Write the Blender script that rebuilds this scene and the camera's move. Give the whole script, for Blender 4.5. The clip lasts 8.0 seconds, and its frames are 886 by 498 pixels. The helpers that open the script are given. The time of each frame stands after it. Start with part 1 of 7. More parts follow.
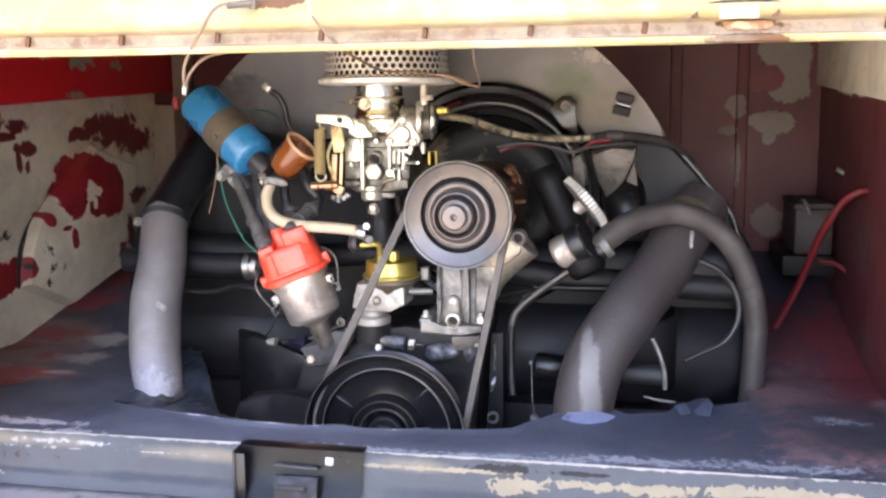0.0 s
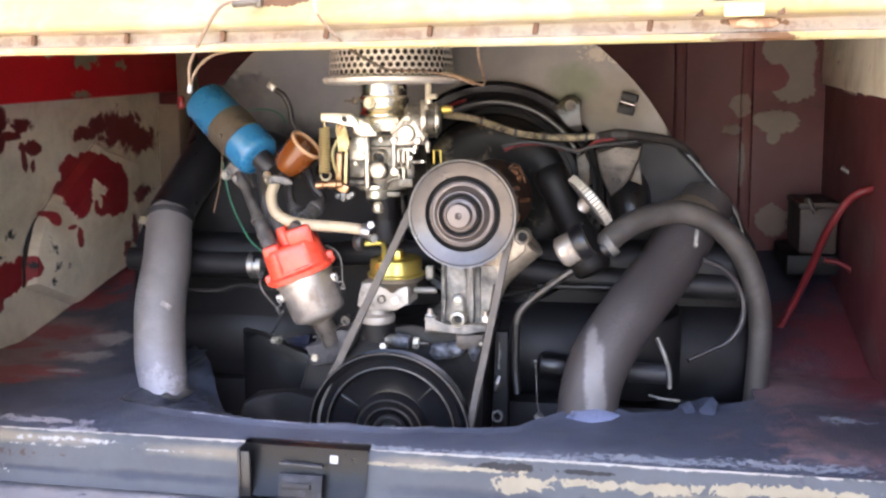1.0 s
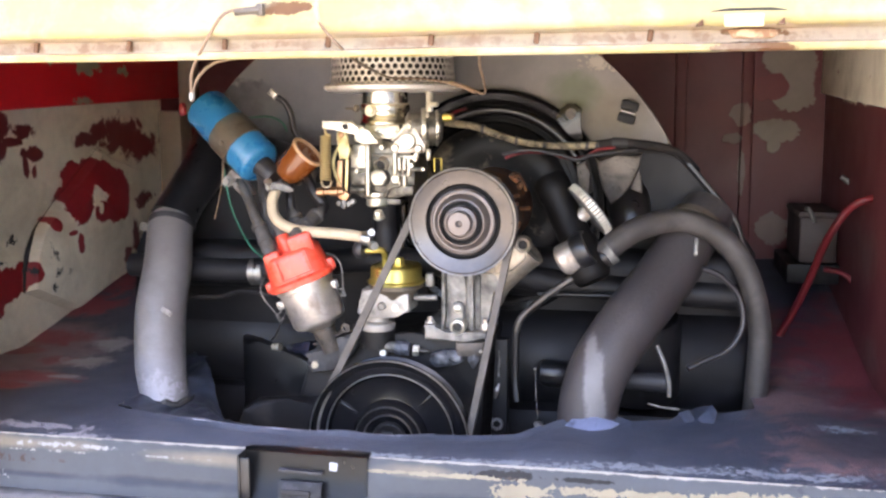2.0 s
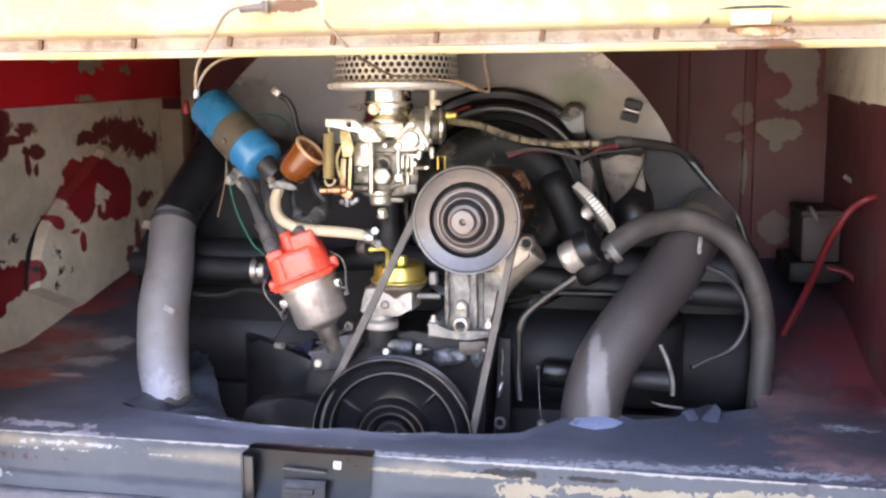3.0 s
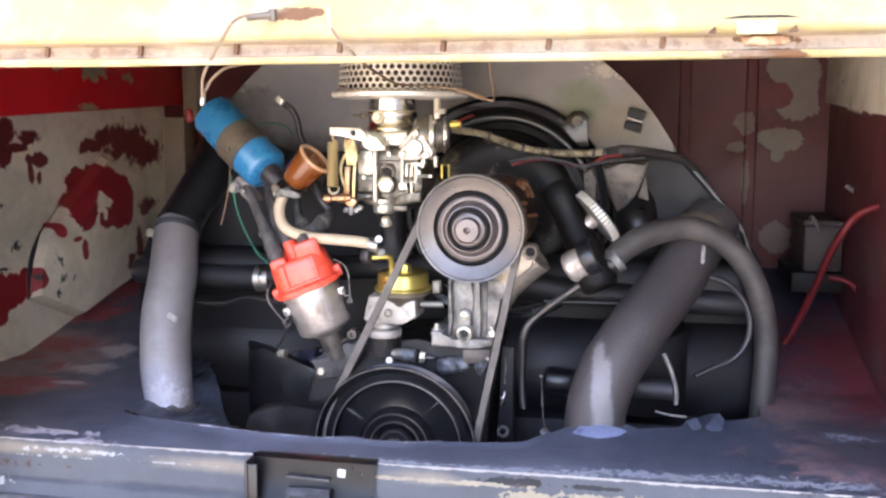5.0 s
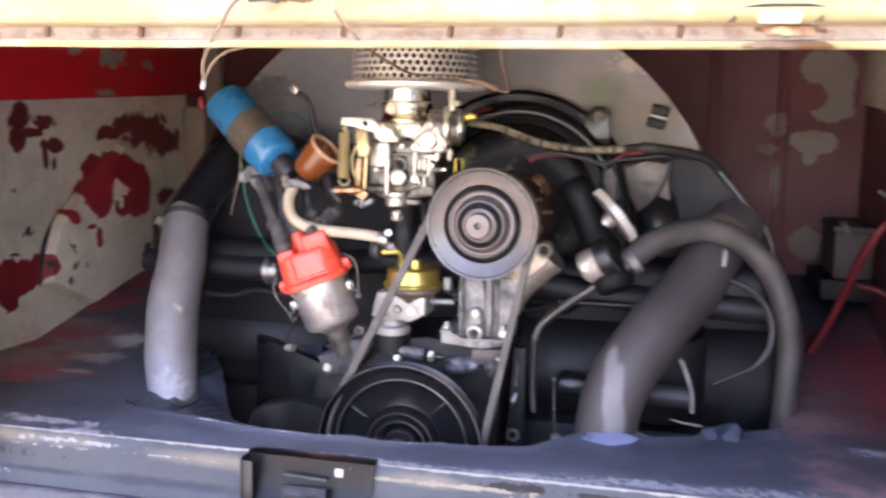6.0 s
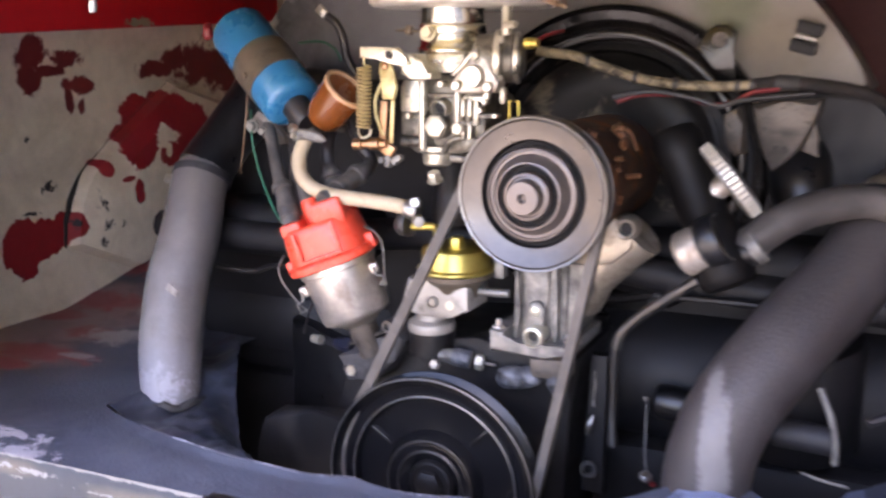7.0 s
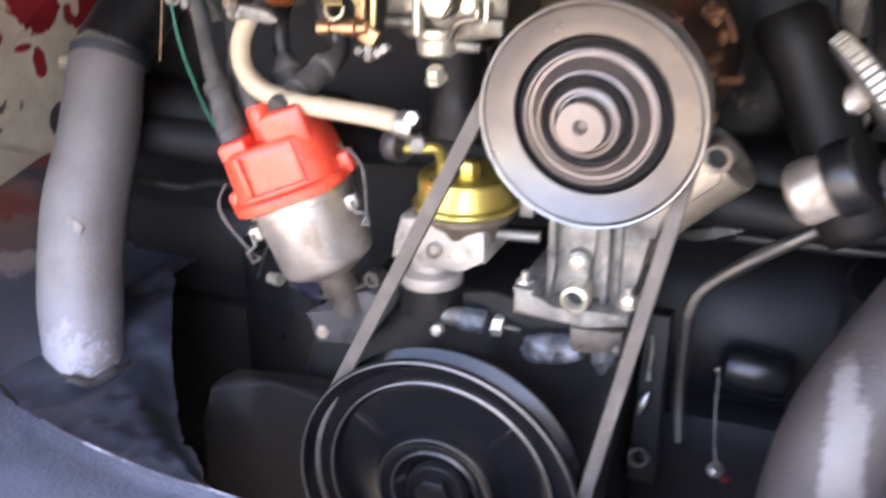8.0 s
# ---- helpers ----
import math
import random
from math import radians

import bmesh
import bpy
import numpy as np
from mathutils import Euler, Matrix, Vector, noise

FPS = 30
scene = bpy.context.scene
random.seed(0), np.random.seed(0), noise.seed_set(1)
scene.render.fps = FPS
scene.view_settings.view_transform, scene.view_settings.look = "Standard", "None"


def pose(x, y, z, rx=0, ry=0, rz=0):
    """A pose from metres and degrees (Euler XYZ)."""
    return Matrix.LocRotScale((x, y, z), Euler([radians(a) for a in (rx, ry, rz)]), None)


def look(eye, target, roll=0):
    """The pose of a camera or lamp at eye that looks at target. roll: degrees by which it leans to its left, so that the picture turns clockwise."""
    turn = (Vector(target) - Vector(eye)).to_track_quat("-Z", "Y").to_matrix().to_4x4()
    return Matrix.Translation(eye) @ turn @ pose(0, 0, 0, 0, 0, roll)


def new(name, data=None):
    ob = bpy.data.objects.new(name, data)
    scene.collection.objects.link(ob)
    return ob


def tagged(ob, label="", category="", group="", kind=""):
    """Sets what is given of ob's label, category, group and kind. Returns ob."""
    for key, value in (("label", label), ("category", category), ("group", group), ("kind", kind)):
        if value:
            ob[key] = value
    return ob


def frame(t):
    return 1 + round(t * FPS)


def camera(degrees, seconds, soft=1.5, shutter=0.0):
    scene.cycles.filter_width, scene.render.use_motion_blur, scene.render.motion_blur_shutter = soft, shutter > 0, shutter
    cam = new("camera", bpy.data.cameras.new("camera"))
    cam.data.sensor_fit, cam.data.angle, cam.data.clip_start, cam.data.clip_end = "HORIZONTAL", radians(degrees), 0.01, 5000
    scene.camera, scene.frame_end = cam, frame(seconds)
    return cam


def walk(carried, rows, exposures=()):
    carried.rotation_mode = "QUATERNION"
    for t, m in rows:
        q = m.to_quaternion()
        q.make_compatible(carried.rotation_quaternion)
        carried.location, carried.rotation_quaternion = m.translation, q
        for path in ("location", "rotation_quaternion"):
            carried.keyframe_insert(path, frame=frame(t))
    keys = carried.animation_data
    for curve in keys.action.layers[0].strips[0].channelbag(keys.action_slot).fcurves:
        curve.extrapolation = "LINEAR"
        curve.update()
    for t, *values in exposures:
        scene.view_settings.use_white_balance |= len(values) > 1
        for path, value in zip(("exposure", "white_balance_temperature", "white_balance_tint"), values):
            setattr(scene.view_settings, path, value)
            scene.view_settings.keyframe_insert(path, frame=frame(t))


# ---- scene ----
cam = camera(47.5, 8.0, soft=2.5, shutter=0.4)
PATH = [
    (0, (0.039, 0.015, 0.981), (-0.362, 1.953, 0.697), -0.5),
    (0.5, (0.039, 0.016, 0.98), (-0.359, 1.956, 0.7), -0.6),
    (1, (0.038, 0.014, 0.979), (-0.37, 1.951, 0.696), -0.5),
    (1.3, (0.0386, 0.0124, 0.9803), (-0.3638, 1.9535, 0.7155), -0.37),
    (1.5, (0.039, 0.012, 0.981), (-0.36, 1.953, 0.71), -0.3),
    (1.7, (0.039, 0.012, 0.981), (-0.370, 1.953, 0.7105), -0.3),
    (2.8, (0.034, 0.012, 0.979), (-0.3735, 1.952, 0.7085), -0.2),
    (3, (0.033, 0.012, 0.979), (-0.374, 1.952, 0.708), -0.2),
    (3.2, (0.0322, 0.0119, 0.9790), (-0.3716, 1.9531, 0.7170), -0.16),
    (3.5, (0.031, 0.011, 0.979), (-0.372, 1.952, 0.714), -0.1),
    (4, (0.029, 0.009, 0.98), (-0.37, 1.951, 0.719), -0.1),
    (4.2, (0.029, 0.009, 0.980), (-0.371, 1.951, 0.7145), -0.1),
    (5.3, (0.026, 0.010, 0.977), (-0.380, 1.946, 0.729), 0.0),
    (5.5, (0.026, 0.011, 0.977), (-0.396, 1.946, 0.703), -0.0),
    (5.6, (0.0274, 0.0113, 0.9758), (-0.3700, 1.9516, 0.6976), 0.15),
    (5.7, (0.0320, 0.0096, 0.9743), (-0.3831, 1.9445, 0.6849), 0.65),
    (5.8, (0.0358, 0.0192, 0.9715), (-0.3693, 1.9576, 0.6914), 0.46),
    (5.9, (0.0411, 0.0305, 0.9697), (-0.3845, 1.9675, 0.7110), 0.77),
    (6, (0.046, 0.049, 0.969), (-0.425, 1.976, 0.716), 1.2),
    (6.1, (0.0503, 0.0759, 0.9703), (-0.4834, 1.9848, 0.7035), 1.55),
    (6.2, (0.0598, 0.1031, 0.9735), (-0.5034, 2.0025, 0.6992), 2.40),
    (6.3, (0.068, 0.139, 0.974), (-0.548, 2.017, 0.682), 2.1),
    (6.5, (0.097, 0.196, 0.945), (-0.58, 2.057, 0.668), 3.0),
    (6.7, (0.100, 0.271, 0.976), (-0.610, 2.097, 0.580), 2.2),
    (7, (0.086, 0.377, 0.973), (-0.724, 2.161, 0.574), 0.1),
    (7.2, (0.047, 0.435, 0.992), (-0.810, 2.185, 0.546), -0.9),
    (7.3, (0.0247, 0.4602, 0.9992), (-0.806, 2.218, 0.553), -0.95),
    (7.4, (0.0036, 0.4816, 1.0021), (-0.799, 2.242, 0.518), -0.9),
    (7.5, (-0.015, 0.498, 1.004), (-0.798, 2.241, 0.414), -0.9),
    (7.6, (-0.029, 0.511, 1.006), (-0.777, 2.234, 0.319), -0.6),
    (7.8, (-0.038, 0.555, 0.991), (-0.705, 2.306, 0.292), 1.0),
    (7.9, (-0.0443, 0.5793, 0.9884), (-0.702, 2.330, 0.297), 0.65),
    (8, (-0.053, 0.603, 0.988), (-0.738, 2.331, 0.251), 0.1),
]
EXPOSURES = [(0, 3.32, 6850, 22), (1.7, 3.32, 6850, 22), (4, 3.34, 6800, 23.5), (5.5, 3.34, 6600, 24), (6.5, 3.1, 6700, 33), (7.0, 3.2, 6800, 31), (7.5, 2.9, 6750, 29), (7.9, 3.58, 6800, 25), (8, 3.6, 6800, 24)]
walk(cam, [(t, look(eye, target, roll)) for t, eye, target, roll in PATH], EXPOSURES)

# ---- daylight: clear sky, sun from behind over the right shoulder ----
SUN_WAY = Vector((-0.35, 0.45, -0.82)).normalized()
world = bpy.data.worlds.new("sky")
world.use_nodes = True
scene.world = world
wn = world.node_tree.nodes
sky = wn.new("ShaderNodeTexSky")
sky.sky_type = "NISHITA"
sky.sun_disc = False
sky.sun_elevation = math.asin(-SUN_WAY.z)
sky.sun_rotation = math.atan2(-SUN_WAY.x, -SUN_WAY.y)
wn["Background"].inputs[1].default_value = 0.15
world.node_tree.links.new(sky.outputs[0], wn["Background"].inputs[0])
sun_data = bpy.data.lights.new("sun", "SUN")
sun_data.energy, sun_data.angle, sun_data.color = 4.5, radians(0.3), (1.0, 0.95, 0.86)
sun = new("sun", sun_data)
sun.matrix_world = look((3, -5, 7), Vector((3, -5, 7)) + SUN_WAY)

# ---- materials ----
def srgb(r, g, b):
    return tuple((c / 12.92 if c <= 0.04045 else ((c + 0.055) / 1.055) ** 2.4) for c in (r, g, b)) + (1.0,)


def node(nt, kind, **values):
    n = nt.nodes.new(kind)
    for key, value in values.items():
        n.inputs[key].default_value = value
    return n


def maths(nt, op, a, b=0.0, clamp=False):
    n = nt.nodes.new("ShaderNodeMath")
    n.operation, n.use_clamp = op, clamp
    for k, v in enumerate((a, b)):
        if isinstance(v, (int, float)):
            n.inputs[k].default_value = v
        else:
            nt.links.new(v, n.inputs[k])
    return n.outputs[0]


def mixed(nt, fac, a, b):
    n = nt.nodes.new("ShaderNodeMix")
    n.data_type = "RGBA"
    if isinstance(fac, (int, float)):
        n.inputs[0].default_value = fac
    else:
        nt.links.new(fac, n.inputs[0])
    for k, v in ((6, a), (7, b)):
        if isinstance(v, tuple):
            n.inputs[k].default_value = v
        else:
            nt.links.new(v, n.inputs[k])
    return n.outputs[2]


def cloud(nt, co, scale, detail=4.0, rough=0.6, distort=0.0):
    n = node(nt, "ShaderNodeTexNoise", Scale=scale, Detail=detail, Roughness=rough, Distortion=distort)
    nt.links.new(co, n.inputs["Vector"])
    return n.outputs[0]


def ramp(nt, v, lo, hi):
    n = node(nt, "ShaderNodeMapRange", **{"From Min": lo, "From Max": hi})
    n.clamp = True
    nt.links.new(v, n.inputs[0])
    return n.outputs[0]


def surface(name, base, rough=0.5, metal=0.0, grain=0.15, grain_scale=120.0, stain=None, stain_scale=14.0, stain_at=(0.5, 0.7),
            bump=0.15, bump_scale=300.0, speck=None, speck_scale=90.0, speck_at=(0.68, 0.72), coat=0.0, sheen=0.0, spec=0.5):
    """A worn surface: base colour with fine grain, broad stains, small specks, uneven gloss and relief."""
    m = bpy.data.materials.new(name)
    m.use_nodes = True
    nt = m.node_tree
    bs = nt.nodes["Principled BSDF"]
    co = nt.nodes.new("ShaderNodeTexCoord").outputs["Object"]
    fine = ramp(nt, cloud(nt, co, grain_scale, 5, 0.7), 0.28, 0.72)
    broad = ramp(nt, cloud(nt, co, grain_scale * 0.16, 4, 0.6), 0.3, 0.7)
    fine = maths(nt, "ADD", maths(nt, "MULTIPLY", fine, 0.55), maths(nt, "MULTIPLY", broad, 0.45))
    colour = mixed(nt, fine, tuple(c * (1 - grain) for c in base[:3]) + (1,), tuple(min(1, c * (1 + grain)) for c in base[:3]) + (1,))
    gloss = maths(nt, "ADD", maths(nt, "MULTIPLY", cloud(nt, co, grain_scale * 0.25), 0.3), rough - 0.15, True)
    metal_out = None
    if stain:
        mask = ramp(nt, cloud(nt, co, stain_scale, 6, 0.65, 0.4), *stain_at)
        colour = mixed(nt, mask, colour, stain)
        gloss = maths(nt, "ADD", gloss, maths(nt, "MULTIPLY", mask, 0.2), True)
        if metal:
            metal_out = maths(nt, "MULTIPLY", maths(nt, "SUBTRACT", 1.0, mask), metal)
    if speck:
        mask = ramp(nt, cloud(nt, co, speck_scale, 3, 0.6), *speck_at)
        colour = mixed(nt, mask, colour, speck)
    nt.links.new(colour, bs.inputs["Base Color"])
    nt.links.new(gloss, bs.inputs["Roughness"])
    bs.inputs["Metallic"].default_value = metal
    if metal_out is not None:
        nt.links.new(metal_out, bs.inputs["Metallic"])
    bs.inputs["Specular IOR Level"].default_value = spec
    bs.inputs["Coat Weight"].default_value = coat
    bs.inputs["Coat Roughness"].default_value = 0.15
    bs.inputs["Sheen Weight"].default_value = sheen
    if bump:
        b = node(nt, "ShaderNodeBump", Strength=bump, Distance=0.002)
        nt.links.new(cloud(nt, co, bump_scale, 5), b.inputs["Height"])
        nt.links.new(b.outputs[0], bs.inputs["Normal"])
    return m


def flaked(name, base, layers, rough=0.5, grain=0.12, bump=0.12, dirt=None, origin=(0, 0, 0)):
    """Patches of another colour: flaked paint, wear, and in places light painted in. layers: (colour, roughness, edge
    scale, edge amount, bias, [(centre, radii), ...], edge softness if not sharp).
    """
    m = surface(name, base, rough, grain=grain, grain_scale=60, bump=bump, stain=dirt, stain_scale=7, stain_at=(0.45, 0.8))
    nt = m.node_tree
    bs = nt.nodes["Principled BSDF"]
    co = nt.nodes.new("ShaderNodeTexCoord").outputs["Object"]
    colour = bs.inputs["Base Color"].links[0].from_socket
    height = None
    for tint, gloss, scale, amount, bias, spots, *soft in layers:
        best = None
        for centre, radii in spots:
            a = nt.nodes.new("ShaderNodeVectorMath")
            a.operation = "SUBTRACT"
            nt.links.new(co, a.inputs[0])
            a.inputs[1].default_value = tuple(c - o for c, o in zip(centre, origin))
            d = nt.nodes.new("ShaderNodeVectorMath")
            d.operation = "DIVIDE"
            nt.links.new(a.outputs[0], d.inputs[0])
            d.inputs[1].default_value = radii
            n = nt.nodes.new("ShaderNodeVectorMath")
            n.operation = "LENGTH"
            nt.links.new(d.outputs[0], n.inputs[0])
            v = maths(nt, "SUBTRACT", 1.0, n.outputs["Value"])
            best = v if best is None else maths(nt, "MAXIMUM", best, v)
        rag = maths(nt, "MULTIPLY", maths(nt, "SUBTRACT", cloud(nt, co, scale, 5, 0.6, 0.6), 0.5), amount)
        rag = maths(nt, "ADD", rag, maths(nt, "MULTIPLY", maths(nt, "SUBTRACT", cloud(nt, co, scale * 4.3, 5, 0.65), 0.5), amount * 0.38))
        total = maths(nt, "ADD", rag, bias) if best is None else maths(nt, "ADD", maths(nt, "ADD", maths(nt, "MAXIMUM", best, -1.0), bias), rag)
        mask = ramp(nt, total, 0.0, soft[0] if soft else 0.05)
        colour = mixed(nt, mask, colour, mixed(nt, cloud(nt, co, 40), tuple(c * 0.8 for c in tint[:3]) + (1,), tuple(min(1, c * 1.2) for c in tint[:3]) + (1,)))
        height = mask if height is None else maths(nt, "MAXIMUM", height, mask)
    nt.links.new(colour, bs.inputs["Base Color"])
    if height is not None:
        b = node(nt, "ShaderNodeBump", Strength=0.4, Distance=0.0015)
        b.invert = True
        nt.links.new(height, b.inputs["Height"])
        if bs.inputs["Normal"].links:
            nt.links.new(bs.inputs["Normal"].links[0].from_socket, b.inputs["Normal"])
        nt.links.new(b.outputs[0], bs.inputs["Normal"])
    return m


black_flat = surface("black_flat", srgb(0.080, 0.078, 0.086), 0.55, spec=0.3, stain=srgb(0.085, 0.08, 0.085), stain_scale=20, stain_at=(0.5, 0.8), bump=0.15)
CREAM, RED, SOOT = srgb(0.87, 0.83, 0.75), srgb(0.55, 0.135, 0.16), srgb(0.13, 0.13, 0.15)
black_enamel = surface("black_enamel", srgb(0.075, 0.075, 0.085), 0.32, stain=srgb(0.15, 0.145, 0.145), stain_scale=22, stain_at=(0.55, 0.8), bump=0.35, bump_scale=55)
black_dusty = surface("black_dusty", srgb(0.13, 0.13, 0.145), 0.6, stain=srgb(0.25, 0.25, 0.26), stain_scale=18, stain_at=(0.5, 0.75))
oily_black = surface("oily_black", srgb(0.078, 0.074, 0.08), 0.46, spec=0.35, stain=srgb(0.16, 0.145, 0.13), stain_scale=30, bump=0.4, bump_scale=120)
rubber = surface("rubber", srgb(0.17, 0.165, 0.165), 0.62, stain=srgb(0.28, 0.27, 0.26), stain_scale=30, stain_at=(0.5, 0.8))
hose_rubber = surface("hose_rubber", srgb(0.225, 0.21, 0.20), 0.55, stain=srgb(0.33, 0.31, 0.295), stain_scale=22, bump=0.2)
belt_rubber = surface("belt_rubber", srgb(0.33, 0.31, 0.29), 0.72, stain=srgb(0.42, 0.395, 0.37), stain_scale=40)
cast_alloy = surface("cast_alloy", srgb(0.68, 0.64, 0.58), 0.38, metal=0.75, stain=srgb(0.27, 0.235, 0.20), stain_scale=45, stain_at=(0.48, 0.72), bump=0.4, bump_scale=220)
zinc = surface("zinc", srgb(0.81, 0.79, 0.73), 0.31, metal=0.92, stain=srgb(0.30, 0.27, 0.22), stain_scale=75, stain_at=(0.52, 0.70), bump=0.35, bump_scale=260)
mesh_metal = surface("mesh_metal", srgb(0.88, 0.86, 0.82), 0.40, metal=0.55, stain=srgb(0.70, 0.65, 0.58), stain_scale=50, stain_at=(0.5, 0.75))
dark_alloy = surface("dark_alloy", srgb(0.50, 0.49, 0.47), 0.45, metal=0.6, stain=srgb(0.17, 0.16, 0.15), stain_scale=30, stain_at=(0.42, 0.65), bump=0.4, bump_scale=200)
steel = surface("steel", srgb(0.62, 0.61, 0.59), 0.36, metal=0.9, stain=srgb(0.35, 0.28, 0.22), stain_scale=70, stain_at=(0.62, 0.8))
gold_zinc = surface("gold_zinc", srgb(0.80, 0.72, 0.38), 0.30, metal=0.85, stain=srgb(0.42, 0.37, 0.19), stain_scale=50, stain_at=(0.6, 0.85))
copper = surface("copper", srgb(0.64, 0.50, 0.38), 0.32, metal=0.9)
pulley_paint = surface("pulley_paint", srgb(0.37, 0.35, 0.335), 0.32, metal=0.85, stain=srgb(0.29, 0.27, 0.255), stain_scale=26, stain_at=(0.5, 0.8), bump=0.06)
hub_steel = surface("hub_steel", srgb(0.43, 0.40, 0.385), 0.40, metal=0.7, stain=srgb(0.40, 0.36, 0.33), stain_scale=40, stain_at=(0.5, 0.8), bump=0.05)
pulley_dark = surface("pulley_dark", srgb(0.07, 0.065, 0.065), 0.7, spec=0.2, metal=0.0, bump=0.06)
pulley_black = surface("pulley_black", srgb(0.075, 0.075, 0.085), 0.22, bump=0.05, spec=0.4)
rusty = surface("rusty", srgb(0.25, 0.17, 0.13), 0.45, metal=0.25, stain=srgb(0.62, 0.40, 0.22), stain_scale=48, stain_at=(0.5, 0.66), bump=0.5, bump_scale=180)
blue_paint = surface("blue_paint", srgb(0.15, 0.43, 0.60), 0.30, grain=0.08, stain=srgb(0.11, 0.32, 0.45), stain_scale=20, stain_at=(0.6, 0.9), bump=0.04, coat=0.2)
strap_tin = surface("strap_tin", srgb(0.40, 0.36, 0.31), 0.48, metal=0.4, stain=srgb(0.27, 0.23, 0.19), stain_scale=30)
red_plastic = surface("red_plastic", srgb(0.90, 0.31, 0.22), 0.28, grain=0.05, stain=srgb(0.70, 0.18, 0.13), stain_scale=25, stain_at=(0.55, 0.85), bump=0.05)
dist_alloy = surface("dist_alloy", srgb(0.76, 0.73, 0.69), 0.32, metal=0.8, stain=srgb(0.46, 0.40, 0.35), stain_scale=34, stain_at=(0.45, 0.7), bump=0.25)
amber = surface("amber", srgb(0.45, 0.245, 0.10), 0.25, grain=0.08, stain=srgb(0.40, 0.20, 0.08), stain_scale=30, bump=0.05, coat=0.3)
pale_card = surface("pale_card", srgb(0.75, 0.60, 0.46), 0.6)
fuel_rubber = surface("fuel_rubber", srgb(0.70, 0.64, 0.54), 0.5, stain=srgb(0.50, 0.44, 0.36), stain_scale=45, stain_at=(0.55, 0.8))
tan_wire = surface("tan_wire", srgb(0.50, 0.41, 0.32), 0.5, stain=srgb(0.42, 0.34, 0.29), stain_scale=80)
loom = surface("loom", srgb(0.54, 0.49, 0.39), 0.6, stain=srgb(0.20, 0.18, 0.15), stain_scale=70, stain_at=(0.44, 0.62))
tape_black = surface("tape_black", srgb(0.15, 0.14, 0.14), 0.75, spec=0.2, stain=srgb(0.22, 0.20, 0.19), stain_scale=50)
black_wire = surface("black_wire", srgb(0.16, 0.15, 0.155), 0.45)
red_wire = surface("red_wire", srgb(0.42, 0.085, 0.10), 0.45)
cable_red = surface("cable_red", srgb(0.40, 0.095, 0.12), 0.45, stain=srgb(0.40, 0.08, 0.10), stain_scale=30)
green_wire = surface("green_wire", srgb(0.16, 0.40, 0.32), 0.45)
paper_filter = surface("paper_filter", srgb(0.16, 0.13, 0.10), 0.8)
shroud_grey = flaked("shroud_grey", srgb(0.47, 0.45, 0.43), [
    (srgb(0.075, 0.07, 0.07), 0.6, 30, 1.3, 0.12, [((-0.512, 1.3400, 0.988), (0.048, 0.05, 0.036)), ((-0.478, 1.3400, 0.958), (0.050, 0.05, 0.028)), ((-0.436, 1.3400, 0.944), (0.034, 0.05, 0.022))], 0.2),
    (srgb(0.43, 0.40, 0.35), 0.6, 18, 1.0, -0.1, [((-0.0281, 1.3400, 0.9759), (0.07, 0.05, 0.05))], 0.6),
    (srgb(0.38, 0.395, 0.32), 0.6, 24, 0.9, 0.0, [((-0.0647, 1.3400, 1.0065), (0.045, 0.05, 0.030))], 0.5),
    (srgb(0.42, 0.42, 0.44), 0.6, 14, 0.8, 0.0, [((-0.4419, 1.3400, 0.9945), (0.12, 0.05, 0.09))], 0.6),
    (srgb(0.62, 0.58, 0.52), 0.6, 130, 2.4, -0.62, [((-0.0362, 1.3400, 1.0441), (0.05, 0.05, 0.02)), ((-0.0075, 1.3400, 1.0329), (0.02, 0.05, 0.01)), ((0.0549, 1.3400, 0.9574), (0.004, 0.05, 0.03))]),
], rough=0.55, dirt=srgb(0.40, 0.39, 0.375), origin=(-0.27, 1.42, 0.62))
battery_case = surface("battery_case", srgb(0.27, 0.225, 0.21), 0.6, stain=srgb(0.24, 0.21, 0.19), stain_scale=18)
# bright and dim tones for the sheets that stand for lit spots
lit_scrap = surface("lit_scrap", srgb(0.54, 0.58, 0.70), 0.5, stain=srgb(0.30, 0.31, 0.36), stain_scale=40)
dim_scrap = surface("dim_scrap", srgb(0.33, 0.36, 0.43), 0.5, stain=srgb(0.25, 0.26, 0.30), stain_scale=40)
concrete = surface("concrete", srgb(0.62, 0.60, 0.56), 0.85, stain=srgb(0.48, 0.46, 0.43), stain_scale=1.5, grain_scale=40, bump_scale=60)
plaster = surface("plaster", srgb(0.70, 0.68, 0.64), 0.85, stain=srgb(0.58, 0.56, 0.52), stain_scale=2.0, grain_scale=40, bump_scale=60)
undercoat = surface("undercoat", srgb(0.10, 0.095, 0.098), 0.7)

cap_zinc = surface("cap_zinc", srgb(0.84, 0.82, 0.77), 0.5, metal=0.6, stain=srgb(0.5, 0.46, 0.4), stain_scale=60, stain_at=(0.6, 0.85))
spring_steel = surface("spring_steel", srgb(0.80, 0.75, 0.64), 0.32, metal=0.6, stain=srgb(0.50, 0.42, 0.30), stain_scale=80, stain_at=(0.6, 0.85))
bare_tin = surface("bare_tin", srgb(0.40, 0.37, 0.34), 0.45, metal=0.5, stain=srgb(0.20, 0.18, 0.165), stain_scale=28, stain_at=(0.42, 0.68), bump=0.4, speck=srgb(0.12, 0.11, 0.10), speck_scale=150, speck_at=(0.62, 0.68))
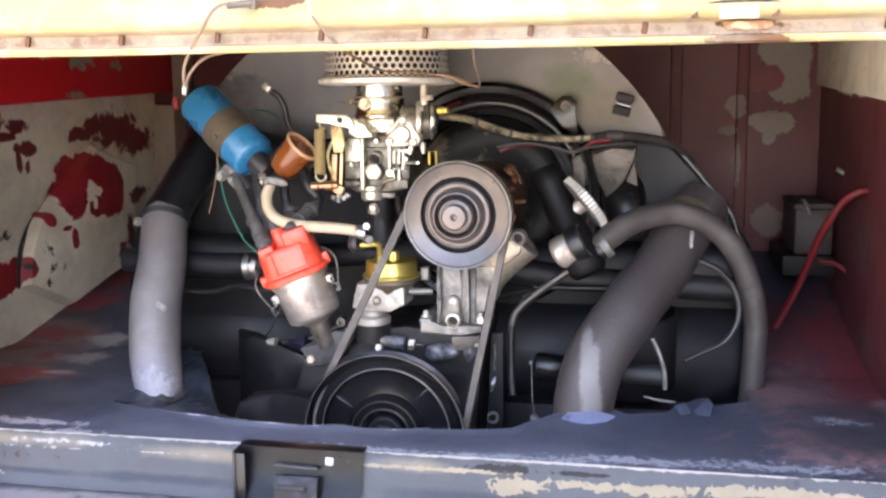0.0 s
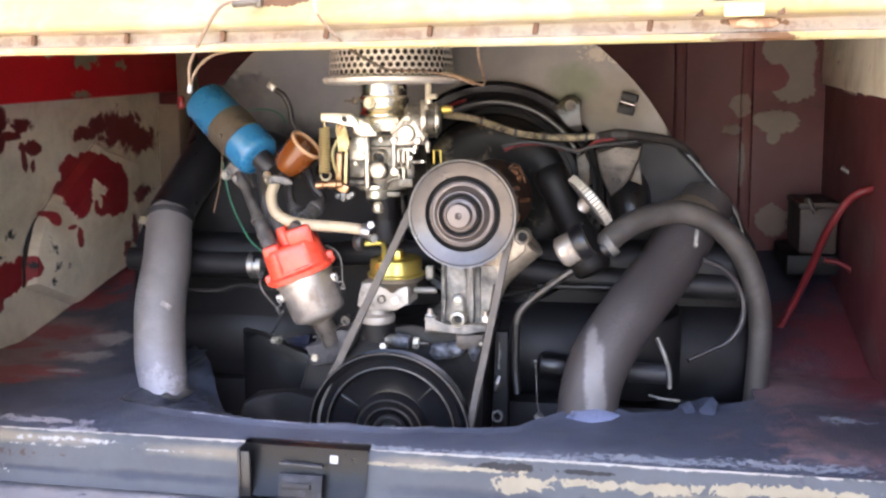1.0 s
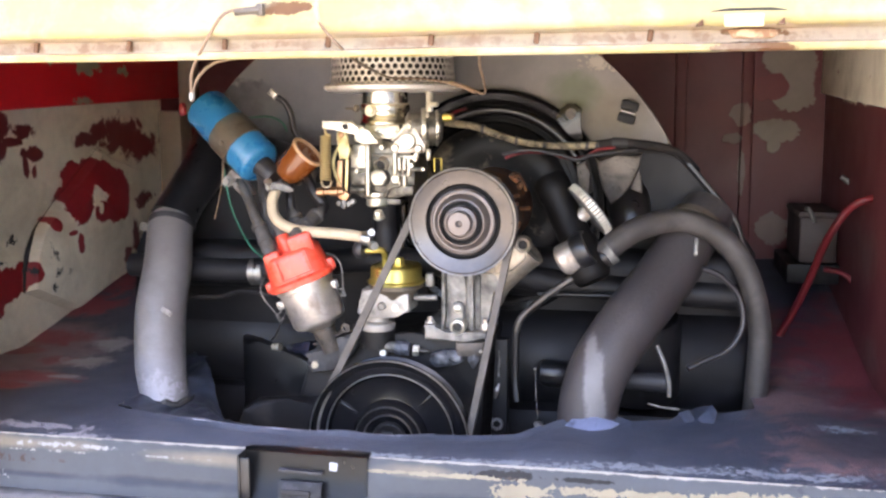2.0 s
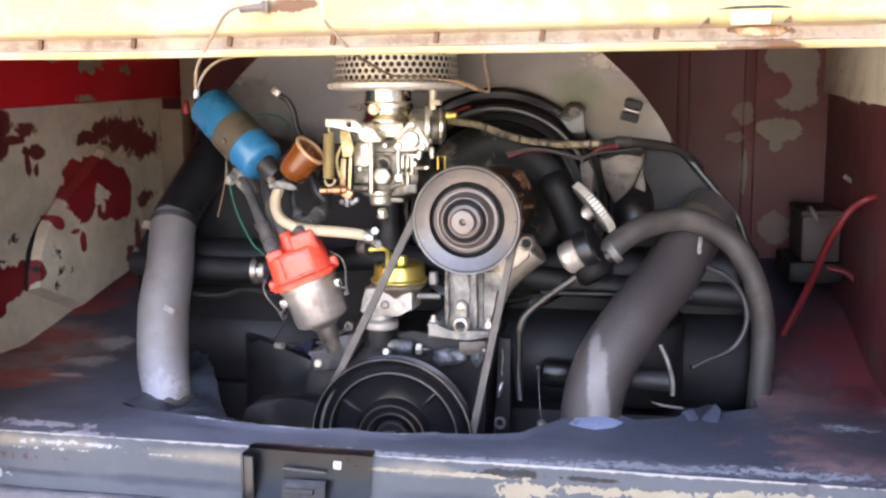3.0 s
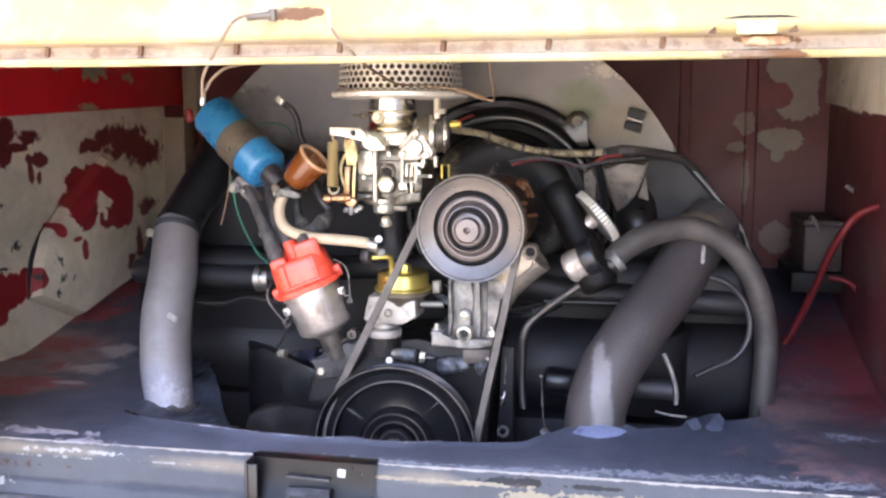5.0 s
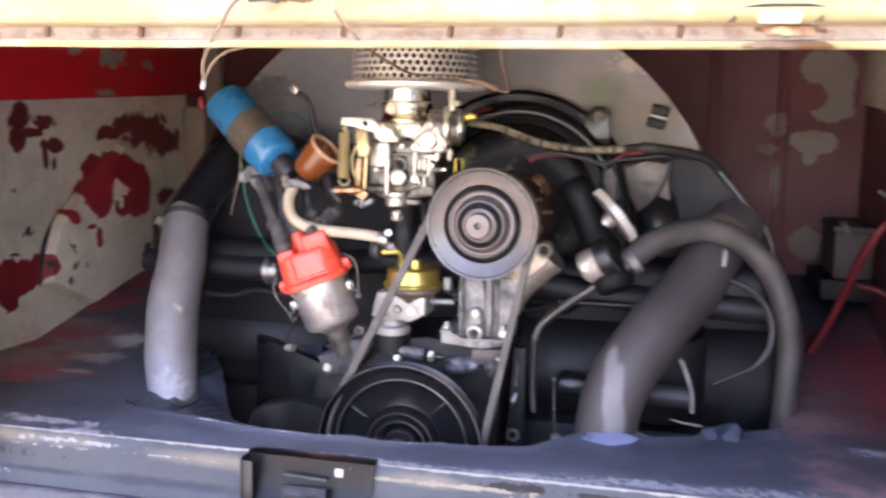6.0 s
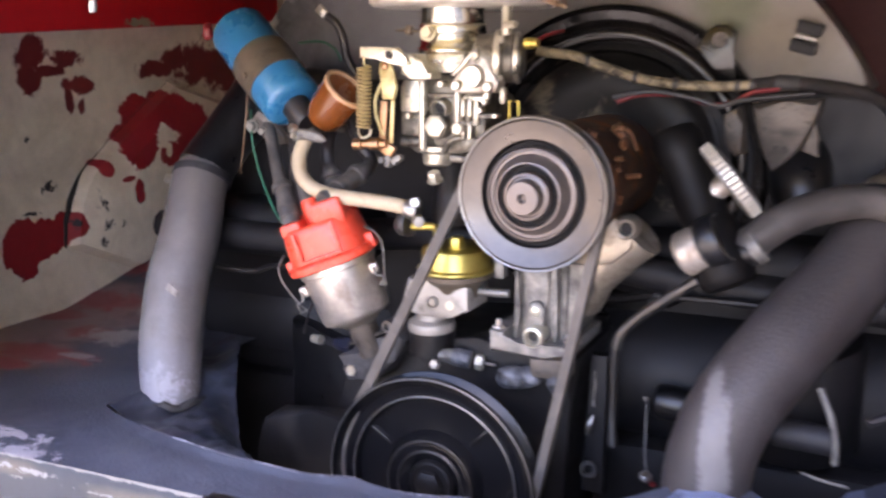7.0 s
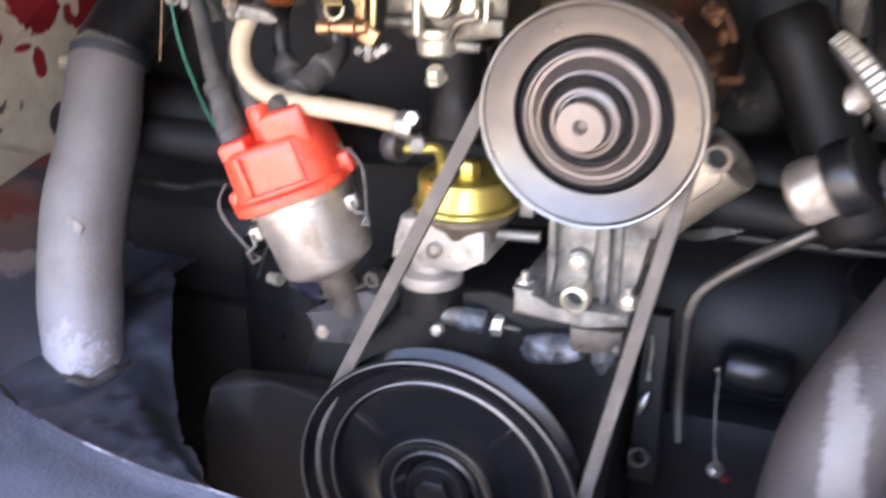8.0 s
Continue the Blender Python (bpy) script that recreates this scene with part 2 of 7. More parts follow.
sooty = surface("sooty", srgb(0.088, 0.086, 0.094), 0.55, spec=0.3, stain=srgb(0.13, 0.13, 0.145), stain_scale=26, stain_at=(0.5, 0.8), bump=0.3, bump_scale=60)
dark_steel = surface("dark_steel", srgb(0.33, 0.32, 0.31), 0.34, metal=0.85, stain=srgb(0.14, 0.13, 0.125), stain_scale=40, stain_at=(0.45, 0.7))

# right duct cloth: the pale patch is light put into the colour
lit_patch_cloth = flaked("lit_patch_cloth", srgb(0.225, 0.208, 0.208), [(srgb(0.41, 0.40, 0.40), 0.5, 90, 0.7, -0.05, [((-0.0232, 1.1000, 0.6848), (0.014, 0.05, 0.055)), ((-0.0273, 1.1000, 0.7196), (0.011, 0.05, 0.03)), ((-0.0197, 1.1000, 0.6561), (0.013, 0.05, 0.03))], 0.28)], rough=0.5, bump=0.35, dirt=srgb(0.285, 0.265, 0.265), origin=(-0.030, 1.13, 0.60))
# same cloth in a lighter tone, with light painted on left and below
lit_low_cloth = flaked("lit_low_cloth", srgb(0.39, 0.375, 0.37), [
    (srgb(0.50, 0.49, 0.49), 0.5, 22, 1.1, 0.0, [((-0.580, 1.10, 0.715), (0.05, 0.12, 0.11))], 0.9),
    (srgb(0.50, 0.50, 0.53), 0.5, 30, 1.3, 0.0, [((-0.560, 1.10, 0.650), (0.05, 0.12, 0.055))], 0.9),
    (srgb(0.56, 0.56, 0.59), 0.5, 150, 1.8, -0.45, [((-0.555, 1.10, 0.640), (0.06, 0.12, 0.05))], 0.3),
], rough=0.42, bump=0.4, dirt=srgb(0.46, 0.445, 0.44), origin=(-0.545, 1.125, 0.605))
plate_enamel = surface("plate_enamel", srgb(0.085, 0.08, 0.082), 0.17, stain=srgb(0.13, 0.12, 0.115), stain_scale=26, stain_at=(0.5, 0.8), bump=0.3, bump_scale=34)

chrome_worn = surface("chrome_worn", srgb(0.86, 0.84, 0.78), 0.22, metal=1.0, grain=0.08, bump=0.05, stain=srgb(0.52, 0.46, 0.36), stain_scale=45, stain_at=(0.6, 0.8))
pale_zinc = surface("pale_zinc", srgb(0.80, 0.78, 0.71), 0.36, metal=0.7, stain=srgb(0.45, 0.41, 0.34), stain_scale=70, stain_at=(0.58, 0.75), bump=0.25, bump_scale=260)
carb_grey = surface("carb_grey", srgb(0.47, 0.45, 0.41), 0.36, metal=0.75, stain=srgb(0.16, 0.145, 0.12), stain_scale=60, stain_at=(0.46, 0.66), bump=0.4, bump_scale=240)
brass_wire = surface("brass_wire", srgb(0.80, 0.72, 0.52), 0.32, metal=0.6, stain=srgb(0.46, 0.36, 0.22), stain_scale=90, stain_at=(0.58, 0.8))
pale_brass = surface("pale_brass", srgb(0.72, 0.68, 0.50), 0.38, metal=0.6, stain=srgb(0.55, 0.46, 0.25), stain_scale=60)

stand_alloy = surface("stand_alloy", srgb(0.57, 0.555, 0.53), 0.42, metal=0.5, stain=srgb(0.29, 0.28, 0.27), stain_scale=38, stain_at=(0.42, 0.66), bump=0.4, bump_scale=200)
rust_bright = surface("rust_bright", srgb(0.50, 0.36, 0.25), 0.4, metal=0.5, stain=srgb(0.30, 0.17, 0.09), stain_scale=60, stain_at=(0.45, 0.65), bump=0.5, bump_scale=180)
pump_alloy = surface("pump_alloy", srgb(0.62, 0.60, 0.57), 0.45, metal=0.4, stain=srgb(0.36, 0.33, 0.29), stain_scale=50, stain_at=(0.5, 0.72), bump=0.35, bump_scale=240)
worn_square = surface("worn_square", srgb(0.62, 0.63, 0.65), 0.5)

# ---- building tools ----
ORIGIN = {}


def basis(origin, axis, up=(0, 0, 1)):
    """Axes whose z runs along axis."""
    z = Vector(axis).normalized()
    u = Vector(up)
    if abs(z.dot(u.normalized())) > 0.97:
        u = Vector((0, 1, 0))
    x = u.cross(z).normalized()
    y = z.cross(x)
    m = Matrix((x, y, z)).transposed().to_4x4()
    m.translation = Vector(origin)
    return m


def lathe(bm, profile, origin, axis, segs=32, close=True):
    """Turn a profile of (radius, height) round an axis; the ends are capped."""
    m = basis(origin, axis)
    rings = []
    for r, h in profile:
        if r < 1e-6:
            rings.append([bm.verts.new(m @ Vector((0, 0, h)))])
        else:
            rings.append([bm.verts.new(m @ Vector((r * math.cos(2 * math.pi * k / segs), r * math.sin(2 * math.pi * k / segs), h))) for k in range(segs)])
    for a, b in zip(rings, rings[1:]):
        for k in range(segs):
            q = [a[k % len(a)], a[(k + 1) % len(a)], b[(k + 1) % len(b)], b[k % len(b)]]
            q = [v for i, v in enumerate(q) if v not in q[:i]]
            if len(q) > 2:
                bm.faces.new(q)
    if close:
        for ring, flip in ((rings[0], True), (rings[-1], False)):
            if len(ring) > 2:
                bm.faces.new(ring[::-1] if flip else ring)
    return bm


def curve_points(points, per=8):
    """Points on a smooth line through the given ones."""
    p = [Vector(q) for q in points]
    p = [2 * p[0] - p[1]] + p + [2 * p[-1] - p[-2]]
    out = []
    for i in range(1, len(p) - 2):
        for k in range(per):
            t = k / per
            a, b, c, d = p[i - 1:i + 3]
            out.append(0.5 * ((2 * b) + (c - a) * t + (2 * a - 5 * b + 4 * c - d) * t * t + (3 * b - a - 3 * c + d) * t ** 3))
    out.append(p[-2])
    return out


def tube(bm, points, radius, segs=12, per=8, ripple=0.0, straight=False):
    """A round tube along a line; radius is a number or one number for each given point."""
    line = [Vector(q) for q in points] if straight else curve_points(points, per)
    n = len(line)
    radii = [radius] * n if isinstance(radius, (int, float)) else list(np.interp(np.linspace(0, len(radius) - 1, n), range(len(radius)), radius))
    way = (line[1] - line[0]).normalized()
    side = way.cross(Vector((0.3, 0.5, 0.81))).normalized()
    rings = []
    for i, q in enumerate(line):
        w = (line[min(i + 1, n - 1)] - line[max(i - 1, 0)]).normalized()
        side = (side - w * side.dot(w)).normalized()
        up = w.cross(side)
        r = float(radii[i]) * (1 + (ripple if i % 2 else -ripple))
        rings.append([bm.verts.new(q + r * (math.cos(2 * math.pi * k / segs) * side + math.sin(2 * math.pi * k / segs) * up)) for k in range(segs)])
    for a, b in zip(rings, rings[1:]):
        for k in range(segs):
            bm.faces.new((a[k], a[(k + 1) % segs], b[(k + 1) % segs], b[k]))
    bm.faces.new(rings[0][::-1])
    bm.faces.new(rings[-1])
    return bm


def box(bm, centre, size, turn=(0, 0, 0), bevel=0.0, segs=2):
    m = Matrix.Translation(centre) @ Euler([radians(a) for a in turn]).to_matrix().to_4x4() @ Matrix.Diagonal((*size, 1))
    made = bmesh.ops.create_cube(bm, size=1.0, matrix=m)["verts"]
    if bevel:
        edges = list({e for v in made for e in v.link_edges})
        bmesh.ops.bevel(bm, geom=edges, offset=bevel, segments=segs, affect="EDGES", profile=0.5)
    return bm


def slab(bm, outline, y0, y1, bevel=0.0):
    """A plate whose outline (x, z) stands upright, from depth y0 back to y1."""
    front = [bm.verts.new((x, y0, z)) for x, z in outline]
    back = [bm.verts.new((x, y1, z)) for x, z in outline]
    f = bm.faces.new(front)
    bm.faces.new(back[::-1])
    n = len(outline)
    for k in range(n):
        bm.faces.new((front[(k + 1) % n], front[k], back[k], back[(k + 1) % n]))
    if bevel:
        bmesh.ops.bevel(bm, geom=list(f.edges), offset=bevel, segments=2, affect="EDGES", profile=0.5)
    return bm


def lump(bm, centre, radii, seed):
    """A rough rounded lump."""
    c = Vector(centre)
    for v in bmesh.ops.create_icosphere(bm, subdivisions=3, radius=1.0)["verts"]:
        k = 1 + 0.28 * noise.noise(v.co * 1.6 + Vector((seed, 0, 0))) + 0.10 * noise.noise(v.co * 5 + Vector((0, seed, 0)))
        v.co = c + Vector((v.co.x * radii[0], v.co.y * radii[1], v.co.z * radii[2])) * k


def hexbolt(bm, place, axis, r=0.006, h=0.005, washer=0.0, stud=0.0):
    if washer:
        lathe(bm, [(washer, -0.0012), (washer, 0.0004)], place, axis, 16)
    m = basis(place, axis)
    ring = lambda q, z: [bm.verts.new(m @ Vector((q * math.cos(math.pi * k / 3), q * math.sin(math.pi * k / 3), z))) for k in range(6)]
    a, b, c = ring(r, 0), ring(r, h * 0.8), ring(r * 0.82, h)
    for p, q in ((a, b), (b, c)):
        for k in range(6):
            bm.faces.new((p[k], p[(k + 1) % 6], q[(k + 1) % 6], q[k]))
    bm.faces.new(a[::-1])
    bm.faces.new(c)
    if stud:
        lathe(bm, [(r * 0.5, 0), (r * 0.5, h + stud), (r * 0.35, h + stud + 0.001)], place, axis, 10)
    return bm


def strip(bm, profile, x0, x1, thick=0.0015, steps=1, wave=0.0):
    """A folded sheet: a profile of (y, z), drawn along x."""
    cols = []
    for k in range(steps + 1):
        x = x0 + (x1 - x0) * k / steps
        cols.append([bm.verts.new((x, y + wave * noise.noise((x * 9, y * 30, z * 30)), z + wave * noise.noise((x * 9 + 7, y * 30, z * 30)))) for y, z in profile])
    faces = []
    for a, b in zip(cols, cols[1:]):
        for k in range(len(profile) - 1):
            faces.append(bm.faces.new((a[k], b[k], b[k + 1], a[k + 1])))
    if thick:
        bmesh.ops.solidify(bm, geom=faces, thickness=thick)
    return bm


def finish(name, bm, material, origin, smooth=40):
    bmesh.ops.recalc_face_normals(bm, faces=bm.faces)
    bmesh.ops.translate(bm, verts=bm.verts, vec=-Vector(origin))
    me = bpy.data.meshes.new(name)
    bm.to_mesh(me)
    bm.free()
    me.materials.append(material)
    if smooth:
        me.shade_smooth()
        me.set_sharp_from_angle(angle=radians(smooth))
    return new(name, me)


def thing(name, origin, label, category, group="", kind=""):
    """An empty at the base of a thing made of parts."""
    ob = new(name)
    ob.empty_display_size = 0.02
    ob.location = origin
    ORIGIN[ob.name] = Vector(origin)
    return tagged(ob, label, category, group, kind)


def part(name, bm, material, parent, label="", kind="", smooth=40):
    o = ORIGIN[parent.name]
    ob = finish(name, bm, material, o, smooth)
    ORIGIN[ob.name] = o
    ob.parent = parent
    if label or kind:
        tagged(ob, label, kind=kind)
    return ob


def single(name, bm, material, label, category, group="", kind="", origin=None, smooth=40):
    """A thing of one mesh, its origin at its base."""
    if origin is None:
        lo = [min(v.co[k] for v in bm.verts) for k in range(3)]
        hi = [max(v.co[k] for v in bm.verts) for k in range(3)]
        origin = ((lo[0] + hi[0]) / 2, (lo[1] + hi[1]) / 2, lo[2])
    ob = finish(name, bm, material, origin, smooth)
    ob.location = origin
    ORIGIN[ob.name] = Vector(origin)
    return tagged(ob, label, category, group, kind)


def fresh():
    return bmesh.new()


ZERO = (0, 0, 0)

# ---- the place: yard outside, engine bay of an old van ----
bm = fresh()
bmesh.ops.create_grid(bm, x_segments=2, y_segments=2, size=400)
single("ground", bm, concrete, "pale dusty concrete yard in sunlight", "ground", kind="structure", origin=ZERO)
# unseen walls added: one keeps the sun off the bay, one bounces light in
for name, centre, size in (("wall_shade", (5.29, -2.0, 3.05), (7.42, 0.3, 6.10)), ("wall_bounce_left", (-3.05, -2.2, 0.9), (0.25, 5.6, 1.8))):
    bm = fresh()
    box(bm, centre, size)
    single(name, bm, plaster, "unseen plaster wall added to shape the light on the bay", "wall", kind="structure", origin=ZERO)

wall_paint = flaked("wall_paint", CREAM, [
    # mostly upper red patches, in a duller red with shade put into the colour
    (srgb(0.43, 0.15, 0.155), 0.5, 38, 2.0, 0.08, [
        ((-0.8700, 1.2979, 0.9600), (0.06, 0.024, 0.022)),
        ((-0.8700, 1.3549, 0.9534), (0.06, 0.03, 0.012)),
        ((-0.8700, 1.2927, 0.9321), (0.06, 0.018, 0.02)),
        ((-0.8700, 1.3745, 0.9210), (0.06, 0.028, 0.012)),
        ((-0.8700, 1.3559, 0.9041), (0.06, 0.008, 0.02)),
        ((-0.8700, 1.3762, 0.8929), (0.06, 0.006, 0.012)),
        ((-0.8700, 1.3236, 0.9401), (0.06, 0.03, 0.008)),
        ((-0.8700, 1.5220, 0.9375), (0.06, 0.04, 0.011)),
        ((-0.8700, 1.5652, 0.9497), (0.06, 0.03, 0.018)),
        ((-0.8700, 1.6397, 0.9414), (0.06, 0.075, 0.036)),
        ((-0.8700, 1.7010, 0.9228), (0.06, 0.07, 0.024)),
        ((-0.8700, 1.6152, 0.7685), (0.06, 0.02, 0.03)),
        ((-0.8700, 1.5819, 0.7381), (0.06, 0.014, 0.018)),
        ((-0.8700, 1.6784, 0.8269), (0.06, 0.06, 0.014))], 0.25),
    (RED, 0.5, 34, 0.9, 0.02, [
        ((-0.8700, 1.4500, 0.8359), (0.06, 0.036, 0.03)),
        ((-0.8700, 1.4812, 0.8761), (0.06, 0.036, 0.028)),
        ((-0.8700, 1.5202, 0.8783), (0.06, 0.04, 0.028)),
        ((-0.8700, 1.5576, 0.8617), (0.06, 0.045, 0.03)),
        ((-0.8700, 1.5548, 0.8304), (0.06, 0.045, 0.034)),
        ((-0.8700, 1.5083, 0.8214), (0.06, 0.03, 0.02)),
        ((-0.8700, 1.2854, 0.7321), (0.06, 0.05, 0.026)),
        ((-0.8700, 1.3314, 0.7464), (0.06, 0.018, 0.018)),
        ((-0.8700, 1.2628, 0.7262), (0.06, 0.03, 0.04)),
        ((-0.8700, 1.3863, 0.8122), (0.06, 0.012, 0.012)),
        ((-0.8700, 1.4382, 0.7760), (0.06, 0.011, 0.018)),
        ((-0.8700, 1.4165, 0.7956), (0.06, 0.014, 0.005))]),
    (CREAM, 0.5, 40, 0.8, 0.0, [((-0.8700, 1.4919, 0.8469), (0.06, 0.012, 0.02)), ((-0.8700, 1.5019, 0.8267), (0.06, 0.008, 0.012))]),
    (SOOT, 0.7, 110, 3.4, -0.35, [
        ((-0.8700, 1.3101, 0.7964), (0.06, 0.013, 0.008)),
        ((-0.8700, 1.3704, 0.7673), (0.06, 0.01, 0.016)),
        ((-0.8700, 1.3796, 0.7389), (0.06, 0.008, 0.01)),
        ((-0.8700, 1.3385, 0.7470), (0.06, 0.007, 0.008)),
        ((-0.8700, 1.2818, 0.8582), (0.06, 0.006, 0.006)),
        ((-0.8700, 1.4035, 0.7370), (0.06, 0.006, 0.007)),
        ((-0.8700, 1.2822, 0.7672), (0.06, 0.014, 0.003)),
        ((-0.8700, 1.3732, 0.7172), (0.06, 0.008, 0.009))]),
    (SOOT, 0.7, 170, 1.0, -0.47, []),
], dirt=srgb(0.66, 0.61, 0.53))
bm = fresh()
box(bm, (-0.895, 1.36, 0.75), (0.03, 0.88, 0.9))
single("wall_left", bm, wall_paint, "cream bay wall with flaking red paint", "wall", kind="structure", origin=ZERO)

# body sides beside the opening, outside the view, added to block the sun
for x0, x1, name in ((-1.30, -0.66, "wall_body_left"), (0.312, 0.80, "wall_body_right")):
    bm = fresh()
    box(bm, ((x0 + x1) / 2, 0.905, 0.85), (x1 - x0, 0.03, 1.7))
    single(name, bm, wall_paint, "cream body side, unseen, added to block the sun", "wall", kind="structure", origin=ZERO)

# wheel-arch panel, proud of the left wall
bm = fresh()
outline = [(1.67, 0.885)] + [p[1:] for p in ((-0.8770, 1.5410, 0.9211), (-0.8770, 1.4837, 0.8868), (-0.8770, 1.4282, 0.8537), (-0.8770, 1.3930, 0.8313), (-0.8770, 1.3634, 0.8110), (-0.8770, 1.3471, 0.7882), (-0.8770, 1.3353, 0.7660), (-0.8770, 1.3288, 0.7415), (-0.8770, 1.3279, 0.7162))] + [(1.45, 0.665), (1.60, 0.70), (1.70, 0.72)]
a = [bm.verts.new((-0.879, y, z)) for y, z in outline]
c = Vector((0, sum(p[0] for p in outline) / len(outline), sum(p[1] for p in outline) / len(outline)))
b = [bm.verts.new((-0.858, c.y + (y - c.y) * 0.93, c.z + (z - c.z) * 0.93)) for y, z in outline]
mid = [bm.verts.new((-0.846, c.y + (y - c.y) * 0.6, c.z + (z - c.z) * 0.6)) for y, z in outline]
n = len(outline)
for p, q in ((a, b), (b, mid)):
    for k in range(n):
        bm.faces.new((p[k], p[(k + 1) % n], q[(k + 1) % n], q[k]))
bm.faces.new(mid)
crack = [(-0.876, y, z) for y, z in outline[1:10]]
single("wheel_arch", bm, wall_paint, "bulged cream wheel arch panel with red flaking", "wheel arch", kind="structure", origin=ZERO, smooth=25)

bm = fresh()
line = curve_points(crack, 10)
tube(bm, [q + Vector((0.001, 0.0016 * noise.noise(q * 60), 0.0016 * noise.noise(q * 60 + Vector((5, 0, 0))))) for q in line], [0.0003, 0.0003, 0.0004, 0.0006, 0.0012, 0.0032, 0.0036, 0.0024, 0.0016], 6, straight=True)
single("seam_crack", bm, undercoat, "dark cracked sealant along the wheel arch", "seam", kind="structure", origin=ZERO)

back_paint = flaked("back_paint", srgb(0.36, 0.13, 0.14), [
    (srgb(0.44, 0.36, 0.33), 0.6, 40, 1.4, -0.1, [((0.1773, 1.7850, 0.9751), (0.022, 0.1, 0.02)), ((0.1641, 1.7850, 0.9345), (0.016, 0.1, 0.01)), ((0.2349, 1.7850, 0.7842), (0.03, 0.1, 0.03)), ((0.1808, 1.7850, 0.8774), (0.006, 0.1, 0.04))]),
    (srgb(0.47, 0.42, 0.375), 0.55, 40, 0.9, 0.0, [((0.2625, 1.7850, 1.0547), (0.035, 0.1, 0.042)), ((0.2602, 1.7850, 1.0048), (0.034, 0.1, 0.03)), ((0.2380, 1.7850, 1.0651), (0.03, 0.1, 0.03)), ((0.2329, 1.7850, 0.9469), (0.036, 0.1, 0.022)), ((0.2312, 1.7850, 0.9215), (0.012, 0.1, 0.012))]),
    (srgb(0.40, 0.12, 0.13), 0.55, 30, 0.6, 0.0, [((0.2291, 1.7850, 1.0189), (0.023, 0.1, 0.022)), ((0.2103, 1.7850, 1.0153), (0.015, 0.1, 0.02))]),
    (SOOT, 0.6, 35, 0.9, -0.22, []),
], dirt=srgb(0.27, 0.095, 0.10))
bm = fresh()
box(bm, (-0.27, 1.80, 0.75), (1.28, 0.03, 0.9))
for x in (0.078, 0.187):
    box(bm, (x, 1.7850, 0.85), (0.020, 0.006, 0.66), bevel=0.0028, segs=3)
single("wall_back", bm, back_paint, "dark red ribbed bulkhead with flaked patches", "wall", kind="structure", origin=ZERO)

# cream corner post at the back of the left wall
bm = fresh()
box(bm, (-0.833, 1.748, 0.795), (0.045, 0.05, 0.38), bevel=0.006)
box(bm, (-0.8113, 1.7650, 1.0387), (0.030, 0.03, 0.12), bevel=0.004)
single("post_left", bm, flaked("post_cream", srgb(0.55, 0.49, 0.43), [(RED, 0.5, 50, 1.6, -0.42, []), (SOOT, 0.6, 120, 1.2, -0.45, [])], dirt=srgb(0.5, 0.46, 0.40)), "cream painted corner post with red flakes", "post", kind="structure", origin=ZERO)

right_paint = flaked("right_paint", srgb(0.36, 0.175, 0.185), [
    (CREAM, 0.5, 14, 0.35, 0.0, [((0.34, 1.45, 1.06), (0.1, 0.34, 0.078))]),
    (RED, 0.5, 40, 1.2, 0.0, [((0.34, 1.60, 1.03), (0.1, 0.03, 0.03))]),
    (srgb(0.36, 0.27, 0.26), 0.6, 25, 1.6, -0.1, [((0.34, 1.40, 0.79), (0.1, 0.08, 0.05)), ((0.34, 1.35, 0.67), (0.1, 0.08, 0.03))], 0.6),
    (srgb(0.33, 0.19, 0.19), 0.6, 16, 1.6, -0.12, [], 0.5),
    (SOOT, 0.6, 30, 1.2, -0.36, []),
])
bm = fresh()
box(bm, (0.326, 1.36, 0.75), (0.03, 0.88, 0.9))
single("wall_right", bm, right_paint, "dark red bay wall with cream patches", "wall", kind="structure", origin=ZERO)
bm = fresh()
box(bm, (0.306, 1.43, 1.062), (0.012, 0.66, 0.145), turn=(3, 0, 0), bevel=0.003)
single("trim_right", bm, flaked("trim_cream", CREAM, [(RED, 0.5, 40, 1.5, -0.32, []), (SOOT, 0.6, 120, 1.2, -0.4, [])], dirt=srgb(0.60, 0.54, 0.46)),
       "cream cant rail with chipped paint", "trim", kind="structure", origin=ZERO)

# red cant rail along the top of the left wall
bm = fresh()
box(bm, (-0.855, 1.36, 1.085), (0.05, 0.86, 0.19), turn=(2.6, 0, 0), bevel=0.004)
single("trim_left", bm, flaked("trim_red", srgb(0.80, 0.13, 0.155), [(srgb(0.62, 0.58, 0.48), 0.5, 55, 3.2, -0.1, [
    ((-0.83, 1.46, 1.055), (0.05, 0.04, 0.014)), ((-0.83, 1.44, 1.0), (0.05, 0.03, 0.006)), ((-0.83, 1.36, 1.06), (0.05, 0.02, 0.01)),
    ((-0.83, 1.56, 1.05), (0.05, 0.03, 0.008))])]),
       "glossy red painted cant rail with chips", "trim", kind="structure", origin=ZERO)

bm = fresh()
box(bm, (-0.27, 1.32, 1.21), (1.30, 0.95, 0.02))
single("ceiling", bm, undercoat, "dark underside of the load floor", "ceiling", kind="structure", origin=ZERO)
# added plate: the bay is open below, this keeps ground light out
bm = fresh()
box(bm, (-0.27, 1.36, 0.30), (1.30, 0.90, 0.02))
single("bay_bottom", bm, undercoat, "dark plate added to close the bay below the engine", "floor", kind="structure", origin=ZERO)

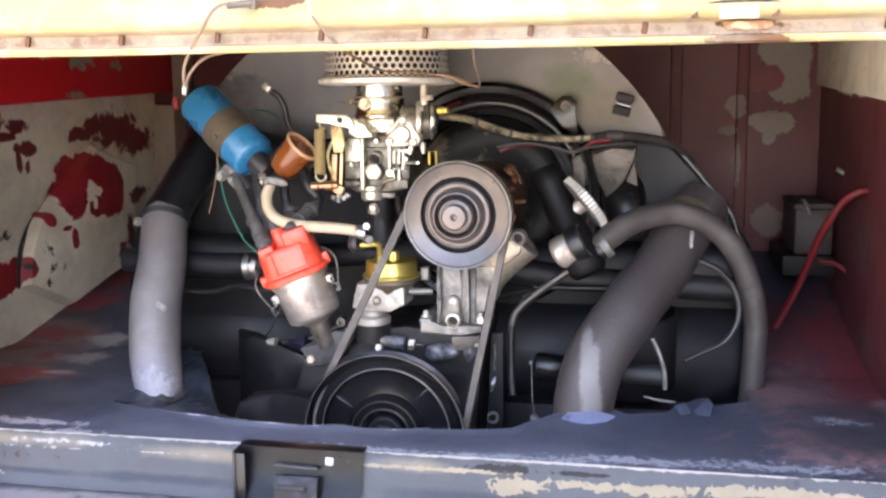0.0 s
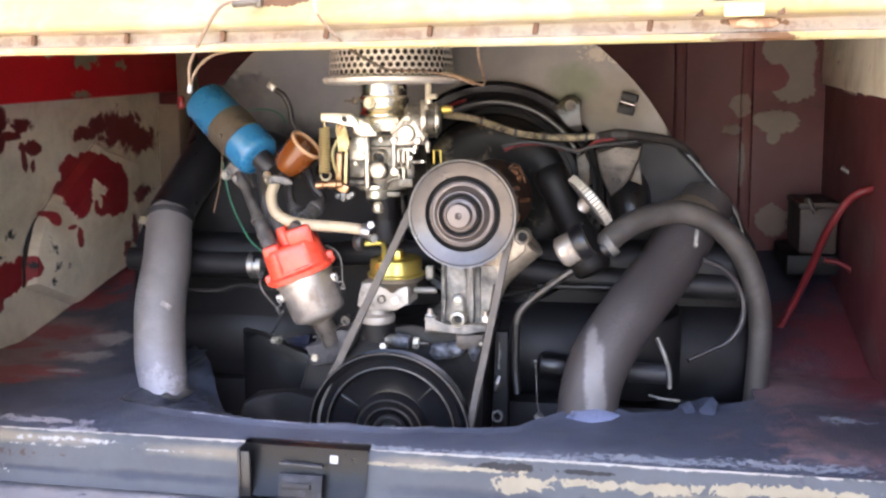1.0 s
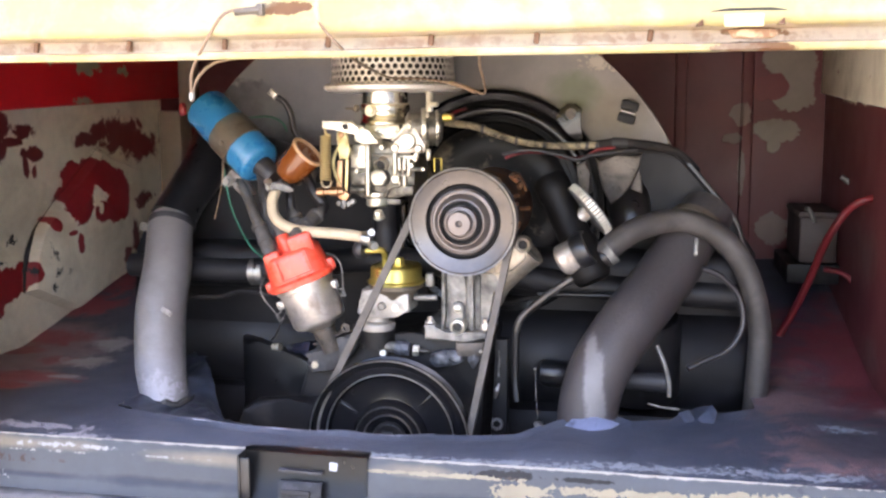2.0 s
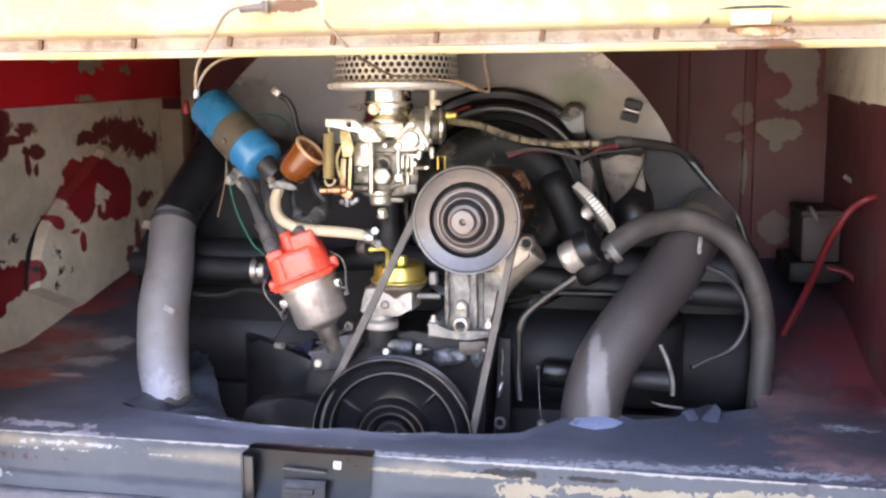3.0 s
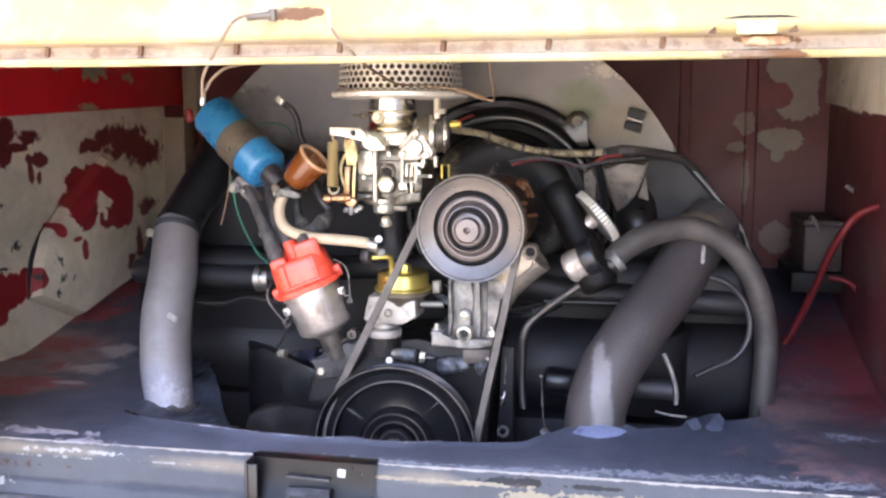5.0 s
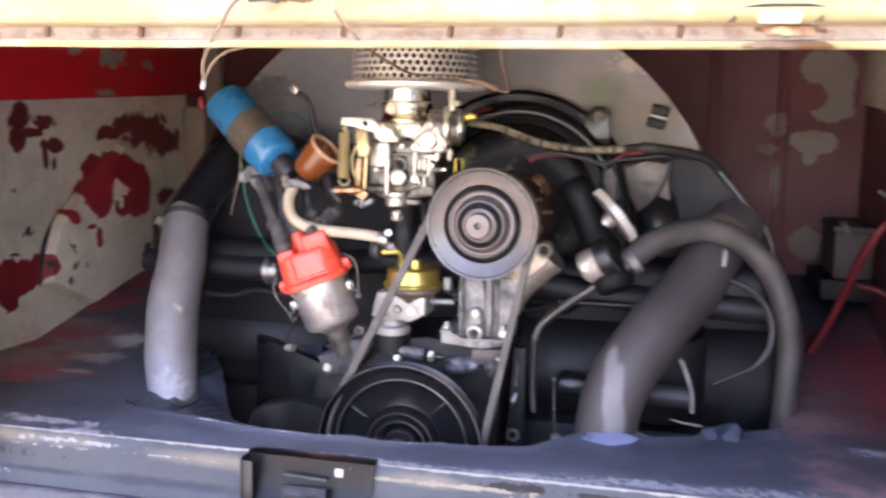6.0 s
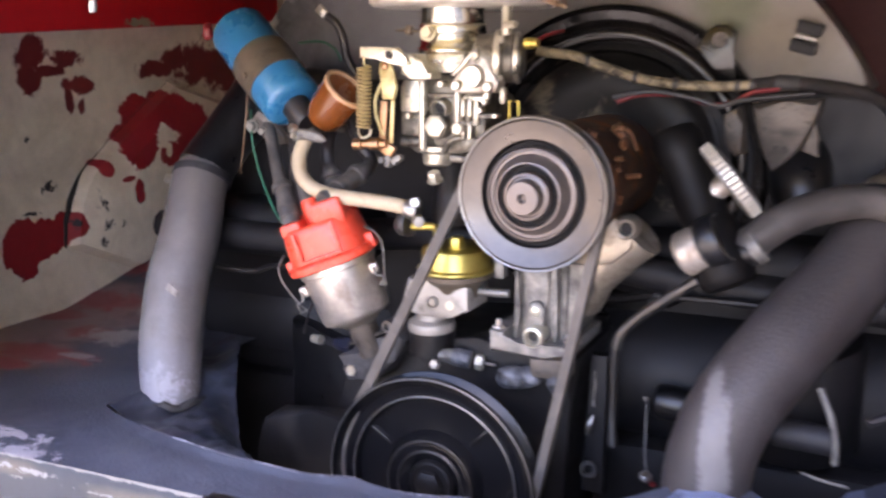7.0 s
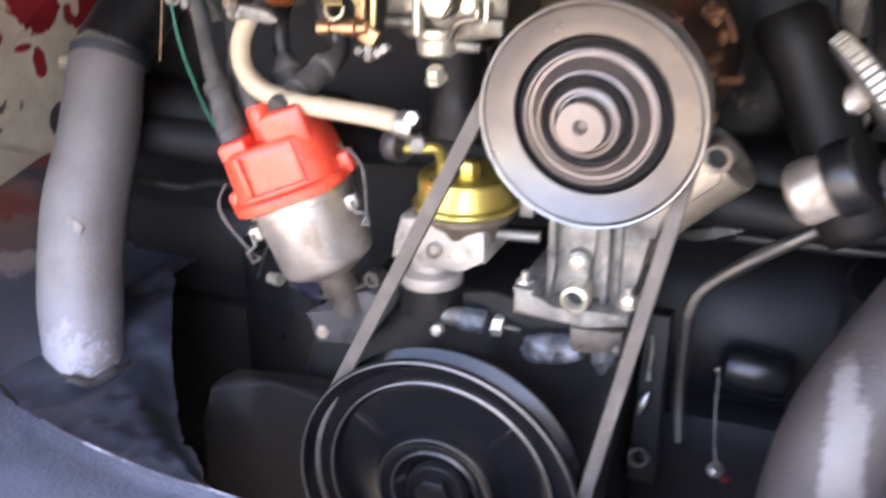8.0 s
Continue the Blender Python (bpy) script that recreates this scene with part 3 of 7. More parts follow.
# floor sheet with a ragged opening for the engine
EDGE = [(-0.5821, 1.0720, 0.6340), (-0.5412, 1.0500, 0.6340), (-0.5100, 1.0395, 0.6340), (-0.4800, 1.0300, 0.6340), (-0.4490, 1.0225, 0.6340), (-0.4308, 1.0195, 0.6340), (-0.3908, 1.0145, 0.6340), (-0.3691, 1.0141, 0.6340), (-0.3457, 1.0125, 0.6340), (-0.3196, 1.0114, 0.6340), (-0.3015, 1.0148, 0.6340), (-0.2841, 1.0195, 0.6340), (-0.2563, 1.0125, 0.6340), (-0.2252, 1.0120, 0.6340), (-0.1851, 1.0240, 0.6340),
        (-0.1253, 1.0335, 0.6340), (-0.0993, 1.0430, 0.6340), (-0.0815, 1.0720, 0.6340), (-0.0640, 1.0980, 0.6340), (-0.0502, 1.1182, 0.6340), (0.0029, 1.1276, 0.6340), (0.0190, 1.1096, 0.6340), (0.0620, 1.1297, 0.6340), (0.0847, 1.1659, 0.6340), (0.1048, 1.1920, 0.6340), (0.1158, 1.1605, 0.6340), (0.1588, 1.1924, 0.6340)]
floor_paint = flaked("floor_paint", srgb(0.232, 0.254, 0.302), [
    (srgb(0.50, 0.42, 0.42), 0.6, 22, 1.6, 0.2, [((-0.8418, 1.2507, 0.6450), (0.1, 0.09, 0.2)), ((-0.8463, 1.3417, 0.6450), (0.1, 0.07, 0.2)), ((-0.7943, 1.1633, 0.6450), (0.08, 0.05, 0.2))], 0.6),
    (srgb(0.53, 0.235, 0.255), 0.5, 24, 1.9, 0.0, [((-0.8576, 1.3592, 0.6450), (0.09, 0.035, 0.2)), ((-0.8743, 1.2980, 0.6450), (0.06, 0.03, 0.2)), ((-0.9035, 1.6118, 0.6450), (0.09, 0.1, 0.2)), ((-0.8770, 1.4855, 0.6450), (0.08, 0.06, 0.2)), ((-0.7686, 1.1684, 0.6450), (0.08, 0.028, 0.2)), ((-0.7766, 1.2568, 0.6450), (0.05, 0.028, 0.2)), ((-0.7781, 1.1284, 0.6450), (0.06, 0.02, 0.2))], 0.4),
    (srgb(0.63, 0.61, 0.60), 0.6, 34, 1.7, -0.05, [((-0.7337, 1.2552, 0.6450), (0.05, 0.035, 0.2)), ((-0.7446, 1.3427, 0.6450), (0.035, 0.03, 0.2)), ((-0.7165, 1.1788, 0.6450), (0.03, 0.012, 0.2)), ((0.31, 1.20, 0.64), (0.03, 0.05, 0.2))], 0.4),
    (srgb(0.46, 0.21, 0.23), 0.5, 20, 1.9, 0.08, [((0.31, 1.38, 0.66), (0.13, 0.26, 0.2)), ((0.28, 1.14, 0.636), (0.08, 0.10, 0.2))], 0.7),
    (srgb(0.46, 0.37, 0.37), 0.7, 30, 2.6, -0.2, [((0.24, 1.05, 0.64), (0.12, 0.12, 0.2)), ((0.20, 1.25, 0.64), (0.10, 0.14, 0.2))], 0.5),
    (srgb(0.26, 0.255, 0.28), 0.7, 14, 1.6, -0.1, [((0.26, 1.12, 0.64), (0.10, 0.14, 0.2))], 0.5),
    (srgb(0.58, 0.58, 0.61), 0.6, 70, 3.8, -0.38, [((-0.6383, 0.9823, 0.6360), (0.06, 0.016, 0.1)), ((-0.5690, 0.9550, 0.6360), (0.045, 0.018, 0.1)), ((-0.6065, 0.9819, 0.6360), (0.05, 0.012, 0.1))]),
    (srgb(0.52, 0.55, 0.58), 0.6, 120, 3.4, -0.52, [((-0.1031, 0.9640, 0.6360), (0.20, 0.014, 0.1)), ((0.1782, 0.9800, 0.6360), (0.12, 0.022, 0.1)), ((0.0437, 0.9720, 0.6360), (0.16, 0.020, 0.1)), ((-0.2085, 0.9653, 0.6360), (0.14, 0.01, 0.1)), ((0.2426, 1.1390, 0.6360), (0.04, 0.02, 0.1))], 0.1),
    # floor made darker in colour beside the left duct
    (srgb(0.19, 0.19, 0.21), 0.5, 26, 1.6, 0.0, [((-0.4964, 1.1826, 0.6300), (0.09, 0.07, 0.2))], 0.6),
    (srgb(0.30, 0.285, 0.295), 0.7, 10, 1.9, -0.22, [], 0.5),
    (srgb(0.17, 0.175, 0.20), 0.6, 32, 1.9, -0.42, [], 0.3),
    (srgb(0.42, 0.43, 0.475), 0.6, 75, 2.2, -0.66, [], 0.3),
    (srgb(0.56, 0.58, 0.62), 0.6, 210, 2.4, -0.86, [], 0.15),
], rough=0.44, grain=0.35, bump=0.7, dirt=srgb(0.345, 0.372, 0.425))


def floor_height(x, y):
    z = 0.636 + 0.20 * max(0.0, y - 1.32)
    return z + 0.0022 * noise.noise((x * 14, y * 14, 0.0)) + 0.0008 * noise.noise((x * 60, y * 60, 3.0))


bm = fresh()


def sheet(bm, xs, ys_of, rows):
    cols = []
    for x in xs:
        y0, y1 = ys_of(x)
        cols.append([bm.verts.new((x, y0 + (y1 - y0) * k / rows, floor_height(x, y0 + (y1 - y0) * k / rows))) for k in range(rows + 1)])
    for a, b in zip(cols, cols[1:]):
        for k in range(rows):
            bm.faces.new((a[k], b[k], b[k + 1], a[k + 1]))
    return cols


FRONT = 0.943
sheet(bm, np.linspace(-0.895, EDGE[0][0], 40), lambda x: (FRONT, 1.79), 90)
ex, ey = [p[0] for p in EDGE], [p[1] for p in EDGE]
lip = sheet(bm, np.linspace(EDGE[0][0], EDGE[-1][0], 170), lambda x: (FRONT, float(np.interp(x, ex, ey)) + 0.002 * noise.noise((x * 60, 1, 5))), 20)
down = []
for col in lip:
    v = col[-1]
    k = min(1.0, max(0.0, (v.co.x + 0.56) / 0.05))
    v.co.z += 0.003 * k
    col[-2].co.z += 0.002 * k
    down.append(bm.verts.new((v.co.x, v.co.y + 0.004, v.co.z - 0.014)))
for k in range(len(lip) - 1):
    bm.faces.new((lip[k][-1], lip[k + 1][-1], down[k + 1], down[k]))
sheet(bm, np.linspace(EDGE[-1][0], 0.325, 30), lambda x: (FRONT, 1.79), 90)
bmesh.ops.remove_doubles(bm, verts=bm.verts, dist=0.0003)
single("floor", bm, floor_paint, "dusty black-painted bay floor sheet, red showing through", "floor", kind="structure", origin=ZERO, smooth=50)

# oily flange below the ragged edge, left of the crank pulley
bm = fresh()


def smooth_step(v):
    v = min(1.0, max(0.0, v))
    return v * v * (3 - 2 * v)


BACK_X, BACK_Y = (-0.590, -0.535, -0.500, -0.470, -0.445, -0.410, -0.385, -0.350), (1.290, 1.220, 1.165, 1.128, 1.100, 1.070, 1.047, 1.020)
flange = sheet(bm, np.linspace(EDGE[0][0] + 0.002, -0.352, 90), lambda x: (float(np.interp(x, ex, ey)) + 0.003, float(np.interp(x, BACK_X, BACK_Y)) + 0.010 * noise.noise((x * 32, 2, 2)) + 0.005 * noise.noise((x * 110, 4, 2))), 30)
for col in flange:
    for k, v in enumerate(col):
        x, y = v.co.x, v.co.y
        rise = 0.015 * smooth_step((y - 1.125) / 0.06) * smooth_step((-0.425 - x) / 0.11)
        lumps = 0.007 * noise.noise((x * 24, y * 24, 7.0)) + 0.004 * noise.noise((x * 70, y * 50, 2.0))
        v.co.z += rise - 0.004 * smooth_step((x + 0.575) / 0.05) + lumps * min(1.0, k / 6) - 0.030 * smooth_step((k - 15) / 15) * smooth_step((x + 0.53) / 0.06)
single("floor_flange", bm, surface("flange_rubber", srgb(0.150, 0.168, 0.208), 0.40, stain=srgb(0.27, 0.295, 0.35), stain_scale=34, stain_at=(0.45, 0.75), bump=0.4, bump_scale=90), "lumpy dusty rubber flange below the floor edge", "floor", kind="structure", origin=ZERO, smooth=50)
# thin tube along the lip: chips, with the edge's glint in its colour
bm = fresh()
tube(bm, [(x, y + 0.001, floor_height(x, y) + 0.0032) for x, y, z in EDGE[2:15]], 0.0009, 6)
single("trim_lip", bm, surface("lip_chips_glint", srgb(0.28, 0.285, 0.32), 0.5, stain=srgb(0.66, 0.66, 0.70), stain_scale=30, stain_at=(0.50, 0.60)), "chipped edge of the bay floor, its glint painted in", "trim", kind="structure", origin=ZERO)

# sill below the opening, a pressed channel, and the apron under it
sill_paint = flaked("sill_paint", srgb(0.355, 0.372, 0.39), [
    # cream above, dark streak below: reflections on the face put into the colour
    (srgb(0.54, 0.51, 0.45), 0.5, 14, 1.2, 0.0, [((-0.40, 0.93, 0.630), (0.08, 0.05, 0.009)), ((-0.62, 0.93, 0.634), (0.12, 0.05, 0.008)), ((-0.18, 0.93, 0.632), (0.05, 0.05, 0.008)), ((0.12, 0.93, 0.612), (0.10, 0.05, 0.010))], 0.7),
    (srgb(0.25, 0.27, 0.31), 0.5, 16, 1.3, 0.0, [((-0.45, 0.925, 0.604), (0.12, 0.05, 0.006)), ((-0.12, 0.925, 0.606), (0.10, 0.05, 0.008)), ((-0.60, 0.925, 0.603), (0.10, 0.05, 0.004))], 0.7),
    # ledge painted lighter for the light that falls on it
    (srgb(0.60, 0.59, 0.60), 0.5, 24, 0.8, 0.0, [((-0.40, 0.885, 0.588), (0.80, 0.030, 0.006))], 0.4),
    (srgb(0.15, 0.14, 0.13), 0.6, 60, 2.2, -0.1, [((-0.095, 0.935, 0.634), (0.035, 0.05, 0.006)), ((-0.02, 0.935, 0.634), (0.03, 0.05, 0.003))], 0.15),
    (srgb(0.64, 0.60, 0.51), 0.5, 60, 2.6, -0.3, [((-0.0808, 0.9350, 0.6189), (0.04, 0.05, 0.010)), ((0.0338, 0.9350, 0.6236), (0.10, 0.05, 0.007)), ((-0.1566, 0.9400, 0.6302), (0.12, 0.05, 0.003)), ((0.1706, 0.9400, 0.6271), (0.12, 0.05, 0.008))]),
    (srgb(0.18, 0.15, 0.13), 0.7, 120, 1.6, -0.45, []),
    # pale chips on the top edge; the last spot paints sunlight at the left end
    (srgb(0.62, 0.62, 0.60), 0.5, 120, 3.0, -0.75, [((-0.5758, 0.9400, 0.6271), (0.10, 0.05, 0.0025)), ((-0.4523, 0.9400, 0.6287), (0.10, 0.05, 0.002)), ((-0.6379, 0.9300, 0.6011), (0.02, 0.05, 0.006))]),
    (srgb(0.30, 0.25, 0.22), 0.7, 150, 2.4, -0.75, [((-0.6099, 0.9400, 0.6179), (0.09, 0.05, 0.010)), ((-0.0934, 0.9300, 0.6311), (0.03, 0.05, 0.004))]),
    (srgb(0.29, 0.30, 0.33), 0.5, 18, 1.5, -0.25, []),
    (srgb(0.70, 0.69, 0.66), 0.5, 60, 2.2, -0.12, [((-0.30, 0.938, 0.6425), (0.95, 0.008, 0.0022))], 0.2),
    # pale chips first, then the left-end sun patch put into the colour
    (srgb(0.68, 0.68, 0.67), 0.5, 110, 3.0, -0.72, [((-0.56, 0.936, 0.634), (0.14, 0.05, 0.005)), ((-0.645, 0.922, 0.600), (0.03, 0.05, 0.010)), ((-0.645, 0.922, 0.600), (0.012, 0.05, 0.005))], 0.1),
], rough=0.34, dirt=srgb(0.31, 0.325, 0.345))
bm = fresh()
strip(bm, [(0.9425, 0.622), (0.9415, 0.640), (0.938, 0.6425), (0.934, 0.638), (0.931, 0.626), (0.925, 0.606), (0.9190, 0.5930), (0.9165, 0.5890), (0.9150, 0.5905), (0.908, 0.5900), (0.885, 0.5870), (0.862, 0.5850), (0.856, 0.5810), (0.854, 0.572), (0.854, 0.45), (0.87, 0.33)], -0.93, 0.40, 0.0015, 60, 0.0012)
single("sill", bm, sill_paint, "grey and cream chipped steel rear sill, sheen and sun painted in", "sill", kind="structure", origin=ZERO, smooth=60)

# panel above the opening with its seal channel
rail_paint = flaked("rail_paint", srgb(0.83, 0.76, 0.53), [
    (srgb(0.84, 0.76, 0.65), 0.6, 26, 1.3, 0.05, [((-0.20, 0.853, 1.040), (0.9, 0.02, 0.0075))]),
    (srgb(0.72, 0.60, 0.49), 0.6, 60, 1.9, -0.42, [((-0.20, 0.853, 1.039), (0.9, 0.02, 0.0085))], 0.3),
    (srgb(0.54, 0.38, 0.24), 0.6, 80, 1.6, 0.0, [((0.1123, 0.8530, 1.0287), (0.035, 0.05, 0.006)), ((0.1132, 0.8450, 1.0420), (0.025, 0.05, 0.004)), ((-0.2800, 0.8450, 1.0694), (0.03, 0.05, 0.006))]),
    (srgb(0.88, 0.85, 0.74), 0.5, 11, 1.4, 0.08, [], 0.5),
    (srgb(0.56, 0.42, 0.31), 0.6, 75, 1.8, -0.62, [], 0.2),
], rough=0.5)
bm = fresh()
strip(bm, [(0.868, 1.0315), (0.858, 1.0272), (0.8495, 1.0266), (0.8475, 1.0285), (0.8485, 1.0330), (0.857, 1.0345), (0.8585, 1.0445), (0.853, 1.0462), (0.846, 1.0465), (0.8425, 1.050), (0.8425, 1.0545),
           (0.8455, 1.058), (0.8475, 1.062), (0.850, 1.075), (0.858, 1.16), (0.875, 1.35), (0.92, 1.60), (1.05, 1.75)], -0.93, 0.40, 0.0015, 60, 0.0008)
single("rear_panel", bm, rail_paint, "sunlit cream rear panel with rusty seal channel", "panel", kind="structure", origin=ZERO, smooth=60)

clip_rust = surface("clip_rust", srgb(0.42, 0.29, 0.19), 0.7, stain=srgb(0.26, 0.17, 0.11), stain_scale=60)
for x in (-0.52, -0.427, -0.335, -0.240, -0.149, -0.060, 0.032, 0.215):
    bm = fresh()
    box(bm, (x, 0.8562, 1.0405), (0.0045, 0.004, 0.0092), turn=(0, 8, 0), bevel=0.001)
    single("seal_clip", bm, clip_rust, "rusty tab in the seal channel", "clip", group="seal channel tabs")

hinge = thing("hinge", (0.105, 0.845, 1.035), "rust-stained hinge bracket on the cream panel", "hinge")
bm = fresh()
box(bm, (0.1035, 0.8425, 1.0500), (0.030, 0.0025, 0.010), bevel=0.001)
part("leaf", bm, rail_paint, hinge)
bm = fresh()
slab(bm, [(0.092, 1.0440), (0.096, 1.0372), (0.126, 1.0368), (0.131, 1.0400), (0.128, 1.0446)], 0.8545, 0.8580, bevel=0.0008)
part("knuckle", bm, surface("knuckle_rust", srgb(0.60, 0.44, 0.31), 0.6, stain=srgb(0.80, 0.69, 0.55), stain_scale=90, stain_at=(0.48, 0.6), bump=0.5, bump_scale=200), hinge, "rusty flattened knuckle")
for x in (0.0700, 0.1310):
    bm = fresh()
    slab(bm, [(x - 0.0035, 1.0460), (x + 0.003, 1.0462), (x + 0.002, 1.0515)], 0.8395, 0.8430, bevel=0.0004)
    part("bent_tab", bm, clip_rust, hinge)
bm = fresh()
tube(bm, [(0.078, 0.8452, 1.0572), (0.092, 0.8456, 1.0584), (0.108, 0.8457, 1.0586), (0.124, 0.8458, 1.0584), (0.135, 0.8452, 1.0572)], [0.0004, 0.0012, 0.0010, 0.0012, 0.0004], 8)
part("slot_edge", bm, undercoat, hinge, "dark slot edge")

# ---- engine: large forms ----
BELT_Y = 1.118
GEN, CRANK = (-0.170, 0.859), (-0.2595, 0.6005)

# fan shroud
shroud = thing("fan_shroud", (-0.27, 1.42, 0.62), "grey-painted round fan shroud with black lower housing", "fan shroud")
CX, CZ, CR = -0.2715, 0.764, 0.372
bm = fresh()
arc = [(CX + CR * math.cos(radians(a)), CZ + CR * math.sin(radians(a))) for a in np.linspace(27, 153, 48)]
slab(bm, arc + [(CX - CR * 0.80, 0.90), (CX + CR * 0.80, 0.905)], 1.340, 1.50, bevel=0.004)
part("front_plate", bm, shroud_grey, shroud, "faded grey paint with green and bare patches")
bm = fresh()
low = [(-0.602, 0.93), (-0.625, 0.88), (-0.665, 0.84), (-0.69, 0.79), (-0.70, 0.66), (-0.60, 0.60), (0.10, 0.60), (0.16, 0.70), (0.165, 0.80), (0.135, 0.845), (0.105, 0.878), (0.062, 0.925), (0.05, 0.936), (-0.59, 0.936)]
slab(bm, low, 1.325, 1.48, bevel=0.005)
part("lower_housing", bm, sooty, shroud, "black lower housing")
bm = fresh()
tube(bm, [(0.052, 1.322, 0.937), (0.075, 1.320, 0.918), (0.108, 1.320, 0.880), (0.136, 1.320, 0.846), (0.150, 1.322, 0.81)], 0.004, 8)
part("seam", bm, black_enamel, shroud)
bm = fresh()
for dz in (0.0085, -0.0085):
    box(bm, (0.003 + 0.26 * dz, 1.333, 0.979 + 0.97 * dz), (0.022, 0.016, 0.011), turn=(0, 15, 0), bevel=0.002)
box(bm, (0.003, 1.338, 0.979), (0.018, 0.006, 0.026), turn=(0, 15, 0), bevel=0.002)
clip = part("spring_clip", bm, sooty, shroud, "small black clip")
bm = fresh()
lathe(bm, [(0.0022, -0.009), (0.0022, 0.009)], (0.003, 1.331, 0.979), (0.97, 0, -0.26), 12)
part("pin", bm, steel, clip, "bright pin")
bm = fresh()
slab(bm, [(-0.0595, 0.9118), (-0.0465, 0.9194), (-0.0425, 0.9031), (-0.0397, 0.8779), (-0.0484, 0.8746), (-0.0574, 0.8872)], 1.300, 1.345, bevel=0.004)
part("duct_neck", bm, bare_tin, shroud, "bare grey tin duct side")
bm = fresh()
slab(bm, [(-0.0358, 0.9208), (-0.0086, 0.9253), (0.0220, 0.9272), (0.0198, 0.9114), (0.0105, 0.8886), (-0.0046, 0.8706), (-0.0162, 0.8626), (-0.0272, 0.8845)], 1.298, 1.345, bevel=0.005)
part("duct_corner", bm, bare_tin, shroud, "bare grey tin duct corner")
bm = fresh()
slab(bm, [(0.0090, 0.8837), (0.0182, 0.9092), (0.0222, 0.8950), (0.0234, 0.8783)], 1.288, 1.300, bevel=0.002)
part("duct_flange", bm, bare_tin, shroud, "bare grey tin flange")
bm = fresh()
tube(bm, [(0.0032, 1.3450, 0.8780), (0.0076, 1.3180, 0.8515), (0.0145, 1.3100, 0.8269)], [0.030, 0.027, 0.024], 24)
part("duct_elbow", bm, black_enamel, shroud, "glossy black duct elbow")

# round backing plate of the generator
bm = fresh()
lathe(bm, [(0.151, 0.012), (0.1505, -0.004), (0.145, -0.008), (0.137, -0.006), (0.133, 0.0000), (0.1305, -0.0040), (0.1265, -0.0066), (0.1215, -0.0066), (0.1170, -0.0040), (0.1135, 0.0008), (0.109, -0.0035), (0.104, 0.004)], (GEN[0], 1.328, GEN[1]), (0, 1, 0), 72)
plate = thing("backing_plate", (GEN[0], 1.33, GEN[1] - 0.14), "glossy black round fan backing plate", "cover plate")
part("disc", bm, plate_enamel, plate)
# the hub's beige stains are reflections put into the colour
bm = fresh()
lathe(bm, [(0.1075, 0.003), (0.100, -0.010), (0.090, -0.016), (0.070, -0.018), (0.060, -0.012), (0.040, -0.012)], (GEN[0], 1.328, GEN[1]), (0, 1, 0), 72)
part("hub", bm, surface("hub_reflections", srgb(0.07, 0.066, 0.066), 0.5, spec=0.3, stain=srgb(0.40, 0.37, 0.32), stain_scale=20, stain_at=(0.56, 0.63), bump=0.3), plate, "black hub with beige reflections painted in")
bm = fresh()
slab(bm, [(-0.0899, 0.9696), (-0.0823, 0.9835), (-0.0734, 0.9905), (-0.0633, 0.9904), (-0.0549, 0.9834), (-0.0567, 0.9707), (-0.0578, 0.9587), (-0.0499, 0.9389), (-0.0640, 0.9415), (-0.0756, 0.9555)], 1.316, 1.326, bevel=0.002)
part("ear", bm, plate_enamel, plate, "folded ear with a hole")
bm = fresh()
lathe(bm, [(0.0, 0.0), (0.0068, 0.0), (0.0068, 0.004)], (-0.0688, 1.3150, 0.9771), (0, 1, 0), 24, close=False)
part("ear_hole", bm, bare_tin, plate, "grey plate showing through the ear")

case_dark = surface("case_dark", srgb(0.30, 0.295, 0.30), 0.5, metal=0.3, stain=srgb(0.17, 0.165, 0.165), stain_scale=40, stain_at=(0.42, 0.66), bump=0.5, bump_scale=160)
case_grey = surface("case_grey", srgb(0.40, 0.41, 0.435), 0.5, metal=0.3, stain=srgb(0.15, 0.15, 0.16), stain_scale=60, stain_at=(0.42, 0.62), bump=0.5, bump_scale=160)
# crankcase and cylinders
block = thing("engine_block", (-0.26, 1.30, 0.40), "oily dark alloy crankcase under the generator stand", "engine")
bm = fresh()
slab(bm, [(-0.395, 0.42), (-0.405, 0.60), (-0.385, 0.668), (-0.345, 0.705), (-0.25, 0.712), (-0.152, 0.706), (-0.160, 0.66), (-0.164, 0.42)], 1.188, 1.45, bevel=0.008)
part("crankcase", bm, oily_black, block)
bm = fresh()
slab(bm, [(-0.1905, 0.7072), (-0.1559, 0.7091), (-0.1563, 0.6916), (-0.1879, 0.6888), (-0.1906, 0.6957)], 1.166, 1.190, bevel=0.004)
part("case_rib", bm, bare_tin, block, "stained alloy rib")
bm = fresh()
lump(bm, (-0.2090, 1.1740, 0.6850), (0.0165, 0.010, 0.0100), 3)
lump(bm, (-0.1930, 1.1740, 0.6880), (0.0125, 0.009, 0.0090), 5)
part("case_lump", bm, case_grey, block, "stained lumpy alloy")
bm = fresh()
lump(bm, (-0.1690, 1.1740, 0.6885), (0.0075, 0.008, 0.0125), 8)
part("case_lump", bm, case_grey, block, "stained lumpy alloy")
bm = fresh()
hexbolt(bm, (-0.1593, 1.1650, 0.6982), (0, -1, 0), 0.0022, 0.002)
part("bolt", bm, steel, block, "bright bolt tip")
bm = fresh()
lathe(bm, [(0.065, -0.01), (0.065, 0.05)], (CRANK[0], 1.135, CRANK[1]), (0, 1, 0), 40)
part("crank_nose", bm, oily_black, block)
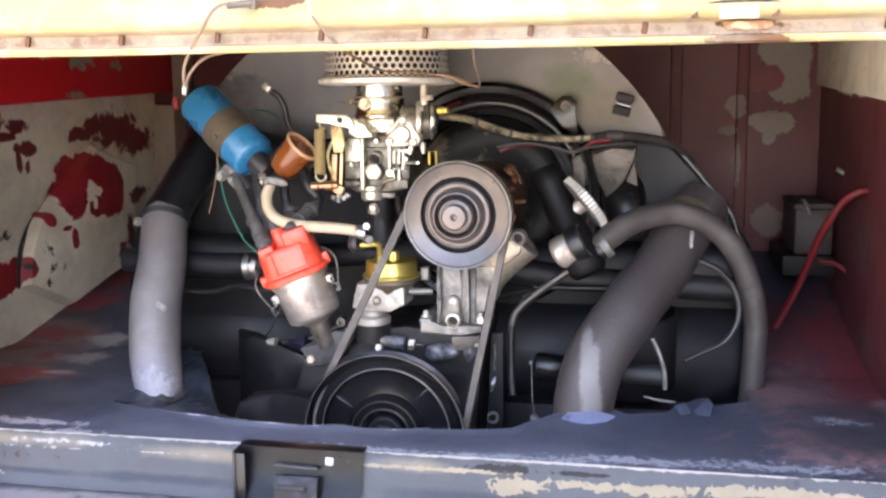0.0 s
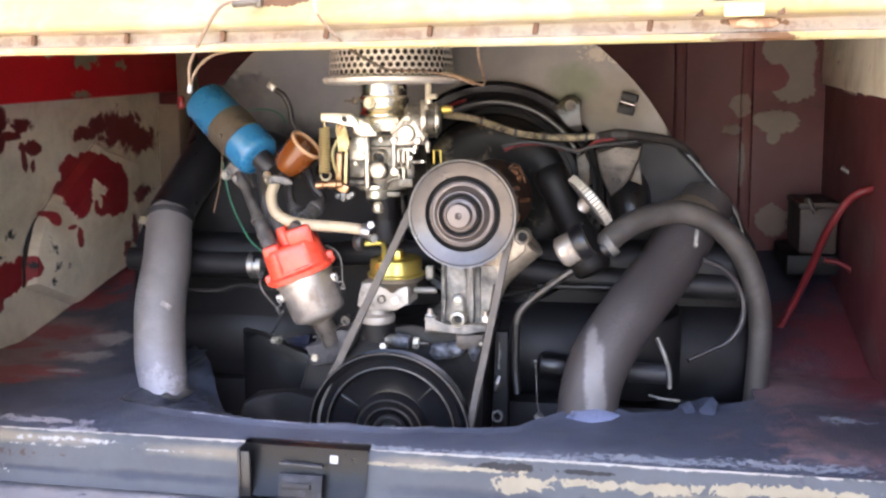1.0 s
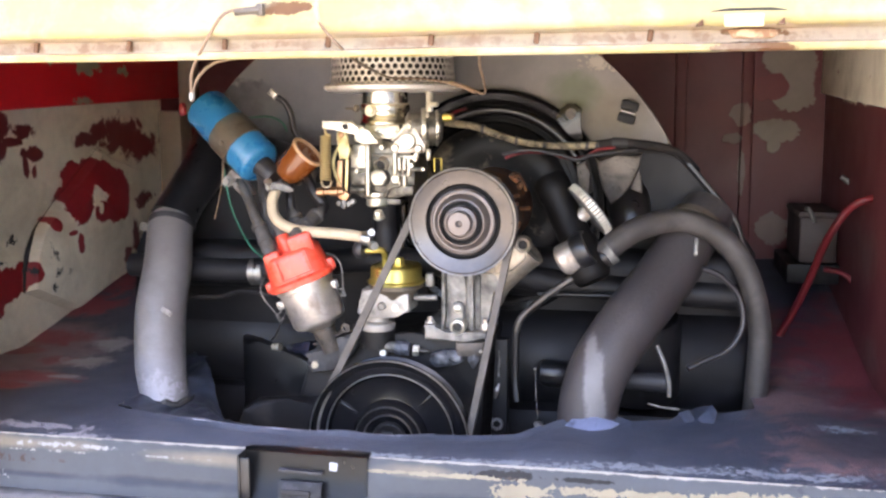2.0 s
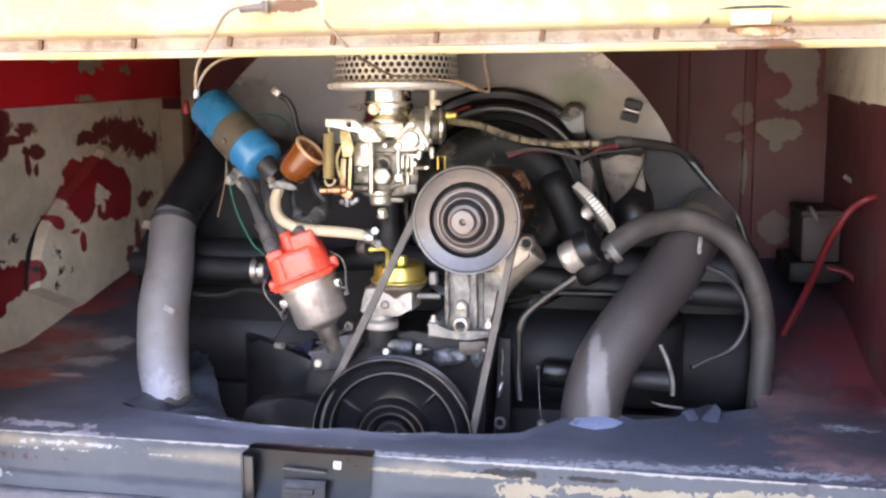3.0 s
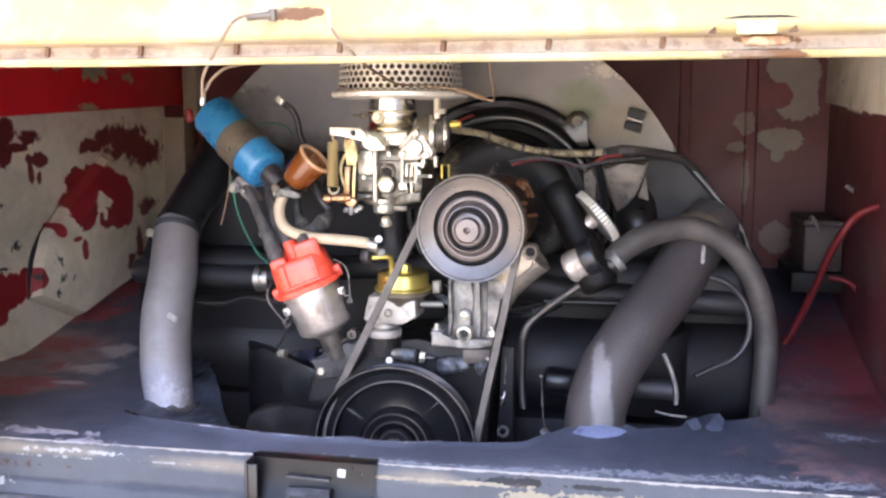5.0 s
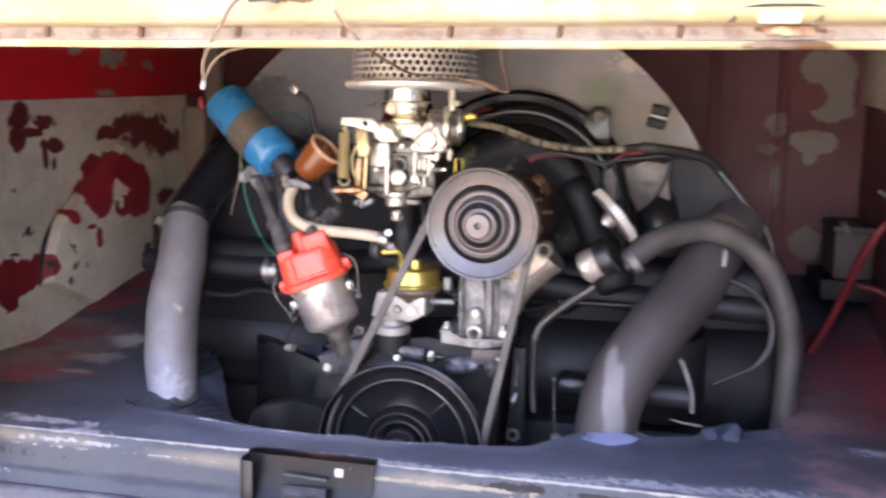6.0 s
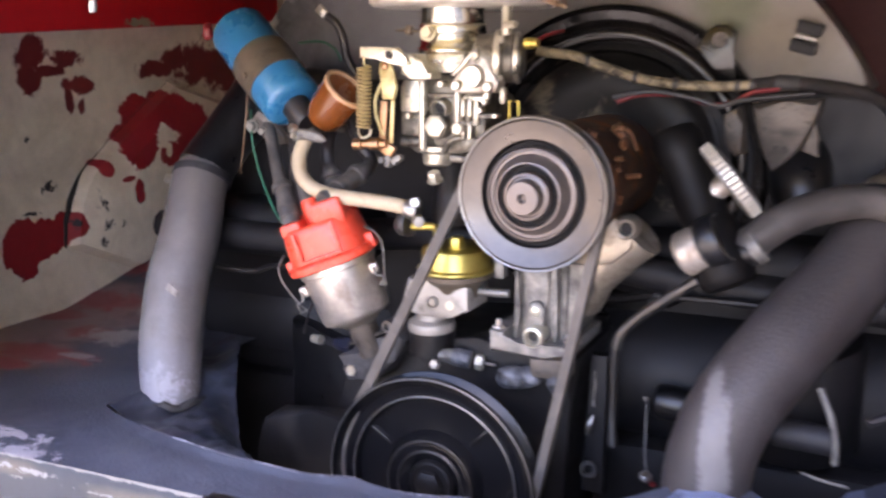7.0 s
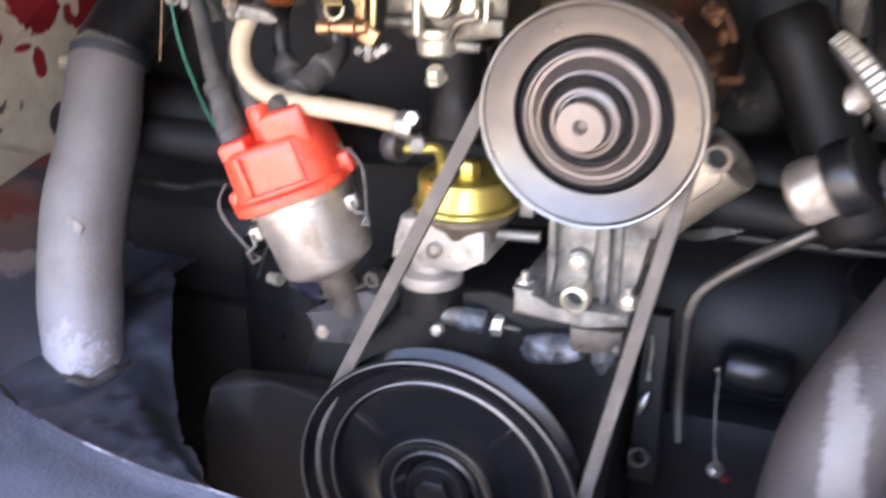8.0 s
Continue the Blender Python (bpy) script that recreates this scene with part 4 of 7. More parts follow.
for x0, x1, back in ((-0.66, -0.40, 1.385), (-0.168, 0.16, 1.345)):
    bm = fresh()
    lathe(bm, [(0.05, 0), (0.068, 0.008), (0.068, abs(x1 - x0) - 0.01), (0.06, abs(x1 - x0))], (x0, back, 0.655), (1, 0, 0), 40)
    part("cylinder_cover", bm, sooty, block, "black cylinder cover tin")
    bm = fresh()
    box(bm, ((x0 + x1) / 2, 1.325, 0.775), (x1 - x0 - 0.02, 0.12, 0.06), bevel=0.02, segs=3)
    part("cylinder_tin", bm, sooty, block, "black sheet tin")
    bm = fresh()
    box(bm, ((x0 + x1) / 2, back + 0.03, 0.49), (x1 - x0, 0.20, 0.22), bevel=0.02)
    part("heater_box", bm, sooty, block, "dark heater box")
bm = fresh()
slab(bm, [(-0.5216, 0.6710), (-0.4960, 0.6660), (-0.4800, 0.6600), (-0.4550, 0.6520), (-0.4150, 0.6450), (-0.4000, 0.6300), (-0.4000, 0.5400), (-0.5216, 0.5400)], 1.298, 1.330, bevel=0.009)
part("rear_tin", bm, black_enamel, block, "smooth black rear tin")
bm = fresh()
slab(bm, [(-0.4720, 0.5000), (-0.4690, 0.5850), (-0.4600, 0.6130), (-0.4430, 0.6250), (-0.4000, 0.6300), (-0.3600, 0.6310), (-0.3500, 0.5000)], 1.152, 1.170, bevel=0.007)
part("lower_tin", bm, oily_black, block, "oily tin beside the pulley")
bm = fresh()
lathe(bm, [(0.010, 0.0), (0.015, 0.003), (0.017, 0.010), (0.017, 0.040), (0.015, 0.044)], (-0.102, 1.262, 0.652), (1, 0.05, -0.12), 28)
part("heat_pipe", bm, black_enamel, block, "glossy black heat pipe")
# upright straps with bolts, beside the belt
bm = fresh()
slab(bm, [(-0.1500, 0.702), (-0.1340, 0.702), (-0.1350, 0.570), (-0.1560, 0.570)], 1.216, 1.230, bevel=0.003)
part("strap", bm, sooty, block)
bm = fresh()
tube(bm, [(-0.1449, 1.2130, 0.6886), (-0.1438, 1.2120, 0.6760), (-0.1450, 1.2110, 0.6640), (-0.1446, 1.2100, 0.6560)], [0.0006, 0.0012, 0.0007, 0.0014], 8)
part("strap_edge", bm, dark_alloy, block)
# bright tube added in place of a curved highlight on the strap
bm = fresh()
tube(bm, [(-0.1436, 1.2080, 0.6480), (-0.1465, 1.2060, 0.6390), (-0.1490, 1.2080, 0.6290)], [0.0014, 0.0034, 0.0016], 10)
part("strap_glint", bm, steel, block, "steel tube added for a curved highlight")
bm = fresh()
lathe(bm, [(0.0040, 0.002), (0.0050, -0.002), (0.0072, -0.002), (0.0078, 0.003)], (-0.1467, 1.2080, 0.5960), (0, 1, -0.3), 20, close=False)
part("bolt", bm, dark_steel, block, "worn strap bolt")
bm = fresh()
tube(bm, [(-0.1015, 1.2330, 0.6590), (-0.1008, 1.2280, 0.6400), (-0.0985, 1.2200, 0.6180), (-0.0950, 1.2110, 0.6010)], [0.0004, 0.0008, 0.0003, 0.0007], 8)
part("strap_edge", bm, dark_alloy, block)
bm = fresh()
hexbolt(bm, (-0.1022, 1.2320, 0.6623), (0, -1, 0.2), 0.0022, 0.003)
part("bolt", bm, dark_steel, block)
bm = fresh()
hexbolt(bm, (-0.0946, 1.2080, 0.5990), (0.3, -0.6, 1), 0.0044, 0.003, 0.0058)
part("bolt", bm, steel, block, "bright strap bolt")
bm = fresh()
lump(bm, (-0.0880, 1.2080, 0.5930), (0.0032, 0.003, 0.0026), 2)
part("tag", bm, red_wire, block, "small red tag")

# intake manifold and small pipes, black
manifold = thing("intake_manifold", (-0.29, 1.22, 0.70), "black steel intake manifold pipe across the engine", "manifold")
bm = fresh()
tube(bm, [(-0.29, 1.222, 0.875), (-0.29, 1.226, 0.84), (-0.29, 1.228, 0.81)], [0.019, 0.017, 0.022], 18)
part("riser", bm, oily_black, manifold)
bm = fresh()
tube(bm, [(-0.66, 1.26, 0.775), (-0.50, 1.255, 0.772), (-0.40, 1.25, 0.785), (-0.29, 1.238, 0.795), (-0.18, 1.245, 0.785), (-0.05, 1.26, 0.765), (0.14, 1.27, 0.755)], 0.016, 16)
part("pipe", bm, sooty, manifold)
bm = fresh()
lathe(bm, [(0.0165, 0), (0.0180, 0.001), (0.0180, 0.008), (0.0168, 0.009), (0.0168, 0.012), (0.0180, 0.013), (0.0180, 0.019), (0.0165, 0.020)], (-0.484, 1.254, 0.771), (1, 0, 0.02), 20)
part("sleeve", bm, steel, manifold, "bright clamp sleeve")
bm = fresh()
tube(bm, [(-0.62, 1.24, 0.742), (-0.53, 1.235, 0.738), (-0.49, 1.23, 0.748), (-0.43, 1.22, 0.745)], 0.0028, 8)
part("heat_tube", bm, oily_black, manifold)
bm = fresh()
tube(bm, [(-0.10, 1.235, 0.757), (0.0, 1.238, 0.757), (0.08, 1.24, 0.755)], 0.0028, 8)
part("heat_tube", bm, oily_black, manifold)

# crankshaft pulley
crank = thing("crankshaft_pulley", (CRANK[0], BELT_Y, CRANK[1] - 0.09), "glossy black pressed-steel crankshaft pulley with pressed ribs", "pulley")
bm = fresh()
lathe(bm, [(0.012, 0.010), (0.022, 0.008), (0.0285, 0.0020), (0.0300, 0.0010), (0.0315, 0.0024), (0.0372, 0.0024), (0.0395, 0.0010), (0.0412, 0.003), (0.046, 0.013), (0.066, 0.016), (0.0735, 0.014), (0.0755, 0.009), (0.0775, 0.0070), (0.0795, 0.0095), (0.0860, 0.009),
           (0.0920, 0.003), (0.0945, -0.0015), (0.0962, -0.0015), (0.0970, 0.001), (0.0965, 0.003), (0.088, 0.0075), (0.084, 0.011), (0.088, 0.0145), (0.0960, 0.019), (0.0960, 0.021), (0.05, 0.022), (0.012, 0.022)],
      (CRANK[0], BELT_Y - 0.010, CRANK[1]), (0, 1, 0), 96, close=False)
part("sheave", bm, pulley_black, crank)
# thin steel rings added where the glossy black shows highlight arcs
for r, h in ((0.0953, -0.0018), (0.0770, 0.0068), (0.0396, 0.0008), (0.0300, 0.0008)):
    bm = fresh()
    lathe(bm, [(r - 0.0008, h + 0.0004), (r, h - 0.0003), (r + 0.0008, h + 0.0004)], (CRANK[0], BELT_Y - 0.010, CRANK[1]), (0, 1, 0), 96, close=False)
    part("edge_ring", bm, steel if r > 0.05 else dark_steel, crank, "thin steel ring added for highlight arcs")
for a in (47, 147, 247, 347):
    bm = fresh()
    c, s = math.cos(radians(a)), math.sin(radians(a))
    box(bm, (CRANK[0] + 0.061 * c, BELT_Y + 0.0050, CRANK[1] + 0.061 * s), (0.024, 0.006, 0.0036), turn=(0, -a, 0), bevel=0.0014)
    part("rib", bm, pulley_black, crank)
bm = fresh()
lathe(bm, [(0.0205, 0.012), (0.0205, 0.000), (0.0195, -0.0025), (0.0180, -0.0030), (0.0170, -0.0010), (0.012, -0.0005)], (CRANK[0], BELT_Y - 0.005, CRANK[1]), (0, 1, 0), 40)
hexbolt(bm, (CRANK[0], BELT_Y - 0.0065, CRANK[1]), (0, -1, 0), 0.0125, 0.007)
part("centre_bolt", bm, oily_black, crank, "oily black centre bolt")

# generator with its pulley, on a cast stand
gen = thing("generator", (GEN[0], 1.20, GEN[1] - 0.05), "rusty dark generator with a grey steel pulley", "generator")
bm = fresh()
lathe(bm, [(0.020, -0.008), (0.040, -0.006), (0.0485, 0.0), (0.050, 0.006), (0.050, 0.165), (0.046, 0.175)], (GEN[0] + 0.004, 1.145, GEN[1]), (0, 1, 0), 48)
part("casing", bm, rusty, gen, "rust-brown painted casing")
bm = fresh()
FACE = BELT_Y - 0.015
lathe(bm, [(0.0360, 0.0115), (0.0405, 0.0110), (0.0418, 0.0085), (0.0428, 0.0052), (0.0455, 0.0045), (0.0500, 0.0030), (0.0570, 0.0002),
           (0.0595, 0.0015), (0.0605, 0.005), (0.060, 0.007), (0.050, 0.0125), (0.047, 0.015), (0.050, 0.0175), (0.0598, 0.022), (0.0600, 0.0245), (0.050, 0.027), (0.015, 0.028)],
      (GEN[0], FACE, GEN[1]), (0, 1, 0), 96, close=False)
pul = part("pulley", bm, pulley_paint, gen, "worn grey two-piece pulley")
bm = fresh()
lathe(bm, [(0.0362, 0.0115), (0.0366, 0.0090), (0.0406, 0.0085), (0.0418, 0.0052), (0.0428, 0.0060)], (GEN[0], FACE, GEN[1]), (0, 1, 0), 72, close=False)
part("groove_ring", bm, pulley_dark, pul)
bm = fresh()
lathe(bm, [(0.0372, 0.0115), (0.0370, 0.0040), (0.0360, 0.0015), (0.0345, 0.0010), (0.0338, 0.0030), (0.0318, 0.0030), (0.0275, -0.0035), (0.0262, -0.0062), (0.0248, -0.0066), (0.0240, -0.0050), (0.0232, 0.0010), (0.0180, 0.0010)],
      (GEN[0], FACE, GEN[1]), (0, 1, 0), 72, close=False)
part("hub_cup", bm, hub_steel, pul, "bright stepped hub cup")
bm = fresh()
lathe(bm, [(0.0236, 0.0005), (0.0230, -0.0010), (0.0180, -0.0012)], (GEN[0], FACE, GEN[1]), (0, 1, 0), 48, close=False)
part("washer", bm, pulley_dark, pul)
bm = fresh()
lathe(bm, [(0.0192, 0.0), (0.0190, -0.0080), (0.0180, -0.0100), (0.0160, -0.0106), (0.0152, -0.0092), (0.0140, -0.0095), (0.0134, -0.0180), (0.0124, -0.0194), (0.0040, -0.0198), (0.0026, -0.0186), (0.0021, -0.0150), (0.0, -0.0150)],
      (GEN[0], FACE, GEN[1]), (0, 1, 0), 48, close=False)
part("nut", bm, hub_steel, pul, "worn shaft nut with a centre hole")
bm = fresh()
lathe(bm, [(0.0590, 0.0008), (0.0600, 0.0003), (0.0610, 0.0018), (0.0607, 0.0032)], (GEN[0], FACE, GEN[1]), (0, 1, 0), 96, close=False)
part("edge_ring", bm, steel, pul, "bare worn rim edge")
bm = fresh()
tube(bm, [(-0.1240, 1.1850, 0.9106), (-0.1153, 1.1900, 0.9017), (-0.1106, 1.1950, 0.8881)], 0.0016, 8)
lathe(bm, [(0.0024, 0), (0.0024, 0.020)], (-0.122, 1.190, 0.866), (0.9, -0.35, 0.12), 12)
part("terminal", bm, rust_bright, gen, "bare rusty terminal")
bm = fresh()
box(bm, (-0.1230, 1.1950, 0.9030), (0.014, 0.03, 0.006), turn=(0, 40, 0), bevel=0.002)
part("bracket", bm, rusty, gen)
for place, radii, seed in (((-0.1200, 1.1700, 0.9075), (0.0060, 0.010, 0.0035), 1), ((-0.1135, 1.1640, 0.8960), (0.0030, 0.009, 0.0050), 4), ((-0.1165, 1.1620, 0.8840), (0.0045, 0.008, 0.0022), 6)):
    bm = fresh()
    lump(bm, place, radii, seed)
    part("brush_strap", bm, rust_bright, gen, "bright rusty strap")
for a in (20, 60, -10):
    bm = fresh()
    c, s = math.cos(radians(a)), math.sin(radians(a))
    hexbolt(bm, (GEN[0] + 0.004 + 0.050 * c, 1.165, GEN[1] + 0.050 * s), (c, 0, s), 0.0045, 0.004, 0.006)
    part("casing_screw", bm, rusty, gen)

stand = thing("generator_stand", (-0.19, 1.19, 0.70), "ribbed cast-alloy generator stand with stained flange", "stand")
bm = fresh()
slab(bm, [(-0.2126, 0.7871), (-0.1691, 0.7883), (-0.1382, 0.7891), (-0.1434, 0.7638), (-0.1588, 0.7356), (-0.1611, 0.7134), (-0.2148, 0.7113), (-0.2122, 0.7383)], 1.190, 1.26, bevel=0.005)
part("pedestal", bm, stand_alloy, stand)
bm = fresh()
slab(bm, [(-0.2100, 0.7887), (-0.2054, 0.7889), (-0.2052, 0.7405), (-0.2068, 0.7149), (-0.2110, 0.7148)], 1.180, 1.195, bevel=0.0025)
part("rib", bm, stand_alloy, stand)
bm = fresh()
slab(bm, [(-0.1775, 0.7895), (-0.1716, 0.7896), (-0.1712, 0.7415), (-0.1708, 0.7161), (-0.1759, 0.7159)], 1.181, 1.195, bevel=0.0025)
part("rib", bm, stand_alloy, stand)
bm = fresh()
slab(bm, [(-0.2027, 0.7867), (-0.1810, 0.7873), (-0.1806, 0.7631), (-0.1826, 0.7155), (-0.2017, 0.7148)], 1.187, 1.195, bevel=0.0025)
part("web", bm, stand_alloy, stand)
bm = fresh()
slab(bm, [(-0.1709, 0.7864), (-0.1635, 0.7866), (-0.1640, 0.7174), (-0.1700, 0.7160)], 1.187, 1.195, bevel=0.0025)
part("web", bm, dark_alloy, stand)
bm = fresh()
slab(bm, [(-0.1982, 0.7466), (-0.1961, 0.7519), (-0.1908, 0.7542), (-0.1853, 0.7523), (-0.1825, 0.7471), (-0.1830, 0.7321), (-0.1974, 0.7316)], 1.180, 1.192, bevel=0.0025)
part("boss", bm, stand_alloy, stand)
bm = fresh()
lathe(bm, [(0.0052, -0.004), (0.0052, 0.001), (0.0042, 0.002), (0.0, 0.0024)], (-0.1904, 1.1800, 0.7461), (0, -1, 0), 20)
part("plug", bm, pale_zinc, stand)
bm = fresh()
slab(bm, [(-0.2285, 0.7278), (-0.2148, 0.7274), (-0.2125, 0.7197), (-0.2019, 0.7185), (-0.1653, 0.7199), (-0.1535, 0.7220), (-0.1535, 0.7115), (-0.1790, 0.7081), (-0.2286, 0.7086)], 1.168, 1.26, bevel=0.003)
part("flange", bm, stand_alloy, stand, "stained mounting flange")
port = (-0.1886, 1.1680, 0.7252)
bm = fresh()
lathe(bm, [(0.0050, 0.012), (0.0055, 0.001), (0.0066, -0.001), (0.0088, 0.0), (0.0095, 0.002), (0.0095, 0.020), (0.0050, 0.020)], port, (0, 1, 0), 28, close=False)
prt = part("port", bm, pale_zinc, stand, "round drilled port")
bm = fresh()
lathe(bm, [(0.0, 0.006), (0.0054, 0.006)], port, (0, 1, 0), 16, close=False)
part("hole", bm, undercoat, prt)
bm = fresh()
hexbolt(bm, (-0.2242, 1.1800, 0.7236), (0, 0, 1), 0.0062, 0.006, 0.0080, 0.005)
part("nut", bm, dist_alloy, stand)
bm = fresh()
hexbolt(bm, (-0.1564, 1.1800, 0.7234), (0, 0, 1), 0.0062, 0.006, 0.0080, 0.005)
part("nut", bm, dist_alloy, stand)
bm = fresh()
tube(bm, [(-0.1670, 1.2250, 0.7544), (-0.1501, 1.2150, 0.7778), (-0.1248, 1.2080, 0.8004), (-0.1063, 1.2050, 0.8174)], [0.026, 0.023, 0.021, 0.022], 24)
slab(bm, [(-0.1469, 0.8378), (-0.1469, 0.7882), (-0.1243, 0.7933), (-0.1087, 0.8072), (-0.1055, 0.8252), (-0.1155, 0.8317)], 1.180, 1.200, bevel=0.005)
part("arm", bm, cast_alloy, stand, "cast arm to the oil filler")
hole = (-0.1107, 1.1670, 0.8263)
bm = fresh()
lathe(bm, [(0.0056, 0.012), (0.0058, 0.001), (0.0080, 0.0), (0.0092, 0.002), (0.0096, 0.016)], hole, (0, 1, 0), 24, close=False)
eye = part("eye", bm, cast_alloy, stand, "drilled eye")
bm = fresh()
lathe(bm, [(0.0, 0.006), (0.0058, 0.006)], hole, (0, 1, 0), 16, close=False)
part("hole", bm, undercoat, eye)

# V-belt round both pulleys
bm = fresh()
r1, r2 = 0.0565, 0.0915
p1, p2 = Vector((GEN[0], GEN[1])), Vector((CRANK[0], CRANK[1]))
d = p1 - p2
ang, dist = math.atan2(d.y, d.x), d.length
off = math.acos((r2 - r1) / dist)
loop = []
for a in np.linspace(ang - off, ang + off, 24):
    loop.append((p1.x + r1 * math.cos(a), p1.y + r1 * math.sin(a)))
for a in np.linspace(ang + off, ang + 2 * math.pi - off, 40):
    loop.append((p2.x + r2 * math.cos(a), p2.y + r2 * math.sin(a)))
full = []
for (x0, z0), (x1, z1) in zip(loop, loop[1:] + loop[:1]):
    k = max(1, int(math.hypot(x1 - x0, z1 - z0) / 0.02))
    full += [(x0 + (x1 - x0) * i / k, z0 + (z1 - z0) * i / k) for i in range(k)]
rings = []
n = len(full)
for i, (x, z) in enumerate(full):
    (xa, za), (xb, zb) = full[i - 1], full[(i + 1) % n]
    t = Vector((xb - xa, 0, zb - za)).normalized()
    out = Vector((t.z, 0, -t.x))
    c = Vector((x, BELT_Y, z))
    rings.append([bm.verts.new(c + out * o + Vector((0, w, 0))) for o, w in ((0.003, -0.0055), (0.003, 0.0055), (-0.005, 0.0035), (-0.005, -0.0035))])
for i in range(n):
    a, b = rings[i], rings[(i + 1) % n]
    for k in range(4):
        bm.faces.new((a[k], a[(k + 1) % 4], b[(k + 1) % 4], b[k]))
single("drive_belt", bm, belt_rubber, "dusty grey rubber drive belt over both pulleys", "belt")

# large ducts
def duct(points, radius, label, cloth):
    top = thing("air_duct", points[-1], label, "hose", group="heater ducts")
    bm = fresh()
    tube(bm, points, radius, 32, per=30, ripple=0.0035)
    part("hose", bm, cloth, top)
    return top


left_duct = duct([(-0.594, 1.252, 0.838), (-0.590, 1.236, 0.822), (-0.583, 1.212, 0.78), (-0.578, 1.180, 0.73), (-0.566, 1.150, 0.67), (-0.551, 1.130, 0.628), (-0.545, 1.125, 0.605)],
                 [0.029, 0.0295, 0.0310, 0.032, 0.0315, 0.0285, 0.028], "grey fabric heater duct standing upright, light painted on left and below", lit_low_cloth)
bm = fresh()
lathe(bm, [(0.0305, -0.005), (0.0318, -0.004), (0.0318, 0.004), (0.0305, 0.005)], (-0.5925, 1.247, 0.833), (0.06, -0.55, -0.83), 32, close=False)
part("clamp", bm, black_dusty, left_duct, "dull hose clamp")
bm = fresh()
hexbolt(bm, (-0.621, 1.236, 0.830), (-0.7, -0.6, 0.2), 0.006, 0.010, 0.008)
part("clamp_screw", bm, zinc, left_duct, "bright clamp screw")
bm = fresh()
tube(bm, [(-0.5728, 1.3600, 0.9403), (-0.5746, 1.3200, 0.9065), (-0.5874, 1.2800, 0.8665), (-0.594, 1.252, 0.838)], [0.036, 0.031, 0.029, 0.030], 24)
part("spigot", bm, black_enamel, left_duct, "black spigot")
# pale strip added in place of a highlight smear on the duct front
bm = fresh()
box(bm, (-0.5468, 1.1345, 0.7383), (0.016, 0.0035, 0.0075), turn=(-12, 26, -6), bevel=0.0015)
part("tape", bm, surface("duct_smear", srgb(0.58, 0.56, 0.545), 0.5, stain=srgb(0.42, 0.40, 0.39), stain_scale=120, stain_at=(0.4, 0.65)), left_duct, "pale strip added for a bright smear")
# dark ring added at the duct foot: a small crumple plus the shadow line
bm = fresh()
ring = []
for k in range(40):
    a = 2 * math.pi * k / 40
    w = noise.noise((math.cos(a) * 2.2, math.sin(a) * 2.2, 4.0))
    ring.append((-0.5480 + (0.0320 + 0.003 * w) * math.cos(a), 1.1265 + (0.0320 + 0.003 * w) * math.sin(a), 0.631 + 0.006 * noise.noise((math.cos(a) * 3, math.sin(a) * 3, 9.0))))
tube(bm, ring + ring[:1], 0.0040, 8, per=2)
part("collar", bm, rubber, left_duct, "crumpled dark rubber ring, added for the shadow line too")
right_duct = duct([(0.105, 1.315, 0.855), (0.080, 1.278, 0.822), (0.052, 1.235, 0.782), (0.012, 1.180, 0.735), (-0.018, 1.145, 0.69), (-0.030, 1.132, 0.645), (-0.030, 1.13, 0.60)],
                  [0.033, 0.034, 0.035, 0.035, 0.0345, 0.034, 0.034], "dark grey fabric heater duct with a lit patch painted in", lit_patch_cloth)
bm = fresh()
lathe(bm, [(0.0345, -0.005), (0.036, -0.004), (0.036, 0.004), (0.0345, 0.005)], (0.090, 1.292, 0.838), (0.45, 0.62, 0.62), 32, close=False)
part("clamp", bm, strap_tin, right_duct, "dull hose clamp")
bm = fresh()
box(bm, (0.0880, 1.2320, 0.8203), (0.005, 0.008, 0.022), turn=(-15, 4, 0), bevel=0.002)
hexbolt(bm, (0.0879, 1.2270, 0.8137), (0, -1, 0.1), 0.003, 0.004)
part("clamp_screw", bm, dark_alloy, right_duct, "bright clamp screw")

breather = thing("breather_hose", (0.163, 1.26, 0.60), "thick black rubber breather hose in a high arch", "hose")
bm = fresh()
tube(bm, [(-0.018, 1.185, 0.812), (-0.0120, 1.1900, 0.8214), (0.0145, 1.2050, 0.8405), (0.0455, 1.2220, 0.8498), (0.0750, 1.2350, 0.8508), (0.1084, 1.2450, 0.8366), (0.1375, 1.2500, 0.8079), (0.1569, 1.2550, 0.7665), (0.1668, 1.2600, 0.7173), (0.1661, 1.2600, 0.6610), (0.163, 1.262, 0.60)], 0.0140, 18, per=10)
part("hose", bm, hose_rubber, breather)
bm = fresh()
lathe(bm, [(0.0142, -0.005), (0.0155, -0.004), (0.0155, 0.004), (0.0142, 0.005)], (-0.012, 1.188, 0.817), (0.75, 0.1, 0.6), 24, close=False)
part("clamp", bm, dark_alloy, breather)

neck_black = surface("neck_black", srgb(0.045, 0.04, 0.04), 0.5, spec=0.18, stain=srgb(0.075, 0.066, 0.06), stain_scale=20)
# oil filler
filler = thing("oil_filler", (-0.060, 1.19, 0.79), "black oil filler neck with ribbed bright cap", "oil filler")
bm = fresh()
base = Vector((-0.0294, 1.1830, 0.7873))
top = Vector((-0.0859, 1.2150, 0.9024))
long = (top - base).length
